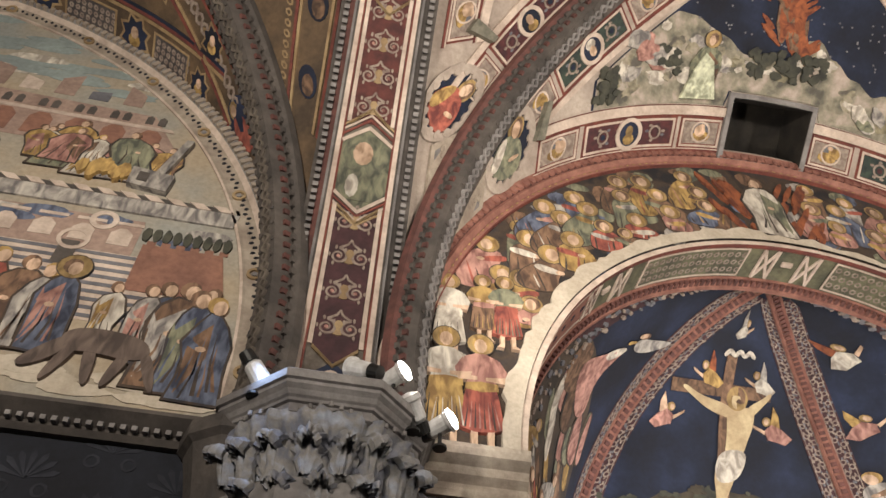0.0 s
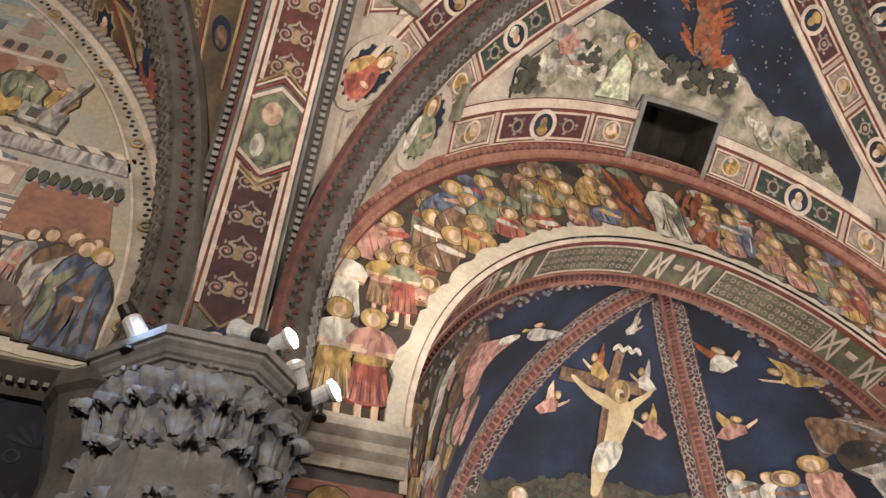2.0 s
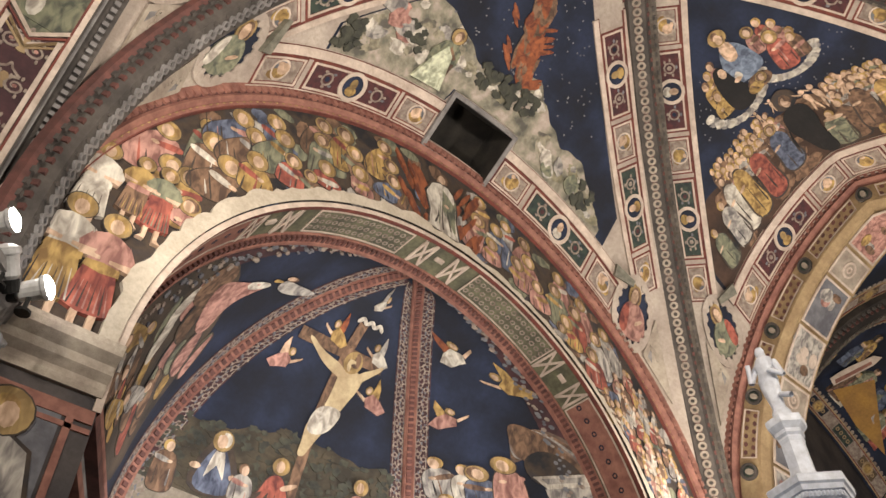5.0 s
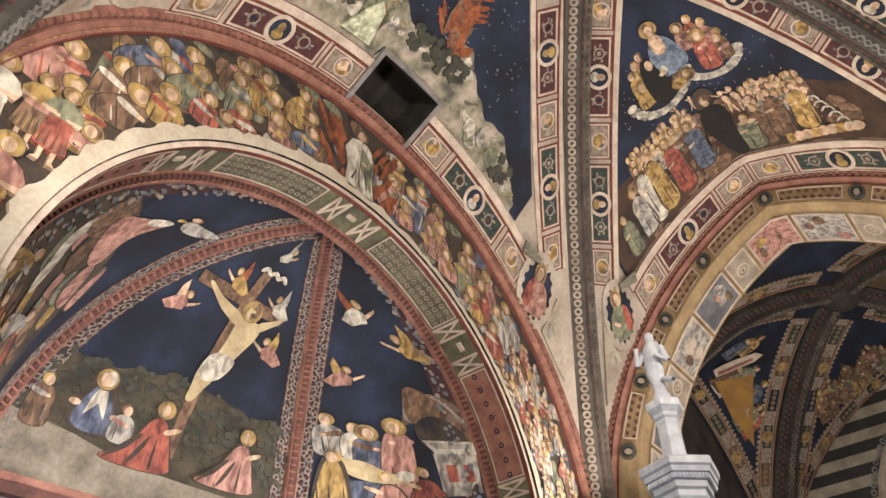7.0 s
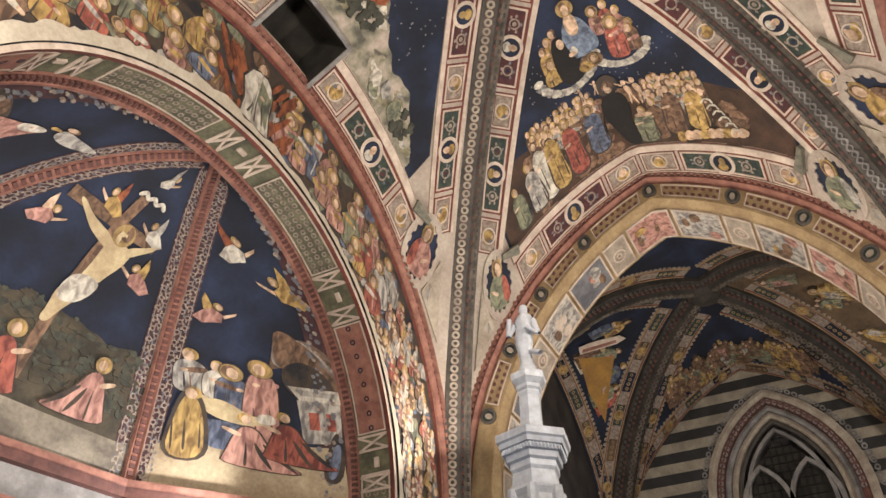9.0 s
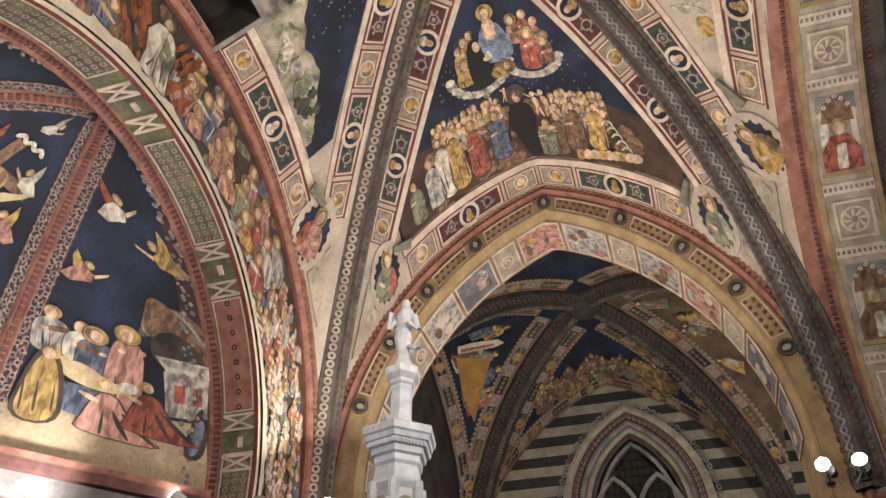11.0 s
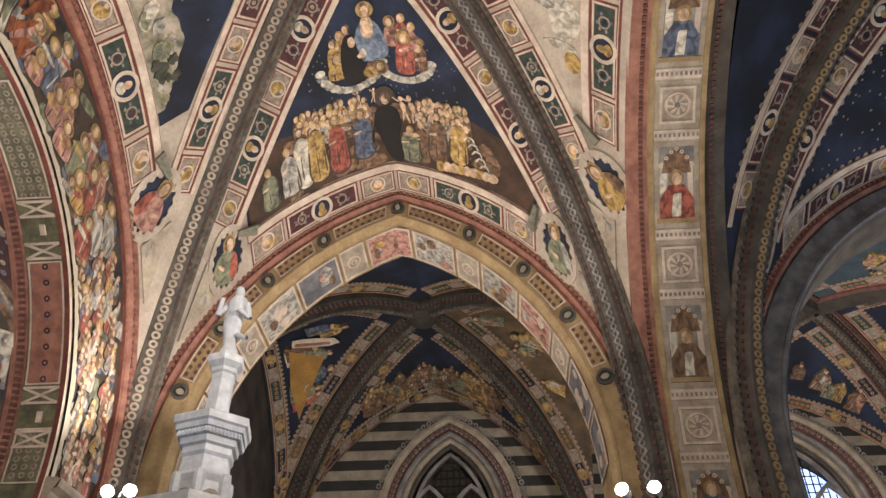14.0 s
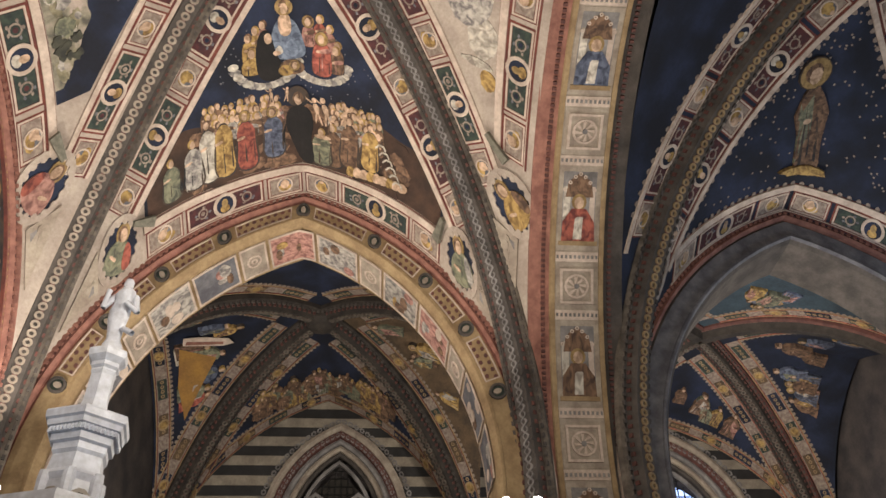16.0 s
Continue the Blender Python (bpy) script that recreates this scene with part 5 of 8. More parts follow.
for c in (1.3, 2.1, 2.8):
    mb.disc(fs, (c, 0.27), 0.15, 0.11, 0.002, 0.008, 2, 14)
    mb.disc(fs, (c + 0.03, 0.26), 0.10, 0.07, 0.008, 0.013, 3, 10)
for k in range(24):
    mb.ring(fs, (0.7 + 0.1 * k, 0.56), 0.02, 0.04, 0.002, 0.010, 0, 6)
part("painted_line", mb, [ochre, maroon, night, ROBES[BRN]], t_)

# ---- frescoes: plain shapes laid flat on the plaster ----
LAYER = [0]
LIFT = [0.0]


def painted_figure(fn, x, y, h, robe, parent, halo=True, lean=0.0, wide=0.42, rnd=random):
    """A robed plain shape of height h standing at (x, y), with a disc behind a small oval."""
    LAYER[0] = (LAYER[0] + 1) % 96
    mid = (Vector(fn(x, y, 0)) + Vector(fn(x, y + h, 0))) / 2
    mid_x = (Vector(fn(x - h / 2, y, 0)) + Vector(fn(x + h / 2, y, 0))) / 2
    hollow = max((mid - Vector(fn(x, y + h / 2, 0))).length, (mid_x - Vector(fn(x, y, 0))).length) > 0.0005
    z, g = (0.020 + LIFT[0] + (LAYER[0] % 24) * 0.002, 4.0) if hollow else (0.006 + LAYER[0] * 0.0003, 0.55)
    w = h * wide / 2
    mb = MB()
    mb.fine = hollow
    j = lambda s=0.06: rnd.uniform(-s, s) * h
    out = [(-w * 1.05, 0), (-w * 0.95, 0.3 * h), (-w * 1.15, 0.55 * h), (-w * 0.75, 0.74 * h), (-w * 0.28, 0.82 * h), (w * 0.28, 0.82 * h), (w * 0.8, 0.73 * h), (w * 1.1, 0.52 * h), (w * 0.9, 0.28 * h), (w * 1.1, 0)]
    out = [(x + a + lean * b + j(0.025), y + b + j(0.02)) for a, b in out]
    mx, my = x + lean * 0.42 * h, y + 0.42 * h
    if not hollow:
        mb.slab(fn, [(mx + (a - mx) * 1.12, my + (b - my) * 1.05) for a, b in out], 0.002, z, UMB)
    mb.slab(fn, out, 0.002, z + g * 0.0001, robe)
    sec = rnd.choice((OCH, ROS, GRY, BRN, GRN, BRN))
    a = rnd.choice((-1, 1))
    mb.slab(fn, [(x + a * w * 0.9 + lean * 0.1 * h, y + 0.05 * h), (x + a * w * 0.95 + lean * 0.5 * h, y + 0.55 * h), (x + lean * 0.7 * h, y + 0.74 * h), (x - a * w * 0.1 + lean * 0.4 * h, y + 0.4 * h)], 0.002, z + g * 0.0002, sec)
    for k in range(7):                                # folds of the drapery
        u = (k - 3) / 3.4 * w
        b0, b1 = rnd.uniform(0.0, 0.12) * h, rnd.uniform(0.36, 0.68) * h
        t, sl = h * rnd.uniform(0.008, 0.017), rnd.uniform(-0.10, 0.10)
        m = UMB if k % 2 else rnd.choice((robe, robe, sec))
        mb.slab(fn, [(x + u - t + lean * b0, y + b0), (x + u + t + lean * b0, y + b0), (x + u * 0.7 + t * 0.7 + (lean + sl) * (b0 + b1) / 2, y + (b0 + b1) / 2), (x + u * 0.55 + lean * b1, y + b1), (x + u * 0.7 - t * 0.7 + (lean + sl) * (b0 + b1) / 2, y + (b0 + b1) / 2)], 0.002, z + g * 0.00028, m)
    hx, hy = x + lean * 0.92 * h, y + 0.92 * h
    if halo:
        mb.disc(fn, (hx, hy + 0.01 * h), 0.150 * h, 0.150 * h, 0.002, z + g * 0.00012, UMB, 14)
        mb.disc(fn, (hx, hy + 0.01 * h), 0.140 * h, 0.140 * h, 0.002, z + g * 0.00024, GOLD, 14)
    mb.disc(fn, (hx + 0.012 * h * a, hy + 0.015 * h), 0.082 * h, 0.092 * h, 0.002, z + g * 0.00034, rnd.choice((BRN, OCH, BRN)), 9)
    mb.disc(fn, (hx - 0.012 * h * a, hy - 0.012 * h), 0.058 * h, 0.080 * h, 0.002, z + g * 0.00042, FLESH, 9)
    mb.slab(fn, [(x + a * w * 0.98 + lean * 0.6 * h, y + 0.66 * h), (x + a * w * 1.02 + lean * 0.5 * h, y + 0.50 * h), (x + a * w * 0.35 + lean * 0.5 * h, y + 0.45 * h), (x + a * w * 0.35 + lean * 0.5 * h, y + 0.50 * h), (x + a * w * 0.75 + lean * 0.5 * h, y + 0.55 * h)], 0.002, z + g * 0.00038, robe if rnd.random() < 0.5 else sec)
    mb.disc(fn, (x + a * w * 0.28 + lean * 0.48 * h, y + 0.475 * h), 0.042 * h, 0.028 * h, 0.002, z + g * 0.00046, FLESH, 7)
    return part("painted_shape", mb, PAINT, parent)


def tunic_figure(fn, x, y, h, top, belt, skirt, parent, rnd):
    """A tall plain shape in a belted tunic, with two bare legs and a gilt disc."""
    LAYER[0] = (LAYER[0] + 1) % 96
    z, g = 0.020 + LAYER[0] * 0.0002, 3.0
    mb = MB()
    P = lambda pts: [(x + a * h, y + b * h) for a, b in pts]
    for s in (-1, 1):
        mb.slab(fn, P([(s * 0.03, 0.30), (s * 0.085, 0.30), (s * 0.075, 0.04), (s * 0.115, 0.0), (s * 0.04, 0.0), (s * 0.035, 0.05)]), 0.002, z, FLESH)
    mb.slab(fn, P([(-0.155, 0.17), (-0.05, 0.14), (0.06, 0.15), (0.15, 0.18), (0.115, 0.45), (0.09, 0.53), (-0.09, 0.53), (-0.125, 0.42)]), 0.002, z + g * 0.0001, skirt)
    for k in range(8):
        u = -0.12 + k * 0.034
        mb.slab(fn, P([(u - 0.006, 0.17), (u + 0.008, 0.17), (u * 0.75 + rnd.uniform(-0.01, 0.01), rnd.uniform(0.36, 0.5))]), 0.002, z + g * 0.0002, (UMB, top)[k % 2])
    mb.slab(fn, P([(-0.13, 0.40), (-0.02, 0.37), (0.12, 0.41), (0.10, 0.53), (-0.10, 0.53)]), 0.002, z + g * 0.00025, skirt)
    mb.slab(fn, P([(-0.11, 0.50), (0.11, 0.50), (0.10, 0.55), (0.14, 0.68), (0.12, 0.77), (0.04, 0.81), (-0.04, 0.81), (-0.12, 0.77), (-0.14, 0.68), (-0.10, 0.56)]), 0.002, z + g * 0.0003, top)
    mb.slab(fn, P([(-0.12, 0.485), (0.0, 0.47), (0.12, 0.49), (0.115, 0.55), (0.0, 0.56), (-0.11, 0.54)]), 0.002, z + g * 0.0004, belt)
    for s in (-1, 1):
        mb.slab(fn, P([(s * 0.13, 0.77), (s * 0.19, 0.66), (s * 0.17, 0.58), (s * 0.10, 0.62)]), 0.002, z + g * 0.00034, top)
        mb.slab(fn, P([(s * 0.18, 0.62), (s * 0.165, 0.56), (s * 0.03, 0.57), (s * 0.03, 0.60), (s * 0.13, 0.61)]), 0.002, z + g * 0.00044, FLESH)
    mb.disc(fn, (x, y + 0.90 * h), 0.105 * h, 0.105 * h, 0.002, z + g * 0.00015, UMB, 16)
    mb.disc(fn, (x, y + 0.90 * h), 0.098 * h, 0.098 * h, 0.002, z + g * 0.00022, GOLD, 16)
    mb.disc(fn, (x + 0.005, y + 0.905 * h), 0.070 * h, 0.080 * h, 0.002, z + g * 0.00036, OCH, 10)
    mb.disc(fn, (x, y + 0.885 * h), 0.048 * h, 0.066 * h, 0.002, z + g * 0.0005, FLESH, 10)
    return part("painted_shape", mb, PAINT, parent)


def blob(mb, fn, x, y, rx, ry, m, z, rnd, n=11, rough=0.22, turn=0.0):
    pts = []
    n, rough = max(n, 14), rough * 0.6
    for i in range(n):
        a = 2 * math.pi * i / n
        k = 1 + rnd.uniform(-rough, rough)
        u, v = rx * k * math.cos(a), ry * k * math.sin(a)
        pts.append((x + u * math.cos(turn) - v * math.sin(turn), y + u * math.sin(turn) + v * math.cos(turn)))
    mb.slab(fn, pts, 0.001, z + 0.004, m)


R_GILT = gold


class Brush:
    """Lays smoothed painted shapes on a surface, each a little over the last."""

    def __init__(self, fn, parent, base=0.010, step=0.00016, hollow=False):
        self.fn, self.parent, self.z, self.step, self.hollow = fn, parent, base, step, hollow

    def shape(self, pieces, label="", mats=None, soft=True):
        """pieces: (material, outline) pairs of one painted thing, back to front."""
        mb = MB()
        mb.fine = self.hollow
        for m, pts in pieces:
            self.z += self.step
            mb.slab(self.fn, rounded(list(pts)) if soft else list(pts), max(0.001, self.z - 0.004) if self.hollow else 0.001, self.z, m)
        return part("painted_shape", mb, mats or PAINT, self.parent, label)

    def at(self, z):
        """The next shapes lie z over the surface."""
        self.z = z
        return self

    def oval(self, x, y, rx, ry, n=12):
        return [(x + rx * math.cos(2 * math.pi * i / n), y + ry * math.sin(2 * math.pi * i / n)) for i in range(n)]

    def head(self, x, y, r, halo=True, turn=1, hair=BRN):
        out = [(UMB, self.oval(x, y, r * 1.66, r * 1.66, 14)), (GOLD, self.oval(x, y, r * 1.55, r * 1.55, 14))] if halo else []
        return out + [(hair, self.oval(x + turn * r * 0.18, y + r * 0.15, r * 1.08, r * 1.15)), (FLESH, self.oval(x - turn * r * 0.12, y - r * 0.10, r * 0.78, r * 1.02))]

    def folds(self, x0, x1, y0, y1, n, m, rnd, lean=0.0):
        out = []
        for i in range(n):
            x = x0 + (x1 - x0) * (i + rnd.uniform(0.2, 0.8)) / n
            a, b, t = y0 + (y1 - y0) * rnd.uniform(0.02, 0.2), y0 + (y1 - y0) * rnd.uniform(0.55, 0.95), abs(x1 - x0) * rnd.uniform(0.025, 0.05)
            out.append((m[i % len(m)], [(x - t, a), (x + t, a), (x + t * 0.8 + lean * (b - a) * 0.5, (a + b) / 2), (x + lean * (b - a), b), (x - t * 0.8 + lean * (b - a) * 0.5, (a + b) / 2)]))
        return out

    def bust(self, x, y, r, drop, robe, second, rnd, halo=True, lean=0.0, broad=2.2):
        """A crowded half-length shape: head at (x, y), shoulders and drapery down to y - drop."""
        t = rnd.choice((-1, 1))
        w, lo = r * broad, y - drop
        L = lambda b: lean * (b - y)
        body = [(x - w * 1.05 + L(lo), lo), (x - w * 1.1 + L(lo), lo + drop * 0.4), (x - w * 0.9, y - r * 1.7), (x - r * 0.5, y - r * 0.8), (x + r * 0.5, y - r * 0.8), (x + w * 0.9, y - r * 1.7), (x + w * 1.1 + L(lo), lo + drop * 0.4), (x + w * 1.05 + L(lo), lo)]
        mx, my = x + L(y - drop / 2) * 0.5, y - drop / 2
        ps = [(UMB, [(mx + (a - mx) * 1.06, my + (b - my) * 1.03) for a, b in body]), (robe, body)]
        ps += self.folds(x - w * 0.9 + L(lo), x + w * 0.9 + L(lo), lo, y - r * 1.6, 5 if r > 0.047 else 3, (UMB, robe, second), rnd, -lean)
        ps.append((second, [(x + t * w * 0.95, y - r * 1.7), (x + t * w * 1.05, y - r * 2.8), (x - t * w * 0.3, y - r * 3.4), (x - t * w * 0.5, y - r * 2.6)]))
        ps.append((FLESH, self.oval(x - t * w * 0.4, y - r * 2.9, r * 0.55, r * 0.34, 8)))
        return self.shape(ps + self.head(x, y, r, halo, t, rnd.choice((BRN, OCH))))

    def kneeler(self, x, y, h, s, robe, rnd, halo=True):
        """A kneeling draped shape facing s, its train spread behind."""
        P = lambda pts: [(x + s * a * h, y + b * h) for a, b in pts]
        body = P([(-0.75, 0.0), (-0.35, 0.2), (-0.18, 0.5), (-0.08, 0.74), (0.10, 0.78), (0.22, 0.55), (0.30, 0.25), (0.38, 0.0)])
        ps = [(UMB, P([(-0.77, -0.01), (-0.36, 0.22), (-0.20, 0.52), (-0.09, 0.77), (0.11, 0.80), (0.24, 0.56), (0.32, 0.25), (0.40, -0.01)])), (robe, body)]
        for k in range(6):
            u = -0.6 + k * 0.16
            ps.append(((UMB, robe)[k % 2], P([(u, 0.03), (u + 0.05, 0.03), (u * 0.45 + 0.06, 0.3), (u * 0.25 + 0.05, 0.58)])))
        ps.append((FLESH, P([(0.1, 0.62), (0.34, 0.72), (0.36, 0.66), (0.14, 0.54)])))
        return self.shape(ps + self.head(x + s * 0.06 * h, y + 0.90 * h, 0.085 * h, halo, s, OCH))

    def ribbon(self, pts, w, m, label=""):
        out = []
        for a, b in zip(pts, pts[1:]):
            dx, dy = b[0] - a[0], b[1] - a[1]
            ln = math.hypot(dx, dy) or 1
            nx, ny = -dy / ln * w, dx / ln * w
            out.append((m, [(a[0] - nx - dx * 0.1, a[1] - ny - dy * 0.1), (b[0] - nx + dx * 0.1, b[1] - ny + dy * 0.1), (b[0] + nx + dx * 0.1, b[1] + ny + dy * 0.1), (a[0] + nx - dx * 0.1, a[1] + ny - dy * 0.1)]))
        return self.shape(out, label)


# host of robed shapes on the wall over the apse arch
wall = plane_map("y", YA, -1)
host = thing("wall_fresco", (3.9, YA, 7.2), "worn fresco of crowded haloed robed shapes over the arch", "fresco")
rnd = random.Random(77)
DCX, DCZ, DR = 3.95, 4.65, 3.60
mb = MB()
ground = [BLU, BRN, GRN, BRN, GRY]
for i in range(170):
    a = radians(rnd.uniform(-6, 186))
    t = rnd.uniform(0.05, 0.95)
    if a > radians(150):
        continue
    ix, iz = APX + (APR + 0.08) * math.cos(a), APZ + (APR + 0.08) * math.sin(a)
    ox, oz = DCX + (DR - 0.1) * math.cos(a), DCZ + (DR - 0.1) * math.sin(a)
    blob(mb, wall, ix + (ox - ix) * t, iz + (oz - iz) * t, rnd.uniform(0.05, 0.16), rnd.uniform(0.05, 0.13), rnd.choice(ground), 0.003 + 0.00001 * i, rnd)
under = MB()
rim = lambda i, k: (lambda a: wall(*[(APX + (APR + 0.06) * math.cos(a)) * (1 - k) + (DCX + (DR - 0.02) * math.cos(a)) * k, (APZ + (APR + 0.06) * math.sin(a)) * (1 - k) + (DCZ + (DR - 0.02) * math.sin(a)) * k], 0.0048))(radians(-5 + i * 2))
under.grid(rim, range(96), (0, 0.5, 1))
part("under_paint", under, umber, host, "dark umber under-paint")
tagged(part("painted_ground", mb, PAINT, host, "mottled blue and brown ground", fix=False), kind="stuff")


def span_at(a):
    """Inner and outer radius points of the wall strip at the angle a."""
    return (Vector((APX + (APR + 0.10) * math.cos(a), APZ + (APR + 0.10) * math.sin(a))), Vector((DCX + (DR - 0.08) * math.cos(a), DCZ + (DR - 0.08) * math.sin(a))))


host_brush = Brush(wall, host, 0.010, 0.00001)
for t, count, r in ((0.84, 15, 0.062), (0.60, 15, 0.066), (0.37, 14, 0.068), (0.17, 13, 0.064)):
    for i in range(count):
        a = radians(150 - 108 * (i + rnd.uniform(-0.22, 0.22)) / count)
        p, q = span_at(a)
        c = p.lerp(q, t + rnd.uniform(-0.05, 0.05))
        if (c.x < 1.25 and c.y < 5.9) or 3.35 < c.x < 4.1:
            continue
        inside = APR + 0.10
        dx = abs(c.x - APX)
        floor_z = APZ + math.sqrt(inside ** 2 - dx ** 2) if dx < inside else APZ
        drop = min(0.52, c.y - floor_z - 0.12)
        if drop > 0.12:
            host_brush.bust(c.x, c.y, r * rnd.uniform(0.9, 1.1) * min(1, 0.6 + drop), drop, rnd.choice((OCH, BRN, ROS, ROS, RED, GRY, GRN, GRN, BRN, BLU)), rnd.choice((OCH, WHT, RED, GRY, GRN, ROS)), rnd, lean=rnd.uniform(-0.3, 0.3), broad=rnd.uniform(1.9, 2.5))
for i in range(34):                                   # the narrower right flank
    a = radians(42 - 40 * i / 34)
    p, q = span_at(a)
    for t in (0.78, 0.48, 0.2):
        c = p.lerp(q, t + rnd.uniform(-0.1, 0.1))
        if rnd.random() < 0.15:
            continue
        host_brush.bust(c.x, c.y, rnd.uniform(0.030, 0.042), rnd.uniform(0.2, 0.3), rnd.choice((OCH, ROS, GRY, GRY, BRN, BLU, WHT, RED, BRN)), rnd.choice((WHT, ROS, BRN)), rnd, halo=False, lean=rnd.uniform(-0.2, 0.2), broad=1.6)
# pale central shape among flames
mb = MB()
for i in range(30):
    s = rnd.choice((-1, 1))
    blob(mb, wall, 3.72 + s * rnd.uniform(0.15, 0.55), 7.42 + rnd.uniform(-0.3, 0.45), 0.03, rnd.uniform(0.10, 0.2), 0, 0.020 + 0.0003 * i, rnd, 7, 0.2, -s * 0.5)
tagged(part("painted_flame", mb, [fire], host, "red flames"), kind="stuff")
LAYER[0] = 86
for x, y, h, c in ((0.68, 5.12, 0.80, (WHT, WHT, WHT)), (0.93, 5.30, 0.66, (OCH, ROS, BRN)), (1.10, 5.26, 0.72, (GRN, RED, RED)), (0.66, 4.40, 0.98, (WHT, OCH, OCH)), (0.90, 4.40, 0.95, (ROS, OCH, RED))):
    tunic_figure(wall, x, y, h, *c, host, rnd)
painted_figure(wall, 3.72, 7.12, 0.85, WHT, host, halo=False, wide=0.42, rnd=rnd)
# ragged strip of bare plaster along the arch
mb = MB()
pts_in, pts_out = [], []
for i in range(150):
    a = radians(178 - 176 * i / 149)
    w = 0.05 + 0.12 * abs(noise.noise((i * 0.16, 3.1, 0))) + 0.03 * noise.noise((i * 0.7, 1.0, 5)) + (0.05 if i < 70 else 0)
    pts_in.append((APX + (APR + 0.04) * math.cos(a), APZ + (APR + 0.04) * math.sin(a)))
    pts_out.append((APX + (APR + 0.045 + max(0.012, w)) * math.cos(a), APZ + (APR + 0.045 + max(0.012, w)) * math.sin(a)))
rows_ = [pts_in, pts_out]
mb.grid(lambda i, k: wall(*rows_[k][i], 0.042), range(150), (0, 1))
mb.grid(lambda i, k: wall(*pts_out[i], 0.042 * k), range(150), (0, 1))
part("plaster_patch", mb, lost, host, "ragged bare plaster along the arch")
# red stencilled border round the crowd
mb = MB()
edge = lambda d, w, h: wall(DCX + (DR + w) * math.cos(d), DCZ + (DR + w) * math.sin(d), h)
mb.strip(edge, radians(-4), radians(184), -0.105, -0.005, 0.002, 0.038, 0, 0.03)
for w0, w1 in ((-0.115, -0.105), (-0.005, 0.006)):
    mb.strip(edge, radians(-4), radians(184), w0, w1, 0.002, 0.040, 1, 0.03)
for i in range(150):
    d = radians(-3 + i * 1.24)
    mb.slab(edge, [(d, -0.075), (d + 0.012, -0.03), (d + 0.016, -0.055), (d + 0.006, -0.085)], 0.03, 0.0392, 2)
part("red_border", mb, [rose, maroon, R_GILT], host, "red border with gilt stencil")

# apse panels
def panel_angle(z):
    return math.degrees(math.asin(max(0.0, min(0.995, (z - RZ) / RH))))


def centre_map(x, z, h):
    q = panel_angle(z)
    a, b = KEY.x - RIB_X[-1] * rib_reach(-1, q), KEY.x + RIB_X[1] * rib_reach(1, q)
    return panels["centre"](max(0.02, min(0.98, (x - a) / (b - a))), q, h)


def flank_map(side):
    def fn(y, z, h):
        q = panel_angle(z)
        u = max(0.0, min(1.0, (y - KEY.y) / (RIB_Y[side] * rib_reach(side, q))))
        return panels["right" if side > 0 else "left"](1 - u if side > 0 else u, q, h)
    return fn


cm, rm, lm = centre_map, flank_map(1), flank_map(-1)
LAYER[0] = 3
scene_c = thing("apse_fresco", cm(3.85, 5.0, 0), "fresco of a wooden cross over hills at night", "fresco")
mb = MB()
rnd = random.Random(4)
hill_z = lambda x: 5.60 + 0.05 * math.sin(4 * x) + 0.05 * noise.noise((x * 6, 0, 3))
mb.grid(lambda x, k: cm(x, 4.7 + (hill_z(x) - 4.7) * k, 0.004), lin(2.20, 4.86, 60), lin(0, 1, 6), 1)
for i in range(420):
    x = 2.25 + 2.6 * rnd.random()
    z = rnd.uniform(4.95, hill_z(x))
    blob(mb, cm, x, z, rnd.uniform(0.02, 0.06), rnd.uniform(0.015, 0.04), rnd.choice((0, 0, 0, 1, 1)), 0.004 + 0.00002 * i, rnd, 14, 0.5)
tagged(part("hill", mb, [foliage_paint, material("umber_hill_paint", (0.085, 0.068, 0.045), (0.035, 0.030, 0.022), scale=5), ROBES[GRN]], scene_c, "dark wooded hill", fix=False), kind="stuff")
mb = MB()
mb.fine = True
mb.slab(cm, [(2.16, 4.40), (4.80, 4.40), (4.80, 4.74), (3.9, 4.76), (3.3, 4.78), (2.8, 4.90), (2.2, 4.98)], 0.002, 0.012, 0)
part("ground", mb, [material("pale_ground_paint", (0.30, 0.26, 0.21), (0.13, 0.11, 0.09), scale=3, third=(0.22, 0.19, 0.15))], scene_c)
cb = Brush(cm, scene_c, 0.0185, 0.0002, True)
TIMBER = [ROBES[BRN]]
for a, b, t in (((3.59, 4.95), (3.74, 6.74), 0.05), ((3.17, 6.51), (4.15, 6.47), 0.05)):
    dx, dz = b[0] - a[0], b[1] - a[1]
    ln = math.hypot(dx, dz)
    nx, nz = -dz / ln * t, dx / ln * t
    mb = MB()
    mb.fine = True
    mb.slab(cm, [(a[0] - nx, a[1] - nz), (b[0] - nx, b[1] - nz), (b[0] + nx, b[1] + nz), (a[0] + nx, a[1] + nz)], 0.004, 0.016, 0)
    part("cross_beam", mb, TIMBER, scene_c, "brown wooden beam of the cross")
BODY = [material("pale_body_paint", (0.60, 0.49, 0.30), (0.40, 0.30, 0.18), scale=5), ROBES[WHT], gold, ROBES[BRN]]
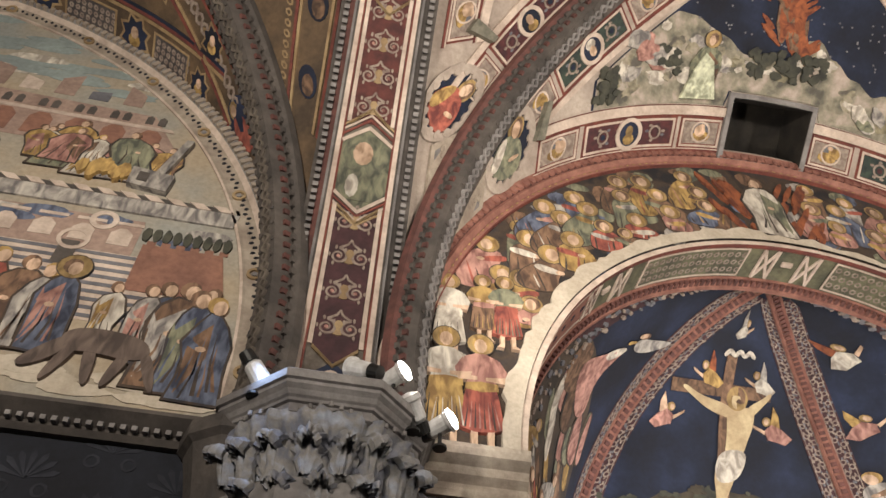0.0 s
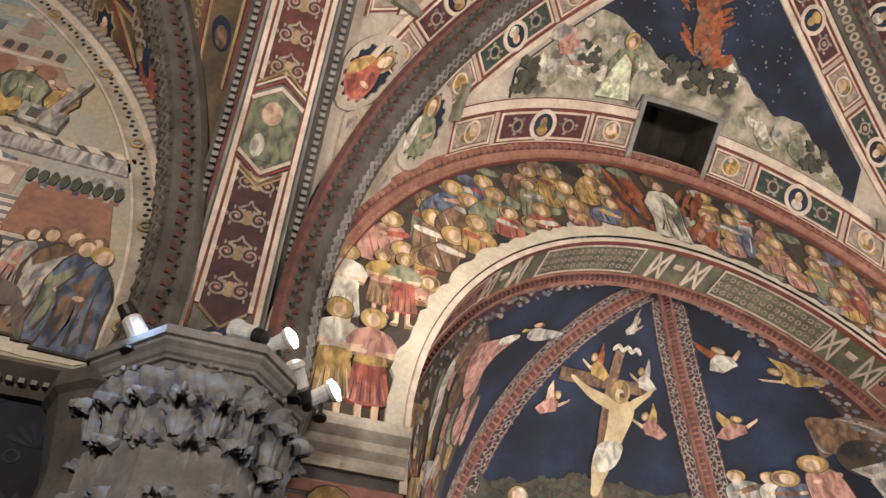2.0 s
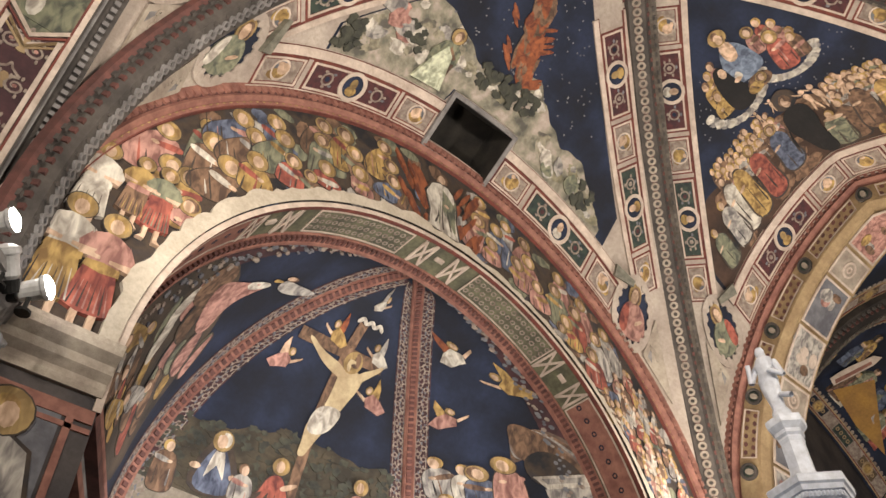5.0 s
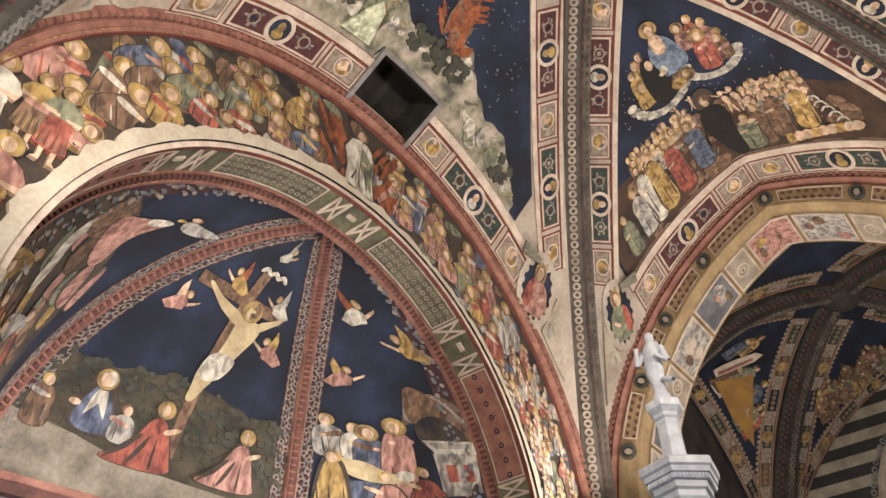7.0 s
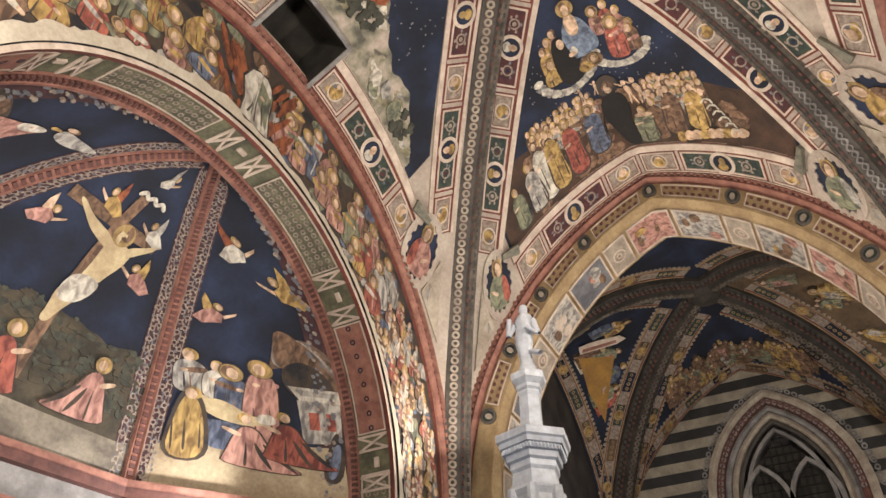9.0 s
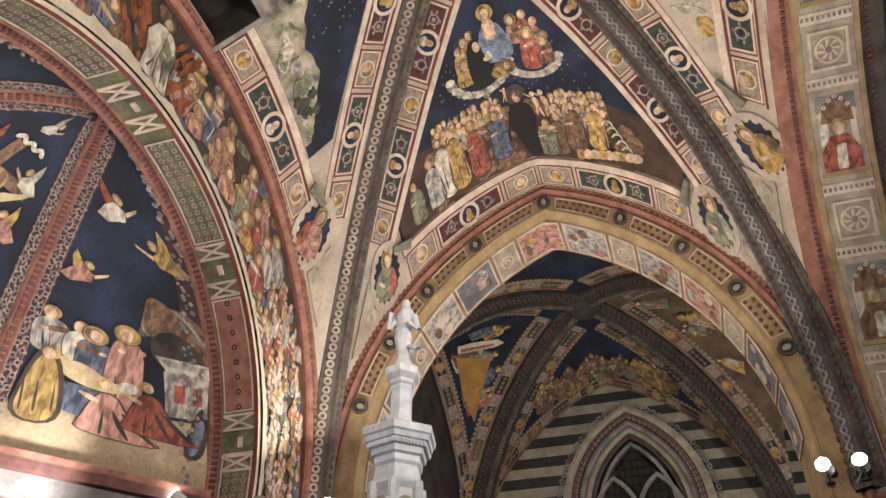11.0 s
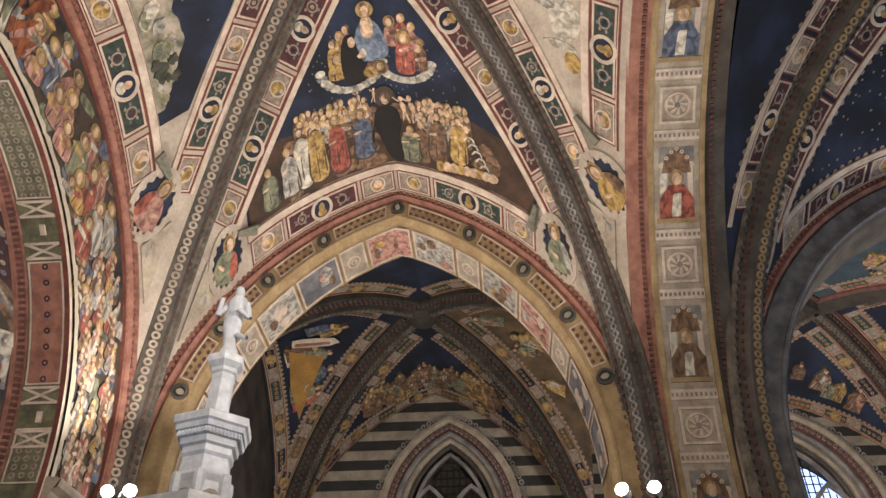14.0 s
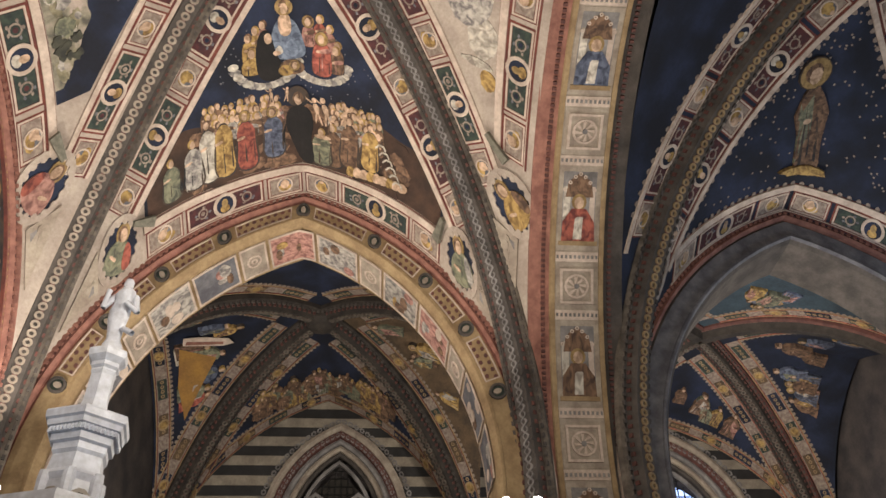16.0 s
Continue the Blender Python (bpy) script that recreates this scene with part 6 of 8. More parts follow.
cb.shape([(0, [(3.27, 6.50), (3.31, 6.52), (3.46, 6.44), (3.74, 6.38), (3.80, 6.30), (3.74, 6.26), (3.52, 6.34), (3.40, 6.42)]),
          (0, [(3.94, 6.38), (4.05, 6.43), (4.15, 6.50), (4.16, 6.46), (4.06, 6.37), (3.96, 6.28), (3.88, 6.28)]),
          (0, [(3.72, 6.36), (3.99, 6.37), (3.98, 6.22), (3.90, 6.06), (3.86, 5.96), (3.68, 5.94), (3.72, 6.12)]),
          (0, [(3.62, 5.90), (3.78, 5.90), (3.76, 5.74), (3.68, 5.60), (3.64, 5.48), (3.56, 5.48), (3.58, 5.62), (3.57, 5.76)]),
          (1, [(3.66, 6.00), (3.90, 6.00), (3.86, 5.84), (3.76, 5.72), (3.60, 5.70), (3.58, 5.84)]),
          (2, cb.oval(3.82, 6.43, 0.105, 0.10, 14)), (3, cb.oval(3.83, 6.44, 0.07, 0.085)), (0, cb.oval(3.81, 6.41, 0.045, 0.065))], "pale plain shape on the cross", BODY)


def angel(fn, x, z, size, robe, wing, parent, s=1):
    mb = MB()
    mb.slab(fn, [(x - s * size * 0.1, z), (x + s * size * 0.15, z + size * 0.2), (x + s * size * 0.5, z + size * 0.05), (x + s * size * 0.85, z - size * 0.25), (x + s * size * 0.6, z - size * 0.45), (x + s * size * 0.25, z - size * 0.35), (x, z - size * 0.3)], 0.004, 0.018, 0)
    mb.slab(fn, [(x + s * size * 0.1, z + size * 0.1), (x + s * size * 0.25, z + size * 0.75), (x + s * size * 0.42, z + size * 0.45), (x + s * size * 0.45, z + size * 0.1)], 0.004, 0.014, 1)
    mb.slab(fn, [(x - s * size * 0.1, z - size * 0.02), (x - s * size * 0.55, z + size * 0.18), (x - s * size * 0.5, z + size * 0.08), (x - s * size * 0.1, z - size * 0.14)], 0.004, 0.020, 2)
    mb.disc(fn, (x - s * size * 0.02, z + size * 0.28), size * 0.15, size * 0.15, 0.004, 0.017, 3, 10)
    mb.disc(fn, (x - s * size * 0.04, z + size * 0.27), size * 0.09, size * 0.1, 0.004, 0.022, 2, 8)
    part("painted_shape", mb, [robe, wing, flesh, gold], parent)


R = ROBES
for x, z, sz, r, w, s in ((3.18, 6.27, 0.24, R[ROS], flesh, -1), (3.49, 6.60, 0.22, R[OCH], fire, 1), (4.01, 6.56, 0.22, R[WHT], R[GRY], 1), (4.11, 6.18, 0.27, R[ROS], R[OCH], 1), (3.83, 6.90, 0.12, R[WHT], R[GRY], -1)):
    angel(cm, x, z, sz, r, w, scene_c, s)
cb.ribbon([(3.66 + 0.05 * k, 6.755 + (0.022 if k % 2 else -0.012)) for k in range(7)], 0.016, WHT, "white scroll ribbon")
rnd = random.Random(14)
cb.shape([(UMB, [(2.62, 4.92), (2.72, 5.30), (2.88, 5.52), (3.05, 5.28), (3.16, 4.92)]), (BLU, [(2.68, 4.94), (2.76, 5.24), (2.88, 5.42), (3.0, 5.24), (3.10, 4.94)]), (WHT, [(2.78, 5.02), (2.84, 5.36), (2.93, 5.36), (2.98, 5.02), (2.92, 5.22), (2.85, 5.22)]), (FLESH, cb.oval(3.06, 5.12, 0.05, 0.03)), (FLESH, cb.oval(2.70, 5.16, 0.05, 0.03))] + cb.head(2.88, 5.42, 0.062, True, 1, WHT), "dark blue cloaked plain shape with a white veil")
cb.bust(2.45, 5.26, 0.045, 0.4, BRN, GRY, rnd, halo=False)
cb.bust(3.14, 5.22, 0.045, 0.3, GRY, ROS, rnd, halo=False)
cb.kneeler(3.42, 4.76, 0.64, 1, RED, rnd)
cb.kneeler(4.24, 4.80, 0.60, 1, ROS, rnd)
scene_r = thing("apse_fresco", rm(5.2, 5.0, 0), "brightly lit fresco of robed shapes before a tomb", "fresco")
for y, z, sz, r, w, s in ((4.95, 6.70, 0.22, R[WHT], fire, 1), (4.80, 6.46, 0.25, R[OCH], R[OCH], -1), (5.30, 6.15, 0.23, R[ROS], R[OCH], 1)):
    angel(rm, y, z, sz, r, w, scene_r, s)
rb = Brush(rm, scene_r, 0.012, 0.0002, True)
ROCKS = [material("rosy_rock_paint", (0.24, 0.165, 0.13), (0.10, 0.068, 0.055), scale=6), R[BRN], R[GRY]]
for k in range(5):                                     # ledges arching over the tomb
    e = 0.065 * k
    rb.shape([(k % 3, [(5.06 - e * 0.3, 5.74 + e), (4.92, 6.02 + e * 0.5), (4.74, 6.10 - e * 0.2), (4.56, 5.98 - e), (4.48, 5.74 - e), (4.54, 5.72 - e), (4.66, 5.90 - e), (4.82, 5.94 - e * 0.6), (4.98, 5.76)])], "rosy rock ledge", ROCKS)
rb.shape([(0, [(4.98, 5.76), (4.80, 5.90), (4.62, 5.78), (4.58, 5.56), (4.92, 5.50)])], "dark mouth of the tomb cave", [umber])
mb = MB()
mb.fine = True
mb.slab(rm, [(4.55, 4.36), (5.82, 4.36), (5.76, 4.86), (5.4, 4.92), (5.0, 5.02), (4.6, 5.10)], 0.002, 0.010, 0)
part("ground", mb, [material("sandy_ground_paint", (0.42, 0.34, 0.23), (0.27, 0.20, 0.13), scale=3)], scene_r)
TOMB = [R[WHT], R[GRY], R[RED]]
rb.shape([(1, [(4.88, 5.50), (4.58, 5.54), (4.60, 5.14), (4.86, 5.08)]), (2, [(4.81, 5.40), (4.74, 5.41), (4.74, 5.24), (4.81, 5.23)]), (2, [(4.69, 5.42), (4.63, 5.43), (4.63, 5.26), (4.69, 5.25)]), (0, [(4.93, 5.62), (4.56, 5.66), (4.57, 5.54), (4.86, 5.50)]), (1, [(4.88, 5.60), (4.60, 5.63), (4.61, 5.58), (4.85, 5.55)])], "grey painted tomb", TOMB, False)
rb.shape([(UMB, [(4.74, 4.72), (4.60, 4.74), (4.58, 5.18), (4.64, 5.28), (4.72, 4.98)]), (BLU, [(4.72, 4.76), (4.64, 4.78), (4.60, 5.14), (4.66, 5.12)])])
rb.bust(5.56, 5.72, 0.05, 0.36, GRY, BRN, rnd, halo=False)
rb.bust(5.39, 5.66, 0.045, 0.32, WHT, GRY, rnd, halo=False)
rb.bust(5.30, 5.63, 0.052, 0.46, BLU, BRN, rnd)
rb.bust(5.10, 5.72, 0.055, 0.72, ROS, ROS, rnd, lean=-0.05, broad=2.0)
rb.shape([(BLU, [(5.52, 5.16), (5.20, 5.14), (5.18, 4.98), (5.26, 4.90), (5.44, 4.86), (5.54, 4.98)])], "dark blue cloth")
rb.shape([(0, [(5.50, 5.34), (5.36, 5.36), (5.20, 5.24), (5.06, 5.26), (5.06, 5.20), (5.22, 5.14), (5.40, 5.16), (5.52, 5.24)]), (1, [(5.16, 5.28), (5.05, 5.30), (5.03, 5.20), (5.16, 5.18)]), (0, rb.oval(5.50, 5.32, 0.05, 0.045))], "pale reclining plain shape", BODY)
rb.shape([(UMB, [(5.76, 4.70), (5.70, 5.10), (5.62, 5.40), (5.50, 5.38), (5.46, 5.10), (5.46, 4.72)]), (OCH, [(5.73, 4.72), (5.68, 5.10), (5.60, 5.36), (5.52, 5.32), (5.49, 5.08), (5.49, 4.74)])] + rb.folds(5.50, 5.70, 4.76, 5.3, 5, (UMB, OCH), rnd) + rb.head(5.56, 5.36, 0.05, False, -1, OCH), "ochre cloaked plain shape")
rb.kneeler(5.20, 4.74, 0.52, 1, ROS, rnd, False)
rb.kneeler(4.95, 4.84, 0.50, 1, RED, rnd, False)
scene_l = thing("apse_fresco", lm(5.0, 5.0, 0), "dark fresco of climbing cloaked shapes", "fresco")
lb = Brush(lm, scene_l, 0.006, 0.0002, True)
rnd = random.Random(61)
lb.shape([(0, [(4.55, 4.5), (6.2, 4.5), (5.85, 5.5), (5.5, 5.95), (4.9, 6.25), (4.56, 6.15)])], "brown ground", [material("dark_earth_paint", (0.085, 0.062, 0.045), (0.035, 0.028, 0.024), scale=4)])
for i in range(30):                                    # long leaning drapes and rocks
    y, z = rnd.uniform(4.7, 5.9), rnd.uniform(4.6, 5.65)
    ln, w = rnd.uniform(0.3, 0.7), rnd.uniform(0.04, 0.11)
    m = (BRN, GRN, BRN, OCH, GRY, ROS, BRN, RED)[i % 8]
    dy, dz = -0.62 * ln, 0.78 * ln
    if y + dy < 4.6:
        continue
    lb.shape([(UMB, [(y - w, z - 0.02), (y + w * 1.2, z + 0.02), (y + dy * 0.5 + w * 1.3, z + dz * 0.5 + 0.04), (y + dy, z + dz * 1.05), (y + dy * 0.5 - w * 1.1, z + dz * 0.5 - 0.02)]),
              (m, [(y - w * 0.8, z), (y + w, z + 0.03), (y + dy * 0.5 + w, z + dz * 0.5 + 0.03), (y + dy, z + dz), (y + dy * 0.5 - w * 0.8, z + dz * 0.5)])])
lb.shape([(WHT, [(4.80, 5.86), (4.88, 5.88), (4.98, 5.62), (5.12, 5.50), (5.24, 5.22), (5.14, 5.22), (5.02, 5.44), (4.90, 5.56)])], "pale hanging drape")
lb.shape([(BRN, [(4.68, 6.15), (4.86, 6.22), (4.98, 6.0), (5.05, 5.8), (4.86, 5.75)]), (ROS, [(4.86, 6.02), (5.0, 6.3), (5.06, 6.44), (5.10, 6.40), (5.18, 6.1), (5.4, 5.9), (5.3, 5.75)]), (WHT, [(4.98, 6.28), (5.04, 6.46), (5.10, 6.44), (5.08, 6.26)])], "rosy shape reaching upwards")
lb.shape([(GRY, [(5.02, 6.56), (5.10, 6.64), (5.20, 6.74), (5.24, 6.70), (5.22, 6.56), (5.12, 6.48)]), (OCH, [(5.0, 6.50), (5.06, 6.56), (5.04, 6.46)])] + lb.head(5.02, 6.60, 0.03, False), "grey flying shape")
for y, z, r in ((4.85, 5.3, OCH), (5.0, 4.95, BRN), (5.5, 5.25, GRY), (5.3, 4.95, OCH), (4.7, 5.0, OCH)):
    lb.bust(y, z, 0.05, 0.34, r, GRY, rnd, halo=False, lean=0.4)

# web over the apse arch: rocky landscape, kneeling pale shape, flame-red shape in a starry sky
am = apse_cell.by_arch
land = thing("vault_fresco", am(0, 1.0, 0), "fresco of rocks, trees and a red apparition in a starry sky", "fresco")
rnd = random.Random(31)
mb = MB()
top = lambda d: max(0.62, apse_cell.width(d / apse_cell.alen) - 0.66 - 0.05 * abs(d))
ds = lin(-2.15, 2.05, n)
foot_w = lambda d: 0.72 if -0.60 < d < 0.41 else 0.57
mb.grid(lambda d, k: am(d, foot_w(d) + (top(d) - foot_w(d)) * k, 0.004), lin(-2.15, 2.05, 84), lin(0, 1, 6))
part("sky", mb, night, land, "dark blue starry sky")
mb = MB()
for i in range(170):
    d, w = rnd.uniform(-1.2, 1.2), rnd.uniform(1.0, 2.6)
    if w < top(d) - 0.05:
        mb.disc(am, (d, w), 0.011, 0.011, 0.004, 0.009, 0, 5)
tagged(part("star_dots", mb, bluegrey, land), kind="stuff")
crest_w = lambda d: min(top(d) - 0.02, (1.34 - 0.20 * (d + 1.2) + 0.10 * math.sin(4 * d) + 0.06 * noise.noise((d * 5, 0, 0)) if d < 0.1 else 1.22 - 0.30 * (d - 0.3) + 0.07 * math.sin(6 * d) + 0.08 * noise.noise((d * 6, 2, 0))))
mb = MB()
mb.grid(lambda d, k: am(d, foot_w(d) + max(0.0, crest_w(d) - foot_w(d)) * k, 0.007), lin(-2.12, 1.9, 120), lin(0, 1, 6))
part("crag", mb, crag, land, "rosy grey crags and slopes")
mb = MB()
for i in range(110):
    d = rnd.uniform(-2.0, 1.75)
    w = rnd.uniform(0.66, max(0.7, crest_w(d) - 0.05))
    if (-0.85 < d < 0.65 and w < 0.92) or w > crest_w(d) - 0.04:
        continue
    blob(mb, am, d, w, rnd.uniform(0.04, 0.13), rnd.uniform(0.025, 0.07), rnd.choice((0, 0, 1, 2, 3)), 0.006 + 0.00006 * i, rnd, 16, 0.35, rnd.uniform(-0.5, 0.5))
tagged(part("painted_rock", mb, [rock, meadow, R[GRY], R[WHT]], land, "pale painted rocks and meadow", fix=False), kind="stuff")
mb = MB()
for i in range(120):
    d, w = rnd.choice(((-0.33, 1.0), (-0.05, 1.02), (0.25, 1.04), (-2.0, 0.75), (-1.95, 0.85), (-1.3, 0.98), (1.5, 0.75)))
    blob(mb, am, d + rnd.uniform(-0.12, 0.12), w + rnd.uniform(-0.12, 0.13), 0.045, 0.04, 0, 0.016 + 0.0002 * i, rnd, 9, 0.45)
tagged(part("painted_bush", mb, [foliage_paint], land, "dark painted bushes"), kind="stuff")
mb = MB()
for i in range(30):                                    # a tapering body of flame with ragged sides
    t = i / 29
    x, y = -0.02 - 0.26 * t + rnd.uniform(-0.12, 0.12) * (1 - 0.3 * t), 1.22 + 0.85 * t
    blob(mb, am, x, y, 0.055, rnd.uniform(0.12, 0.2), rnd.choice((0, 0, 0, 1)), 0.010 + 0.0004 * i, rnd, 12, 0.3, rnd.uniform(-0.1, 0.5))
for i in range(16):
    t, q = rnd.random(), rnd.choice((-1, 1))
    blob(mb, am, -0.02 - 0.26 * t + q * 0.22, 1.22 + 0.6 * t, 0.02, rnd.uniform(0.08, 0.14), 0, 0.014, rnd, 10, 0.3, -q * 0.9)
tagged(part("apparition", mb, [fire, R[BRN]], land, "flame-red winged plain shape"), kind="stuff")
painted_figure(am, -0.92, 0.62, 0.62, GRN, land, lean=0.1, wide=0.5, rnd=rnd)
mb = MB()
mb.slab(am, [(-1.12, 0.62), (-1.02, 0.9), (-0.92, 1.06), (-0.82, 0.98), (-0.74, 0.62)], 0.002, 0.05, 0)
part("painted_shape", mb, [cloth("pale_green_drapery", (0.52, 0.54, 0.40), (0.20, 0.21, 0.15))], land, "pale green robe")
for i in range(9):
    mb = MB()
    d = rnd.uniform(0.8, 1.45)
    blob(mb, am, d, rnd.uniform(0.66, max(0.68, crest_w(d) - 0.2)), 0.10, 0.06, 0, 0.02 + 0.001 * i, rnd, 10, 0.3, rnd.uniform(-0.9, -0.3))
    part("painted_shape", mb, [R[(GRY, GRN, WHT)[i % 3]]], land)
for i in range(7):
    mb = MB()
    blob(mb, am, rnd.uniform(-1.7, -1.2), rnd.uniform(0.95, 1.2), 0.13, 0.10, 0, 0.02 + 0.001 * i, rnd, 10, 0.3)
    part("painted_shape", mb, [R[(ROS, WHT, GRY)[i % 3]]], land)

# web over the pointed arch: crowd under a night sky, seated shape in a cloud above
jm = right_cell.by_arch
LAYER[0], LIFT[0] = 0, 0.018
judg = thing("vault_fresco", jm(0, 1.3, 0), "fresco of crowded robed shapes under a dark sky", "fresco")
rnd = random.Random(57)
lim = lambda d: max(0.575, right_cell.width(d / right_cell.alen) - 0.94 - 0.02 * abs(d))
ds = lin(-1.7, 1.75, 40)
mb = MB()
mb.grid(lambda d, k: jm(d, 0.57 + (lim(d) - 0.57) * k, 0.004), lin(-2.2, 2.2, 110), lin(0, 1, 30))
part("sky", mb, night, judg, "dark blue sky")
mb = MB()
mb.fine = True
for i in range(80):
    d = rnd.uniform(-1.5, 1.5)
    w = rnd.uniform(0.6, 1.38)
    if w < lim(d) - 0.1:
        blob(mb, jm, d, w, 0.12, 0.08, rnd.choice((0, 0, 1)), 0.004 + 0.00008 * i, rnd, 14, 0.3)
mb.grid(lambda d, k: jm(d, 0.57 + (min(lim(d), 1.36 + 0.05 * math.sin(5 * d)) - 0.57) * k, 0.0065), lin(-2.15, 2.15, 110), lin(0, 1, 24), 1)
tagged(part("painted_ground", mb, [R[BRN], material("red_brown_earth_paint", (0.075, 0.040, 0.026), (0.035, 0.020, 0.015), scale=4)], judg, "dark brown ground", fix=False), kind="stuff")
mb = MB()
for i in range(120):
    d, w = rnd.uniform(-1, 1), rnd.uniform(1.5, 2.4)
    if w < lim(d) - 0.08:
        mb.disc(jm, (d, w), 0.010, 0.010, 0.004, 0.009, 0, 5)
tagged(part("star_dots", mb, bluegrey, judg), kind="stuff")
jb = Brush(jm, judg, 0.012, 0.00016, True)
for row, (w, count, r) in enumerate(((1.53, 11, 0.040), (1.44, 12, 0.042), (1.34, 11, 0.046))):
    for i in range(count):                             # the crowd behind, on both sides
        for s, a, b in ((1, 0.25, 1.30 - 0.06 * row), (-1, 0.42, 1.12)):
            d = s * (a + (b - a) * (i + rnd.uniform(0.2, 0.8)) / count)
            y = w + rnd.uniform(-0.03, 0.03) - (0.06 if s < 0 else 0)
            if y + 0.05 < lim(d):
                jb.at(0.012 + 0.004 * row + 0.002 * (i % 2)).bust(d, y, r * rnd.uniform(0.85, 1.1), 0.26, rnd.choice((OCH, ROS, BRN, GRY, BRN, BRN) if s > 0 else (BRN, BRN, GRN, GRY)), rnd.choice((BRN, GRY, ROS)), rnd, halo=False, broad=1.7)
for i, (d, w, h, r) in enumerate(((1.78, 0.64, 0.50, GRN), (1.46, 0.66, 0.60, GRY), (1.24, 0.66, 0.78, WHT), (1.02, 0.66, 0.80, OCH), (0.72, 0.66, 0.76, RED), (0.36, 0.74, 0.66, BLU), (-0.98, 0.76, 0.62, OCH), (-0.68, 0.70, 0.68, BRN), (-0.44, 0.64, 0.58, BRN), (-0.28, 0.62, 0.5, GRN))):
    jb.at(0.026 + 0.003 * (i % 2))
    ps = [(UMB, [(d - 0.17, w - 0.02), (d - 0.14, w + h * 0.55), (d - 0.06, w + h * 0.86), (d + 0.06, w + h * 0.86), (d + 0.14, w + h * 0.55), (d + 0.17, w - 0.02)]), (r, [(d - 0.15, w), (d - 0.11, w + h * 0.5), (d - 0.13, w + h * 0.68), (d - 0.05, w + h * 0.83), (d + 0.05, w + h * 0.83), (d + 0.13, w + h * 0.66), (d + 0.11, w + h * 0.48), (d + 0.15, w)])]
    ps += jb.folds(d - 0.13, d + 0.13, w, w + h * 0.7, 6, (UMB, r, WHT if r == WHT else r), rnd)
    ps.append((FLESH, [(d + 0.02, w + h * 0.60), (d + 0.13, w + h * 0.56), (d + 0.12, w + h * 0.52), (d + 0.01, w + h * 0.55)]))
    jb.shape(ps + jb.head(d, w + h * 0.92, 0.048, r in (RED, BLU), rnd.choice((-1, 1)), rnd.choice((BRN, OCH))))
jb.at(0.034)
BLACK = [material("black_robe_paint", (0.016, 0.013, 0.013), (0.008, 0.007, 0.008)), flesh, umber, ROBES[BRN]]
jb.shape([(2, jb.oval(0.01, 1.52, 0.15, 0.14, 16)), (0, [(-0.20, 0.60), (-0.13, 0.95), (-0.19, 1.16), (-0.15, 1.40), (0.15, 1.40), (0.20, 1.16), (0.13, 0.95), (0.02, 0.60)]), (0, [(0.20, 1.2), (0.12, 1.34), (0.26, 1.02), (0.22, 0.86)]), (3, jb.oval(0.01, 1.50, 0.075, 0.085)), (1, jb.oval(0.01, 1.48, 0.055, 0.075)), (1, jb.oval(-0.30, 1.02, 0.12, 0.03))], "black cloaked plain shape", BLACK)
for d, w, h, le in ((-0.28, 1.18, 0.36, 0.25), (-0.42, 1.16, 0.40, 0.3), (-0.60, 1.22, 0.30, -0.1), (0.34, 1.44, 0.22, 0.1), (0.16, 1.46, 0.2, -0.1)):
    L = lambda a, b: (d + a * h + le * b * h, w + b * h)
    jb.shape([(FLESH, [L(-0.10, 0), L(-0.05, 0), L(0.02, 0.42), L(-0.06, 0.45)]), (FLESH, [L(0.14, 0.04), L(0.19, 0.04), L(0.07, 0.45), L(0.0, 0.42)]), (FLESH, [L(-0.08, 0.4), L(0.08, 0.4), L(0.11, 0.76), L(-0.11, 0.76)]), (FLESH, [L(0.1, 0.74), L(0.3, 0.9), L(0.29, 0.95), L(0.08, 0.8)]), (FLESH, jb.oval(*L(0.0, 0.88), 0.09 * h, 0.10 * h, 10))], "small pale bare shape")
for k in range(9):                                     # a pale heap of ribs on the ground
    d = -0.70 - 0.10 * k
    jb.shape([(FLESH if k % 3 else OCH, [(d + 0.08, 0.60 + 0.01 * k), (d - 0.05, 0.60 + 0.014 * k), (d - 0.10, 0.70 + 0.012 * k), (d + 0.04, 0.76 + 0.01 * k)])], "pale heaped shape")
for k in range(6):
    d, w = -1.12 - 0.055 * k, 1.12 - 0.075 * k
    jb.ribbon([(d + 0.05, w), (d, w + 0.05), (d - 0.07, w + 0.05), (d - 0.10, w)], 0.012, WHT)
jb.at(0.012)
MISTY = [R[WHT], R[GRY], R[BLU]]
for c, w0, rx, ry in ((0.40, 2.02, 0.42, 0.34), (-0.30, 2.02, 0.36, 0.28)):
    for i in range(15):                                # pale cloud under the seated shapes
        a = math.pi * (1.05 + 0.9 * i / 14)
        d, w = c + rx * math.cos(a), w0 + ry * math.sin(a)
        if w < lim(d) - 0.03:
            jb.shape([(i % 2, jb.oval(d, w, 0.075, 0.045, 10))], "", MISTY)
for d, w, r, halo in ((0.50, 2.36, OCH, False), (0.60, 2.28, OCH, False), (0.40, 2.42, ROS, False), (-0.16, 2.46, ROS, True), (-0.30, 2.50, RED, False), (-0.42, 2.40, ROS, False), (-0.52, 2.22, BRN, False)):
    if w + 0.05 < lim(d):
        jb.at(0.018).bust(d, w, 0.048, 0.30, r, BRN, rnd, halo=halo, broad=1.6)
jb.at(0.022)
jb.bust(0.56, 2.10, 0.055, 0.26, OCH, OCH, rnd, halo=False, broad=2.4)
jb.bust(-0.50, 2.16, 0.05, 0.28, BRN, ROS, rnd, halo=False, broad=2.0)
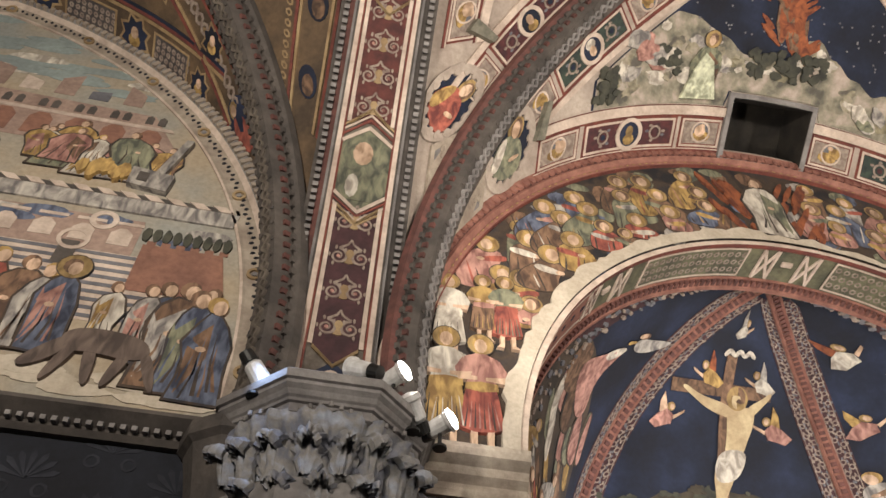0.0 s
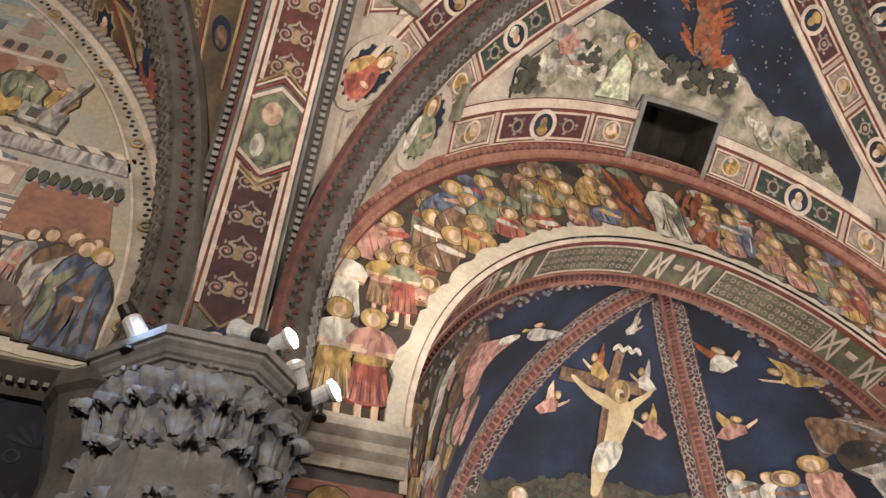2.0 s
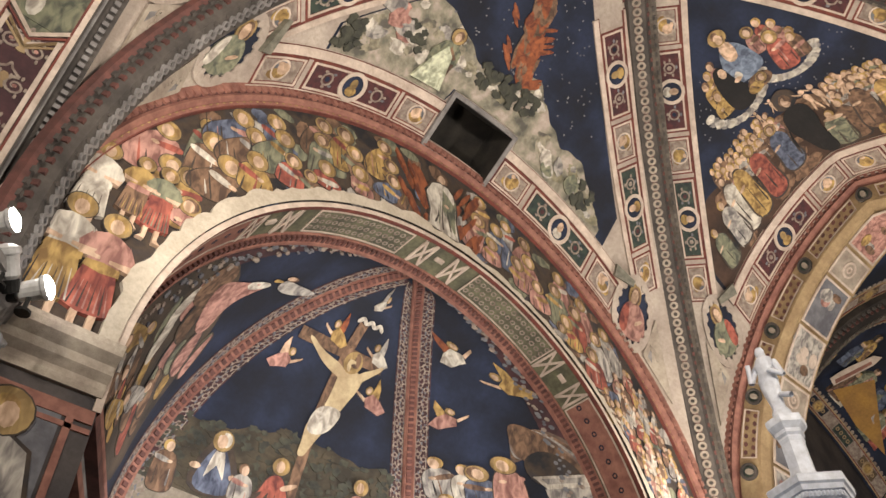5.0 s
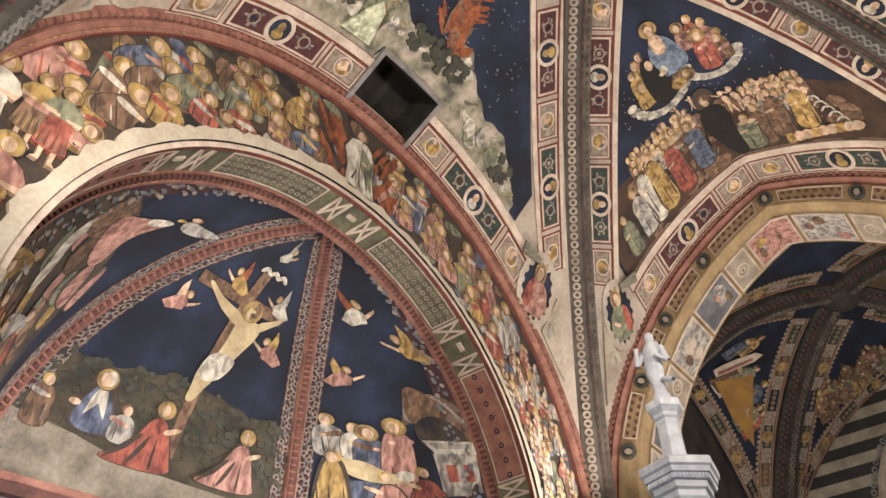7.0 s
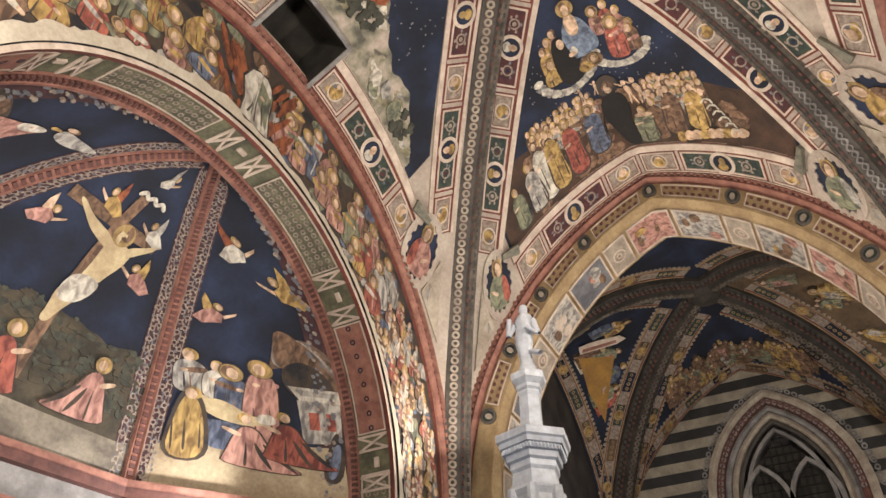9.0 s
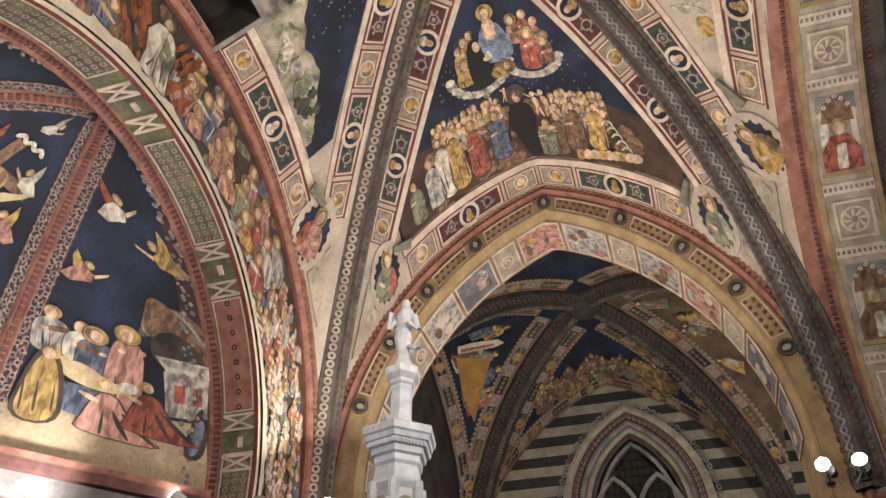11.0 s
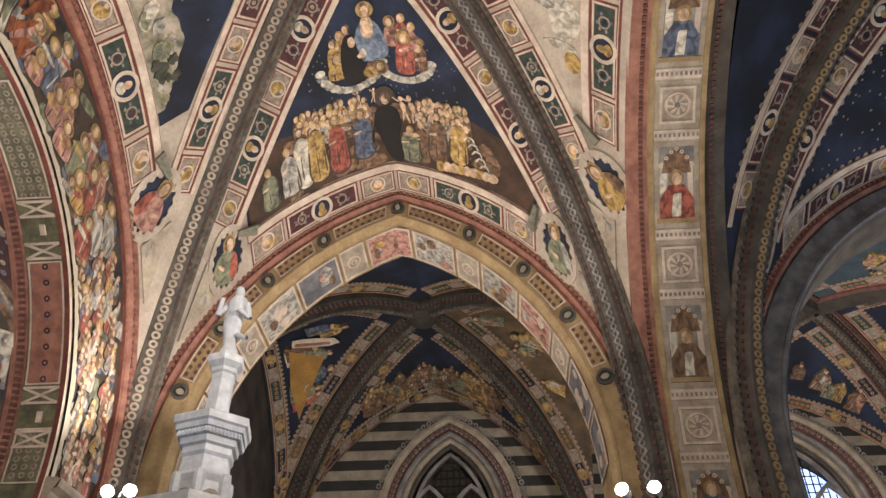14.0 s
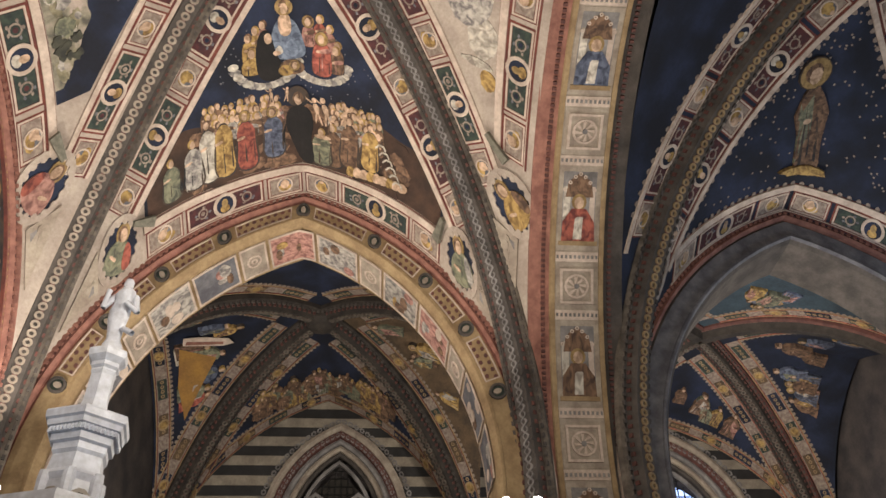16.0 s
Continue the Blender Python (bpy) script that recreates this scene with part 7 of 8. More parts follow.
jb.bust(-0.32, 2.28, 0.055, 0.46, RED, ROS, rnd, broad=2.1)
PALE_BLUE = [cloth("pale_blue_drapery_paint", (0.17, 0.21, 0.28), (0.06, 0.075, 0.11)), flesh, gold, ROBES[BRN], ROBES[WHT]]
jb.shape([(0, [(0.36, 2.04), (0.30, 2.30), (0.20, 2.50), (0.02, 2.50), (-0.08, 2.30), (-0.14, 2.04), (0.1, 1.98)]), (1, [(0.2, 2.28), (0.2, 2.54), (0.04, 2.54), (0.04, 2.28)]), (4, [(0.30, 2.06), (0.2, 2.2), (0.14, 2.06)]), (2, jb.oval(0.12, 2.62, 0.11, 0.10, 14)), (3, jb.oval(0.12, 2.62, 0.07, 0.08)), (1, jb.oval(0.12, 2.60, 0.05, 0.065))], "pale blue robed seated plain shape", PALE_BLUE)
jb.shape([(0, [(0.50, 1.76), (0.52, 2.10), (0.44, 2.36), (0.30, 2.36), (0.26, 2.1), (0.14, 1.86), (0.24, 1.74)]), (1, jb.oval(0.34, 2.26, 0.05, 0.065)), (1, jb.oval(0.24, 2.08, 0.05, 0.03))], "dark cloaked plain shape", BLACK)
jb.shape([(BRN, jb.oval(0.06, 1.90, 0.16, 0.10)), (OCH, jb.oval(0.14, 1.86, 0.10, 0.07))] + jb.head(0.03, 1.92, 0.045))

LIFT[0] = 0.012
# other webs seen at the edges
fm = front_cell.by_arch
t_ = thing("vault_fresco", fm(1.4, 0.8, 0), "fresco of pale buildings and ochre drapery", "fresco")
for i, (d, w, a, b, m) in enumerate(((1.3, 0.75, 0.25, 0.2, WHT), (0.9, 0.95, 0.3, 0.3, GRY), (0.5, 0.9, 0.3, 0.3, GRN), (1.75, 0.66, 0.12, 0.1, OCH), (1.6, 0.8, 0.05, 0.2, WHT), (0.2, 1.0, 0.3, 0.4, OCH), (-0.4, 1.0, 0.4, 0.4, GRY))):
    mb = MB()
    blob(mb, fm, d, w, a, b, 0, 0.004 + 0.002 * i, rnd, 7, 0.2)
    part("painted_shape", mb, [R[m]], t_)
xm = fr_right.by_arch
t_ = thing("vault_fresco", xm(0.2, 1.5, 0), "dark starry web with one brown robed standing shape", "fresco")
painted_figure(xm, -0.02, 0.84, 1.42, BRN, t_, lean=0.26, wide=0.26, rnd=rnd)
mb = MB()
blob(mb, xm, 0.0, 0.80, 0.34, 0.07, 0, 0.05, rnd, 12, 0.2)
part("cloud_rim", mb, [R[OCH]], t_)
mb = MB()
for i in range(420):
    d, w = rnd.uniform(-2.2, 2.2), rnd.uniform(0.7, 3.2)
    if w < fr_right.width(d / fr_right.alen) - 0.95:
        mb.disc(xm, (d, w), 0.016, 0.016, 0.002, 0.007, 0, 5)
tagged(part("star_dots", mb, scroll, t_), kind="stuff")
ym = far_cell.by_arch
t_ = thing("vault_fresco", ym(0, 0.8, 0), "dim ochre fresco of crowded shapes under a blue sky", "fresco")
for i in range(80):
    d = -2.05 + 4.1 * i / 79
    painted_figure(ym, d, 0.32 + rnd.uniform(0, 0.42), rnd.uniform(0.32, 0.46), rnd.choice((OCH, BRN, BRN, GRN, BRN)), t_, halo=rnd.random() < 0.3, wide=0.6, rnd=rnd) if far_cell.width(d / far_cell.alen) > 1.5 else None
for cell, cols in ((rb_back, (BLU, OCH, OCH, RED, WHT)), (rb_front, (GRN, BRN, OCH, WHT)), (e_far, (BLU, OCH, BRN)), (e_back, (OCH, BLU, RED)), (e_front, (OCH, BLU, BRN)), (e_near, (BLU, OCH, RED))):
    mm = cell.by_arch
    t_ = thing("vault_fresco", mm(0, 0.8, 0), "dim fresco of robed shapes in dark colours", "fresco")
    for i in range(16):
        d = rnd.uniform(-2.0, 2.0)
        lim_ = cell.width(d / cell.alen) - 0.85
        if lim_ > 0.75:
            painted_figure(mm, d, rnd.uniform(0.40, max(0.45, lim_ - 0.5)), rnd.uniform(0.40, 0.60), rnd.choice(cols + (BRN, GRN)), t_, halo=rnd.random() < 0.3, lean=rnd.uniform(-0.2, 0.2), wide=0.5, rnd=rnd)

# painted house with an orange wall in the dim side web
hb = Brush(rb_back.by_arch, thing("vault_fresco", tuple(rb_back.at(0.1, 0.2)), "dim fresco of a house with an orange wall", "fresco"), 0.075, 0.0004, True)
hb.shape([(0, [(0.22, 0.50), (0.56, 1.08), (1.70, 0.52), (1.0, 0.42)])], "orange wall", [material("orange_wall_paint", (0.42, 0.23, 0.055), (0.30, 0.16, 0.05), scale=4)], False)
hb.shape([(0, [(-0.06, 0.60), (0.16, 1.30), (0.30, 1.38), (0.32, 1.20), (0.16, 0.56)]), (1, [(0.08, 0.64), (0.22, 1.22), (0.28, 1.20), (0.15, 0.60)])], "pale cornice with a red band", [cream, rose], False)

# lunette of the bay beside: buildings above, crowd before a striped church below
lw = plane_map("y", YA, -1)
rosy_wall = material("rosy_wall_paint", (0.40, 0.29, 0.24), (0.26, 0.18, 0.15), scale=3)
brick_wall = material("brick_red_wall_paint", (0.30, 0.15, 0.105), (0.20, 0.10, 0.075), scale=3)
lunf = thing("wall_fresco", (-2.2, YA, 6.0), "faded lunette fresco of arcades, a church and robed shapes", "fresco")
mb = MB()
mb.slab(lw, [(-6.2, 6.20), (-0.92, 6.20), (-0.95, 6.05), (-6.2, 6.05)], 0.002, 0.02, 0)
mb.slab(lw, [(-6.2, 6.26), (-0.94, 6.26), (-0.92, 6.20), (-6.2, 6.20)], 0.002, 0.012, 1)
for k in range(30):
    x = -6.0 + k * 0.17
    mb.slab(lw, [(x, 6.21), (x + 0.10, 6.21), (x + 0.03, 6.27), (x - 0.07, 6.27)], 0.002, 0.02, 2)
part("painted_cornice", mb, [R[GRY], dark_stone, cream], lunf, "chequered floor line between the scenes")
mb = MB()
mb.slab(lw, [(-6.0, 5.0), (-1.2, 5.0), (-1.2, 5.62), (-6.0, 5.62)], 0.001, 0.005, 0)
for k in range(9):
    z = 5.02 + k * 0.07
    mb.slab(lw, [(-6.0, z), (-1.22, z), (-1.22, z + 0.03), (-6.0, z + 0.03)], 0.004, 0.009, 1)
mb.slab(lw, [(-6.0, 5.62), (-1.55, 5.62), (-1.55, 5.98), (-6.0, 5.98)], 0.001, 0.006, 2)
for k in range(17):
    x = -5.9 + k * 0.26
    mb.slab(lw, [(x, 5.70), (x + 0.15, 5.70), (x + 0.15, 5.82), (x + 0.10, 5.87), (x + 0.05, 5.87), (x, 5.82)], 0.005, 0.012, 3)
    mb.slab(lw, [(x, 5.91), (x + 0.2, 5.91), (x + 0.2, 5.94), (x, 5.94)], 0.005, 0.012, 3)
mb.ring(lw, (-1.82, 5.93), 0.06, 0.10, 0.006, 0.016, 3, 14)
mb.ring(lw, (-1.95, 5.70), 0.08, 0.11, 0.006, 0.016, 3, 14)
mb.slab(lw, [(-2.02, 5.45), (-1.9, 5.45), (-1.9, 5.68), (-2.02, 5.68)], 0.005, 0.014, 4)
mb.slab(lw, [(-1.5, 5.3), (-0.85, 5.3), (-0.95, 5.75), (-1.5, 5.75)], 0.005, 0.010, 5)
for k in range(6):
    mb.slab(lw, [(-1.48 + k * 0.1, 5.75), (-1.42 + k * 0.1, 5.75), (-1.42 + k * 0.1, 5.79), (-1.48 + k * 0.1, 5.79)], 0.005, 0.010, 5)
part("painted_church", mb, [cream, bluegrey, rosy_wall, cream, dark_stone, brick_wall], lunf, "striped marble church and red wall")
mb = MB()
for i in range(30):
    blob(mb, lw, rnd.uniform(-6, -0.95), rnd.uniform(5.78, 5.98), 0.16, 0.05, rnd.choice((0, 0, 1)), 0.003 + 0.00003 * i, rnd)
part("painted_sky", mb, [R[BLU], R[GRY]], lunf, "cloudy blue sky", fix=False)
mb = MB()
for k in range(9):
    blob(mb, lw, -1.5 + 0.07 * k, 5.85, 0.03, 0.07, 0, 0.014, rnd, 7, 0.2)
part("painted_tree_row", mb, [foliage_paint], lunf)
mb = MB()
mb.slab(lw, [(-6.0, 6.75), (-1.5, 6.75), (-1.85, 7.30), (-6.0, 7.45)], 0.001, 0.005, 0)
for k in range(15):
    x = -5.9 + k * 0.285
    mb.slab(lw, [(x, 6.80), (x + 0.18, 6.80), (x + 0.18, 7.02), (x + 0.13, 7.09), (x + 0.05, 7.09), (x, 7.02)], 0.004, 0.010, 1)
    for q in (0, 0.1):
        mb.slab(lw, [(x + q, 7.18), (x + q + 0.06, 7.18), (x + q + 0.06, 7.27), (x + q + 0.03, 7.3), (x + q, 7.27)], 0.004, 0.010, 2)
mb.slab(lw, [(-6.0, 7.12), (-1.65, 7.10), (-1.68, 7.14), (-6.0, 7.16)], 0.004, 0.013, 3)
for k in range(14):
    x = -5.8 + k * 0.28
    mb.slab(lw, [(x, 7.40), (x + 0.16, 7.40), (x + 0.16, 7.40 + rnd.uniform(0.1, 0.35)), (x, 7.40 + rnd.uniform(0.1, 0.35))], 0.001, 0.007, rnd.choice((0, 3, 4)))
part("painted_palace", mb, [rosy_wall, brick_wall, dark_stone, cream, bluegrey], lunf, "rosy arcaded palace")
mb = MB()
for i in range(60):
    blob(mb, lw, rnd.uniform(-5.2, -1.9), rnd.uniform(7.55, 8.5), 0.25, 0.06, rnd.choice((0, 0, 1)), 0.002 + 0.00002 * i, rnd)
tagged(part("painted_sky", mb, [material("pale_teal_sky_paint", (0.30, 0.36, 0.35), (0.22, 0.26, 0.26), scale=2), R[WHT]], lunf, "pale teal sky", fix=False), kind="stuff")
for i in range(26):
    x = -4.6 + 3.0 * rnd.random()
    painted_figure(lw, x, 6.36 + rnd.uniform(0, 0.25), rnd.uniform(0.35, 0.5), rnd.choice((OCH, WHT, GRY, GRN, ROS, OCH)), lunf, halo=False, lean=rnd.uniform(-0.3, 0.3), wide=0.6, rnd=rnd)
mb = MB()
for i in range(14):
    blob(mb, lw, -2.0 + rnd.uniform(-0.16, 0.16), 6.42 + rnd.uniform(-0.08, 0.1), 0.04, 0.08, 0, 0.045 + 0.0005 * i, rnd, 7, 0.3, rnd.uniform(-0.4, 0.4))
part("painted_fire", mb, [R[OCH]], lunf)
mb = MB()
mb.slab(lw, [(-1.80, 6.34), (-1.50, 6.30), (-1.48, 6.50), (-1.80, 6.54)], 0.002, 0.055, 0)
mb.slab(lw, [(-1.74, 6.38), (-1.66, 6.37), (-1.66, 6.48), (-1.74, 6.49)], 0.002, 0.059, 1)
mb.slab(lw, [(-1.63, 6.5), (-1.56, 6.5), (-1.45, 6.98), (-1.51, 6.98)], 0.002, 0.057, 0)
part("painted_column", mb, [R[GRY], dark_stone], lunf, "grey column on a chequered block")
for x, z, h, r in ((-2.5, 4.8, 0.75, BRN), (-2.3, 4.75, 0.75, RED), (-2.1, 4.72, 0.74, BRN), (-1.96, 4.70, 0.72, GRY), (-1.84, 4.70, 0.78, BLU), (-1.52, 4.82, 0.52, WHT), (-1.20, 4.70, 0.70, BLU), (-1.30, 4.76, 0.60, GRY), (-0.92, 4.80, 0.60, ROS), (-1.06, 4.56, 0.86, BRN), (-0.98, 4.52, 0.84, BLU), (-0.86, 4.48, 0.84, BLU), (-2.8, 4.75, 0.8, GRN), (-3.05, 4.75, 0.8, OCH)):
    painted_figure(lw, x, z, h, r, lunf, halo=x == -1.84, wide=0.30 if r != BRN else 0.44, rnd=rnd)
mb = MB()
mb.slab(lw, rounded([(-1.72, 4.84), (-1.62, 4.92), (-1.40, 4.92), (-1.22, 4.88), (-1.16, 4.78), (-1.24, 4.70), (-1.50, 4.74), (-1.66, 4.72)]), 0.002, 0.037, 0)
mb.slab(lw, rounded([(-1.70, 4.84), (-1.60, 4.84), (-1.70, 4.66), (-1.86, 4.56), (-1.90, 4.62)]), 0.002, 0.0365, 0)
for a, b in ((-1.66, -0.25), (-1.56, 0.1), (-1.34, -0.2), (-1.24, 0.25)):
    mb.slab(lw, rounded([(a, 4.78), (a + 0.09, 4.78), (a + 0.07 + b * 0.4, 4.50), (a + b * 0.4 + 0.02, 4.50)]), 0.002, 0.036, 0)
part("painted_animal", mb, [cloth("grey_brown_hide_paint", (0.16, 0.12, 0.10), (0.07, 0.052, 0.046))], lunf, "brown horse-like plain shape")
mb = MB()
for i in range(20):
    blob(mb, lw, rnd.uniform(-3.5, -0.75), rnd.uniform(4.46, 4.62), 0.2, 0.05, 0, 0.0035 + 0.0001 * i, rnd, 9, 0.35)
part("plaster_patch", mb, [lost], lunf, "bare plaster patches", fix=False)
# lunette frame: pale border with roundels, carved edge
ob = thing("lunette_frame", lun(0, 0, 0), "pale painted and carved frame around the lunette", "arch frame")
mb = MB()
ds = lin(-lun.length - 0.3, lun.length + 0.3, 80)
mb.sweep(lun, ds, [(-0.18, 0.0, 0), (-0.18, 0.02, 0), (-0.16, 0.02, 1), (-0.14, 0.012, 1), (-0.02, 0.012, 0), (0.0, 0.03, 0), (0.02, 0.05, 2), (0.09, 0.08, 2), (0.13, 0.05, 2), (0.16, 0.0, 2)])
part("moulding", mb, [cream, stone_pale, stone], ob)
mb = MB()
for i in range(int(2 * lun.length / 0.075)):
    d = -lun.length + 0.075 * i
    mb.strip(lun, d, d + 0.04, 0.025, 0.12, 0.05, 0.085, 0, 1)
tagged(part("leaf_row", mb, stone_pale, ob), kind="stuff")
mb = MB()
for i in range(int(2 * lun.length / 0.055)):
    d = -lun.length + 0.055 * i
    mb.disc(lun, (d, -0.08 + 0.02 * (i % 2)), 0.014, 0.02, 0.012, 0.018, 0, 5)
tagged(part("dot_pattern", mb, damask, ob), kind="stuff")
for d in lin(-lun.length, lun.length, 12):
    mb = MB()
    mb.ring(lun, (d, -0.08), 0.035, 0.055, 0.012, 0.03, 0, 12)
    mb.disc(lun, (d, -0.08), 0.02, 0.02, 0.012, 0.028, 1, 8)
    part("roundel", mb, [ochre, stone], ob)
# stencilled palmettes on the dark dado
mb = MB()
dd = plane_map("y", YA + 0.12, -1)
for i in range(14):
    for k in range(4):
        x, z = -5.6 + i * 0.40, 2.7 + k * 0.42 + (0.21 if i % 2 else 0)
        for q in range(7):
            a = math.pi * (0.1 + 0.8 * q / 6)
            mb.slab(dd, [(x, z), (x + 0.15 * math.cos(a - 0.12), z + 0.15 * math.sin(a - 0.12)), (x + 0.18 * math.cos(a), z + 0.18 * math.sin(a)), (x + 0.15 * math.cos(a + 0.12), z + 0.15 * math.sin(a + 0.12))], 0.001, 0.004, 0)
        for s in (-1, 1):
            mb.ring(dd, (x + s * 0.1, z - 0.06), 0.03, 0.045, 0.001, 0.004, 0, 8)
tagged(solid("stencil_pattern", mb, damask_mark, "grey-blue palmette stencil on the dark wall"), kind="stuff")

# ---- carved capital, cornice and wall below ----
def octagon(x, y, prof, mats, sy=1.0, n=8):
    mb = MB()
    mb.lathe(x, y, prof, n, 0, math.pi / 8, 1.0, sy)
    return mb


PX, PY = -0.05, 3.98
cap = thing("pier_capital", (PX, PY, 3.2), "weathered grey stone capital carved with leaves on the pier", "capital")
part("abacus", octagon(PX, PY, [(0.50, 4.07), (0.555, 4.09), (0.555, 4.14), (0.575, 4.145), (0.58, 4.16), (0.595, 4.17), (0.61, 4.195), (0.635, 4.215), (0.635, 4.235), (0.655, 4.24), (0.66, 4.285), (0.645, 4.30), (0.60, 4.315), (0.52, 4.325), (0.2, 4.33)], stone), stone, cap, "stepped eight-sided abacus")


def bell_radius(z):
    return 0.40 + 0.14 * max(0.0, (z - 3.45) / 0.62) ** 2


mb = MB()                                             # bell with reed-like ridges
nA, nZ = 150, 40
mb.grid(lambda i, k: (lambda a, z: (lambda r: (PX + r * math.cos(a), PY + r * math.sin(a), z))(bell_radius(z) + 0.016 * math.sin(a * 34 + 1.5 * math.sin(z * 9 + a * 3)) + 0.05 * noise.noise((a * 7, z * 9, 2)) + 0.02 * noise.noise((a * 22, z * 26, 5))))(2 * math.pi * i / nA, 3.1 + 1.0 * k / nZ), range(nA + 1), range(nZ + 1))
part("bell", mb, carved, cap, smooth=True)


def leaf_head(a, z, size, seed, out):
    """A drooping carved leaf: a rib-lined tongue that curls over into a lobed tip."""
    mb = MB()
    ca, sa = math.cos(a), math.sin(a)
    nu, nv = 14, 13

    def at(i, k):
        t, q = i / (nu - 1), (k / (nv - 1)) * 2 - 1
        turn = max(0.0, t - 0.45) / 0.55 * 3.5
        if t < 0.45:
            r, zz = 0.05 * t, -size * 1.5 * (0.45 - t) / 0.45
        else:
            r, zz = 0.022 + out * (1 - math.cos(turn)) * 0.5, out * 0.55 * math.sin(turn)
        w = size * (0.32 + 0.36 * math.sin(math.pi * min(1.0, t * 0.95))) * (1 + 0.22 * math.sin(t * 34 + seed))
        n = noise.noise((t * 5 + seed, q * 4, seed * 0.7))
        r += 0.020 * math.cos(q * 11) * (0.4 + t) - 0.035 * q * q + 0.014 * n
        rr = bell_radius(z) + 0.02 + r
        return (PX + ca * rr - sa * q * w, PY + sa * rr + ca * q * w, z + zz + 0.010 * n - 0.03 * q * q * t)
    front = [at(i, k) for i in range(nu) for k in range(nv)]
    back = [(x - ca * 0.03, y - sa * 0.03, zz - 0.008) for x, y, zz in front]
    f = [(i * nv + k, i * nv + k + 1, (i + 1) * nv + k + 1, (i + 1) * nv + k) for i in range(nu - 1) for k in range(nv - 1)]
    mb.add(front, f, 0)
    mb.add(back, [q[::-1] for q in f], 0)
    for k in (0, nv - 1):
        mb.add([p for i in range(nu) for p in (front[i * nv + k], back[i * nv + k])], [(2 * i, 2 * i + 1, 2 * i + 3, 2 * i + 2) for i in range(nu - 1)], 0)
    return mb


for row, (z, n, size, out) in enumerate(((3.50, 11, 0.15, 0.07), (3.74, 14, 0.145, 0.08), (3.96, 18, 0.12, 0.075))):
    for i in range(n):
        a = 2 * math.pi * (i + 0.5 * (row % 2) + rnd.uniform(-0.12, 0.12)) / n
        if math.sin(a) < 0.6:
            part("leaf", leaf_head(a, z + rnd.uniform(-0.03, 0.03), size * rnd.uniform(0.85, 1.2), rnd.uniform(0, 9), out * rnd.uniform(0.75, 1.2)), carved, cap, smooth=True)
mb = MB()
for i in range(64):
    a = 2 * math.pi * i / 64
    k = 0.565 * math.cos(math.pi / 8) / math.cos((a - math.pi / 8 + math.pi / 8) % (math.pi / 4) - math.pi / 8) + 0.006
    mb.lathe(PX + k * math.cos(a), PY + k * math.sin(a), [(0.003, 4.10), (0.013, 4.105), (0.013, 4.13), (0.003, 4.135)], 6)
tagged(part("bead_row", mb, stone, cap), kind="stuff")
# second engaged shaft towards the bay beside
mb = MB()
mb.lathe(-0.50, 4.05, [(0.20, 3.2), (0.20, 3.7), (0.27, 4.0), (0.30, 4.10), (0.34, 4.13), (0.34, 4.22), (0.1, 4.24)], 10)
part("side_bell", mb, dark_stone, cap)

mb = MB()
cw = plane_map("y", YA + 0.12, -1)
mb.sweep(lambda d, w, h: cw(d, w, h), [-7.3, -0.35], [(4.22, 0.0), (4.22, 0.05), (4.25, 0.08), (4.27, 0.08), (4.30, 0.13), (4.335, 0.19), (4.36, 0.19), (4.38, 0.05)])
cor = solid("cornice_left", mb, dark_stone, "dark moulded stone cornice under the lunette")
mb = MB()
for i in range(110):
    x = -7.2 + i * 0.062
    mb.box(x, x + 0.03, YA - 0.01, YA + 0.03, 4.255, 4.285)
tagged(part("dentils", mb, stone, cor), kind="stuff")
for x0, x1, nm in ((0.42, 1.16, "cornice_jamb_left"), (6.54, 7.5, "cornice_jamb_right")):
    mb = MB()
    w_ = plane_map("y", YA, -1)
    mb.sweep(w_, [x0, x1], [(4.08, 0.0), (4.08, 0.03), (4.12, 0.04), (4.16, 0.04), (4.2, 0.08), (4.25, 0.09), (4.29, 0.15), (4.33, 0.16), (4.36, 0.16), (4.38, 0.0)])
    for x in (x0, x1):
        mb.add([w_(x, 4.08, 0), w_(x, 4.2, 0.08), w_(x, 4.36, 0.16), w_(x, 4.38, 0)], [(0, 1, 2, 3)], 0)
    solid(nm, mb, stone_pale, "pale moulded stone cornice of the apse jamb")
    mb = MB()
    mb.sweep(w_, [x0, x1], [(3.94, 0.002), (3.94, 0.012), (4.0, 0.012), (4.0, 0.002)], 1)
    mb.slab(w_, [(x0, 3.0), (x1 - 0.16, 3.0), (x1 - 0.16, 3.92), (x0, 3.92)], 0.001, 0.008, 0)
    for q in range(2):
        mb.strip(w_, x0, x1, 3.86 + 0.06 * q, 3.89 + 0.06 * q, 0.001, 0.014, 1)
    mb.slab(w_, [(x1 - 0.14, 3.0), (x1 - 0.10, 3.0), (x1 - 0.10, 3.92), (x1 - 0.14, 3.92)], 0.001, 0.014, 1)
    t_ = thing("jamb_fresco", (x0, YA, 3.0), "grey-blue fresco of a plain standing shape in a red frame", "fresco")
    part("ground", mb, [bluegrey, rose], t_)
    painted_figure(w_, (x0 + x1) / 2 - 0.05, 2.95, 0.95, GRY, t_, wide=0.45, rnd=rnd)

# painted wall strip beside the pier
mb = MB()
mb.box(0.25, 0.36, YA - 0.25, YA, 0, 4.15)
solid("pier_respond", mb, bluegrey, "grey-blue painted respond beside the pier")


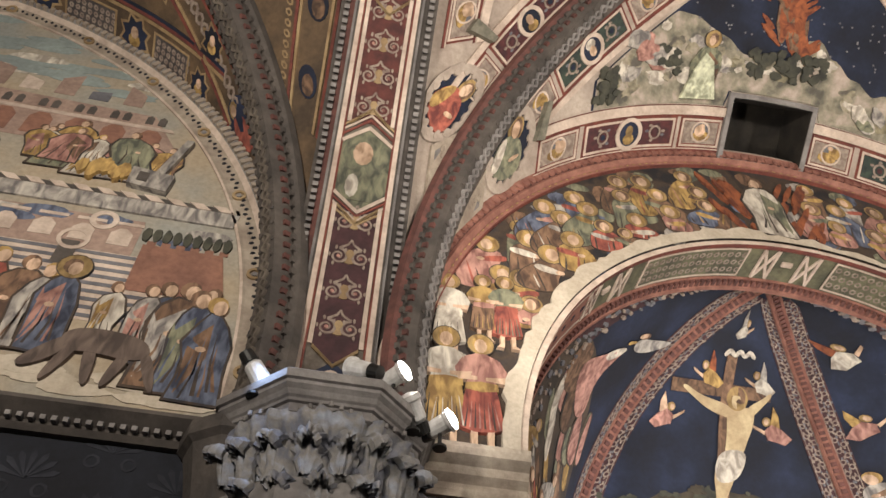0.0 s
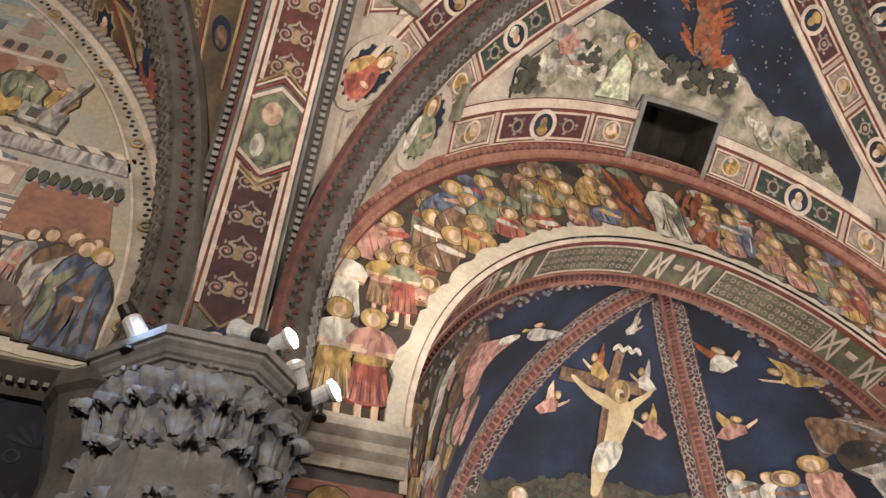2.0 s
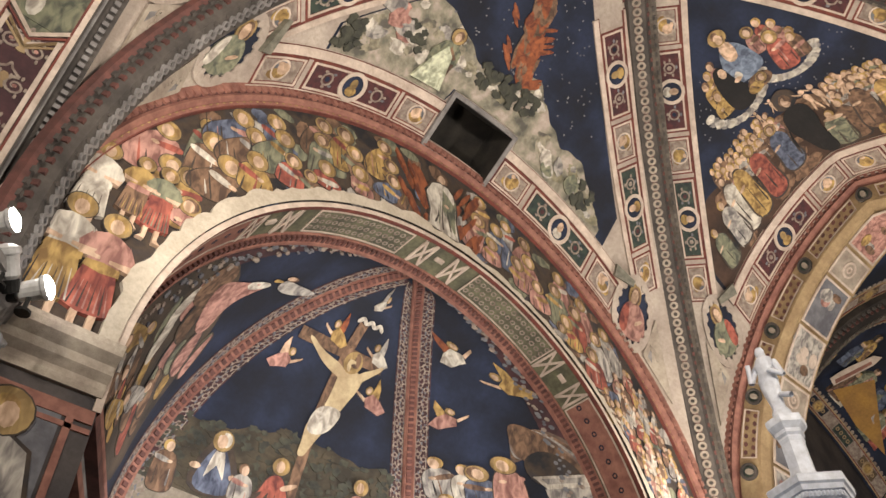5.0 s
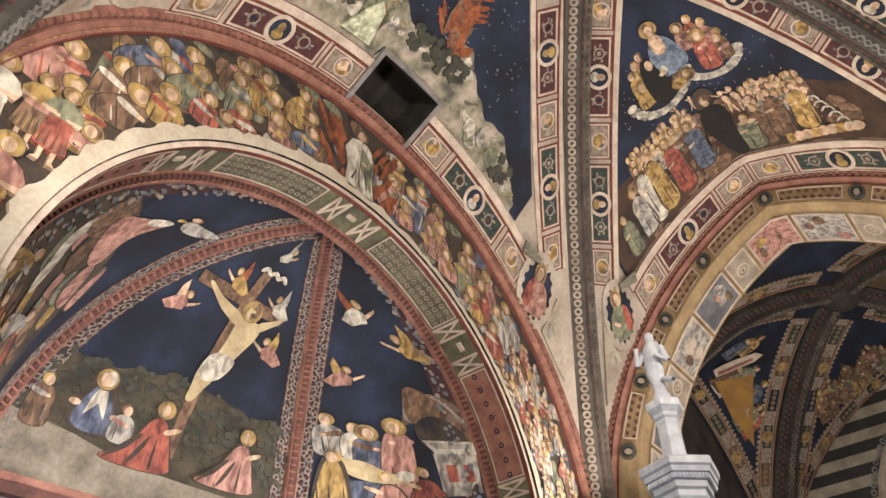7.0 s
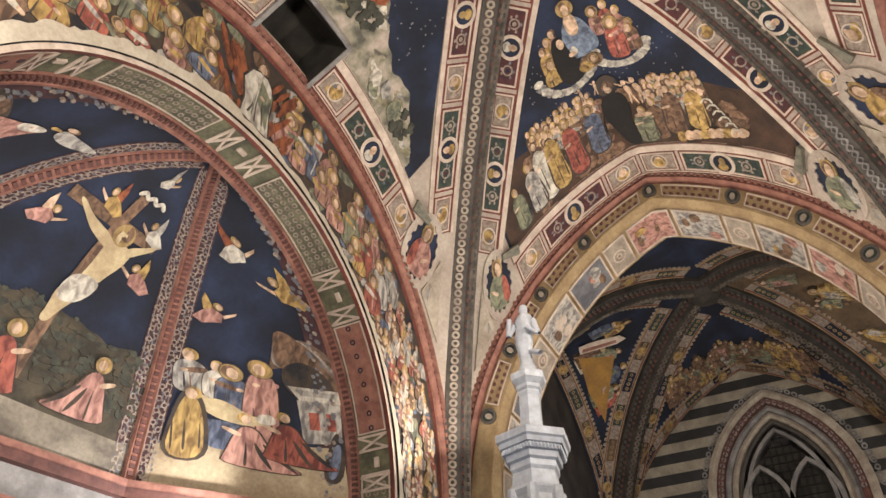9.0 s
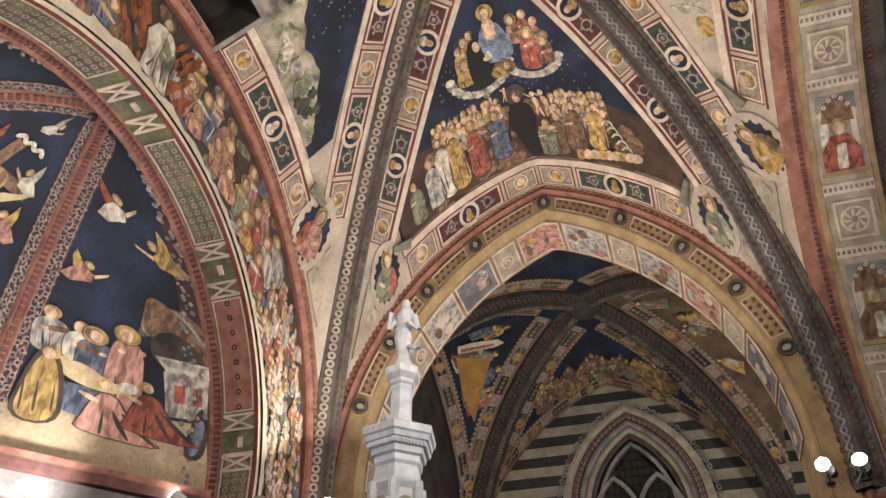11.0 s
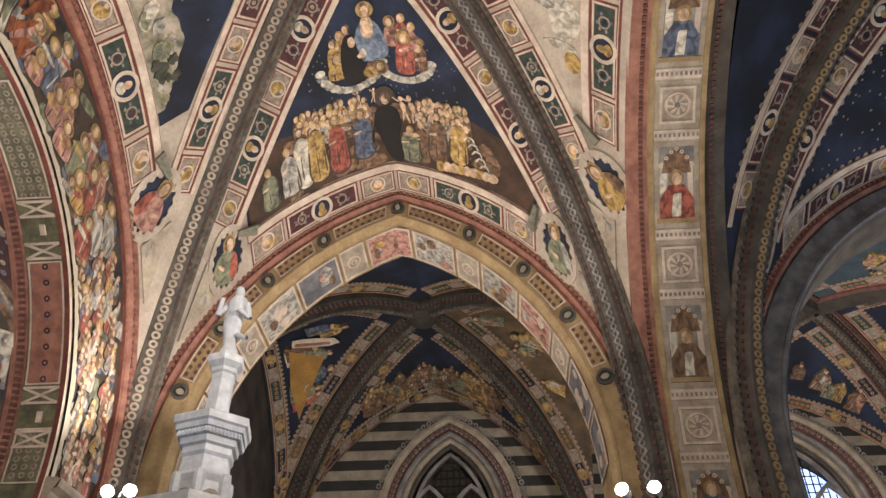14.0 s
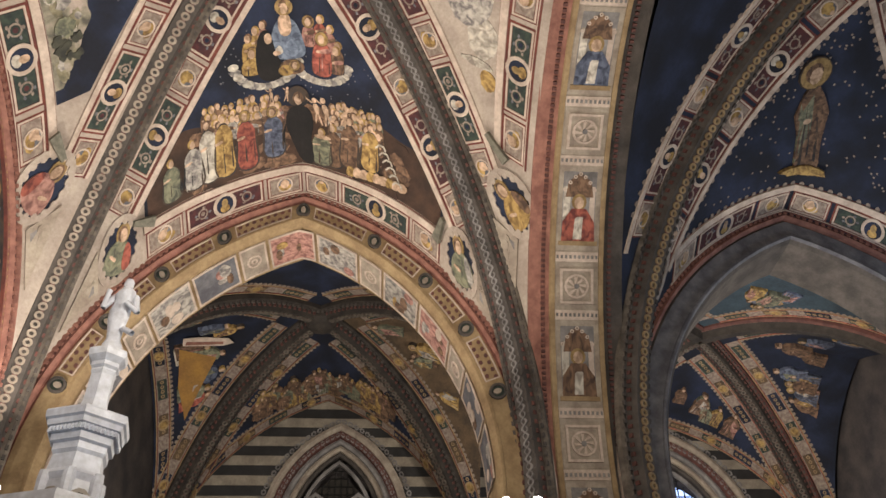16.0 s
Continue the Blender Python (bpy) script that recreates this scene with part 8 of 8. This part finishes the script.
# ---- spotlights on the capitals ----
def spotlight(at, aim, on=True):
    th = thing("spotlight", at, "white spotlight with black cap clamped on the capital" if on else "white spotlight with its lens turned away on the capital", "spotlight", "spotlights on the capitals")
    a, d = Vector(at), (Vector(aim) - Vector(at)).normalized()
    rot = d.to_track_quat("Z", "Y").to_matrix()

    def tube(prof, n=14, mat=0):
        mb = MB()
        mb.lathe(0, 0, prof, n, mat)
        mb.v = [tuple(a + rot @ Vector(p)) for p in mb.v]
        return mb
    part("housing", tube([(0.03, -0.08), (0.05, -0.06), (0.055, 0.04), (0.066, 0.05), (0.066, 0.07), (0.05, 0.072)]), lamp_white, th)
    part("cap", tube([(0.01, -0.15), (0.04, -0.145), (0.047, -0.08), (0.02, -0.078)]), iron, th, "black cooling cap")
    part("lens", tube([(0.062, 0.060), (0.062, 0.080), (0.03, 0.095), (0.001, 0.1)]), bulb if on else lamp_white, th, "glowing lens" if on else "white lens")
    mb = MB()
    mb.lathe(a.x, a.y, [(0.012, a.z - 0.14), (0.012, a.z - 0.05)], 8)
    mb.lathe(a.x, a.y, [(0.04, a.z - 0.15), (0.04, a.z - 0.135)], 10)
    part("stem", mb, iron, th)
    return th


spotlight((0.28, 3.62, 4.52), (0.75, 3.2, 4.7))
spotlight((0.56, 3.66, 4.26), (1.15, 3.2, 4.5))
spotlight((0.40, 3.60, 4.30), (0.0, 3.2, 4.8), False)
spotlight((-0.46, 3.56, 4.36), (-0.1, 3.75, 3.95))
spotlight((0.08, 3.52, 4.46), (-0.6, 4.0, 4.9), False)
spotlight((7.60, -1.06, 4.49), (6.9, -0.7, 4.6))
spotlight((7.62, -1.36, 4.50), (6.9, -1.1, 4.7))
spotlight((7.45, 3.98, 4.56), (6.7, 3.2, 4.6))
spotlight((7.35, 3.70, 4.52), (6.6, 3.0, 4.6))
spotlight((8.15, -2.55, 4.45), (7.3, -3.0, 5.0), False)
spotlight((1.12, 4.42, 4.10), (2.0, 5.5, 4.6), False)
spotlight((6.2, 4.62, 4.28), (5.8, 5.6, 5.0))
for nm, x, y, r in (("capital_front_right", 8.35, -2.0, 0.72), ("capital_back_right", 8.35, 4.25, 0.72)):
    t_ = thing("pier_capital", (x, y, 3.9), "grey stone capital under the springing of the arches", "capital")
    part("bell", octagon(x, y, [(0.5, 3.7), (0.52, 4.0), (r - 0.12, 4.2), (r - 0.1, 4.26)], stone), stone, t_)
    part("abacus", octagon(x, y, [(r - 0.12, 4.24), (r - 0.06, 4.27), (r - 0.06, 4.30), (r, 4.34), (r, 4.39), (0.3, 4.41)], stone), stone, t_)


# ---- font with its tabernacle and statue ----
FX, FY = 3.75, 1.53
font = thing("baptismal_font", (FX, FY, 0), "white marble font tabernacle with stepped six-sided cornices", "font")
T = radians(12)


def hexa(prof, mat=0):
    mb = MB()
    mb.lathe(FX, FY, [(r * (0.86 if z > 2.35 else 1.0), z) for r, z in prof], 6, mat, T)
    return mb


part("basin", hexa([(1.25, 0), (1.25, 0.15), (1.1, 0.15), (1.1, 1.05), (1.18, 1.1), (1.18, 1.2), (0.9, 1.2), (0.2, 1.15)]), marble, font)
part("pillar", hexa([(0.16, 1.1), (0.14, 2.2), (0.34, 2.3), (0.36, 2.4), (0.36, 3.0)]), marble, font)
part("drum", hexa([(0.30, 2.3), (0.30, 2.36), (0.165, 2.42), (0.150, 3.12), (0.165, 3.15), (0.15, 3.17), (0.14, 3.26)]), marble, font)
for k in range(6):
    a = T + k * math.pi / 3
    mb = MB()
    mb.lathe(FX + 0.128 * math.cos(a), FY + 0.128 * math.sin(a), [(0.024, 2.42), (0.020, 2.5), (0.020, 3.02), (0.026, 3.06), (0.030, 3.12), (0.026, 3.16)], 8)
    part("column", mb, marble, font)
    b = a + math.pi / 6
    mb = MB()
    nx, ny = math.cos(b), math.sin(b)
    fnp = lambda x, z, h: (FX + nx * (0.113 + h) - ny * x, FY + ny * (0.113 + h) + nx * x, z)
    mb.border(fnp, -0.05, 0.05, 2.5, 3.05, 0.012, 0.0, 0.016, 0)
    mb.ring(fnp, (0, 3.03), 0.03, 0.05, 0.0, 0.014, 0, 10)
    part("panel_frame", mb, white_marble, font)
part("cornice", hexa([(0.14, 3.24), (0.155, 3.26), (0.155, 3.29), (0.175, 3.30), (0.18, 3.33), (0.195, 3.335), (0.20, 3.36), (0.215, 3.365), (0.222, 3.39), (0.236, 3.40), (0.24, 3.43), (0.235, 3.44), (0.09, 3.47)]), marble, font, "stepped marble cornice")
mb = MB()
for k in range(6):
    a0, a1 = T + k * math.pi / 3, T + (k + 1) * math.pi / 3
    for i in range(9):
        t = (i + 0.5) / 9
        x = FX + 0.171 * ((1 - t) * math.cos(a0) + t * math.cos(a1))
        y = FY + 0.171 * ((1 - t) * math.sin(a0) + t * math.sin(a1))
        mb.lathe(x, y, [(0.007, 3.335), (0.009, 3.35), (0.005, 3.362)], 5)
tagged(part("bead_row", mb, marble, font), kind="stuff")
part("neck", hexa([(0.09, 3.46), (0.082, 3.50), (0.072, 3.54), (0.07, 3.68), (0.078, 3.70), (0.07, 3.715)]), marble, font)
part("cap_block", hexa([(0.07, 3.71), (0.085, 3.725), (0.085, 3.745), (0.115, 3.775), (0.12, 3.80), (0.116, 3.815), (0.04, 3.83)]), marble, font)
# statue: one plain mesh
mb = MB()
tw = [(0.052, 3.83, 0), (0.055, 3.86, 0), (0.040, 3.90, 0.006), (0.045, 3.96, 0.012), (0.058, 4.03, 0.010), (0.062, 4.08, 0.004), (0.050, 4.13, -0.004), (0.062, 4.17, -0.008), (0.048, 4.205, -0.006), (0.018, 4.215, 0), (0.020, 4.225, 0.004), (0.031, 4.245, 0.006), (0.032, 4.27, 0.006), (0.022, 4.288, 0.004), (0.004, 4.292, 0.003)]
n = 14
pts, faces = [], []
for k, (r, z, off) in enumerate(tw):
    for i in range(n):
        a = 2 * math.pi * i / n
        f = 1 + (0.16 * math.sin(3 * a + k * 0.5) if k < 9 else 0)
        pts.append((FX + off * 2 + r * 0.70 * f * math.cos(a), FY + off + r * 0.85 * f * math.sin(a), z))
faces = [(k * n + i, k * n + (i + 1) % n, (k + 1) * n + (i + 1) % n, (k + 1) * n + i) for k in range(len(tw) - 1) for i in range(n)]
mb.add(pts, faces + [tuple(range((len(tw) - 1) * n, len(tw) * n))])
for (x0, y0, z0), (x1, y1, z1), r in (((0, -0.055, 4.17), (-0.02, -0.085, 4.06), 0.017), ((-0.02, -0.085, 4.06), (-0.06, -0.03, 4.10), 0.014), ((0, 0.055, 4.17), (-0.03, 0.09, 4.08), 0.017), ((-0.03, 0.09, 4.08), (-0.05, 0.07, 4.18), 0.014), ((0.0, -0.03, 3.97), (-0.02, -0.09, 3.93), 0.016)):
    p, q = Vector((x0, y0, z0)), Vector((x1, y1, z1))
    m_ = (q - p).to_track_quat("Z", "Y").to_matrix()
    ring = [(p + (q - p) * t + m_ @ Vector((r * math.cos(a), r * math.sin(a), 0))) for t in (0, 0.5, 1) for a in lin(0, 2 * math.pi, 7)[:-1]]
    mb.add([(FX + v.x, FY + v.y, v.z) for v in ring], [(k * 7 + i, k * 7 + (i + 1) % 7, (k + 1) * 7 + (i + 1) % 7, (k + 1) * 7 + i) for k in range(2) for i in range(7)])
st = new("statue", mesh_of("statue", mb, marble, (FX, FY, 3.83), True))
st.location = (FX, FY, 3.83)
tagged(st, "small white marble robed statue standing on the font", "statue")


# ---- striped window walls of the neighbouring bays ----
def window_wall(name, x, yc, hw, zs, height, cell, glowing, label):
    arch = wall_arch("x", x, yc, hw, zs, height, -1)
    th = tagged(new(name), label, "", "", "structure")
    th.location = (x, yc, 0)
    th.matrix_world = Matrix.Translation((x, yc, 0))
    z, k = 4.6, 0
    while z < 9.2:
        zz = z + 0.19
        if zz > zs:
            f = min(1.0, (zz - zs) / height)
            r = (hw * hw + height * height) / (2 * hw)
            o = max(0.0, math.sqrt(max(0, r * r - min(r * r, (zz - zs) ** 2))) - (r - hw)) if zz - zs < height else 0.0
        else:
            o = hw
        for s in (-1, 1):
            if 3.3 - o < 0.1:
                continue
            mb = MB()
            a, b = sorted((yc + s * (o + (0.10 if o else 0.0)), yc + s * 3.3))
            mb.box(x, x + 0.3, a, b, z + 0.003, zz - 0.003)
            part("course", mb, black_marble if k % 2 else white_marble, th)
        z, k = zz, k + 1
    for j, (w0, w1, h0, h1, m) in enumerate(((0.02, 0.16, 0.0, 0.07, stone_pale), (-0.10, 0.02, -0.10, 0.03, rose_dark), (-0.20, -0.10, -0.18, -0.06, stone), (-0.30, -0.20, -0.26, -0.14, stone_pale), (-0.38, -0.30, -0.30, -0.2, dark_stone))):
        mb = MB()
        mb.sweep(arch, lin(-arch.length - 2.5, arch.length + 2.5, 60), [(w1, h0), (w1, h1), ((w0 + w1) / 2, h1 + 0.025), (w0, h1), (w0, h0)])
        part("jamb_moulding", mb, m, th)
    mb = MB()
    for i in range(int(2 * arch.length / 0.11)):
        d = -arch.length + 0.11 * i
        mb.ring(arch, (d, 0.24), 0.025, 0.05, 0.0, 0.02, 0, 7)
        mb.ring(arch, (d, -0.05), 0.02, 0.045, 0.03, 0.05, 0, 7)
    tagged(part("carved_row", mb, stone, th), kind="stuff")
    # tracery bars and glass
    tr = wall_arch("x", x + 0.24, yc, hw - 0.38, zs, height - 0.42, -1)
    mb = MB()
    mb.grid(lambda a, k: Vector((x + 0.28, yc + arc_point(a, hw - 0.46, height - 0.75)[0], 4.6)).lerp(Vector((x + 0.28, yc + arc_point(a, hw - 0.46, height - 0.75)[0], zs + arc_point(a, hw - 0.46, height - 0.75)[1])), k), lin(-1, 1, 24), lin(0, 1, 4))
    part("pane", mb, pane_blue if glowing else shade_black, th, "blue leaded glass" if glowing else "dark leaded glass")
    mb = MB()
    for i in range(14):
        yy = yc - hw + 0.4 + i * (2 * hw - 0.8) / 13
        zt = zs + max(0.05, (height - 0.5) * (1 - abs(yy - yc) / (hw - 0.3)))
        mb.box(x + 0.255, x + 0.275, yy - 0.009, yy + 0.009, 4.6, zt)
    for i in range(22):
        zz = 4.8 + i * 0.15
        ww = (hw - 0.4) * min(1.0, max(0.05, (zs + height - 0.45 - zz) / height * 1.25))
        mb.box(x + 0.255, x + 0.275, yc - ww, yc + ww, zz - 0.008, zz + 0.008)
    part("lead_bars", mb, iron, th)
    for s in (-1, 1):
        sub = wall_arch("x", x + 0.22, yc + s * (hw - 0.38) / 2, (hw - 0.38) / 2, zs - 0.1, 0.75, -1)
        mb = MB()
        mb.sweep(sub, lin(-sub.length - 2.2, sub.length + 2.2, 40), [(0.05, 0.0), (0.05, 0.08), (-0.03, 0.08), (-0.03, 0.0)])
        part("tracery", mb, stone, th)
    mb = MB()
    mb.sweep(tr, lin(-tr.length - 2.0, tr.length + 2.0, 40), [(-0.06, 0.0), (-0.06, 0.07), (-0.13, 0.07), (-0.13, 0.0)])
    part("tracery", mb, stone, th)
    return th


window_wall("wall_striped", 14.0, 1.02, 1.15, 6.5, 1.80, far_cell, False, "black and ivory striped marble wall with a gothic window")
window_wall("wall_striped_corner", 14.0, -5.30, 1.15, 6.35, 1.80, e_far, True, "black and ivory striped marble wall with blue glass")
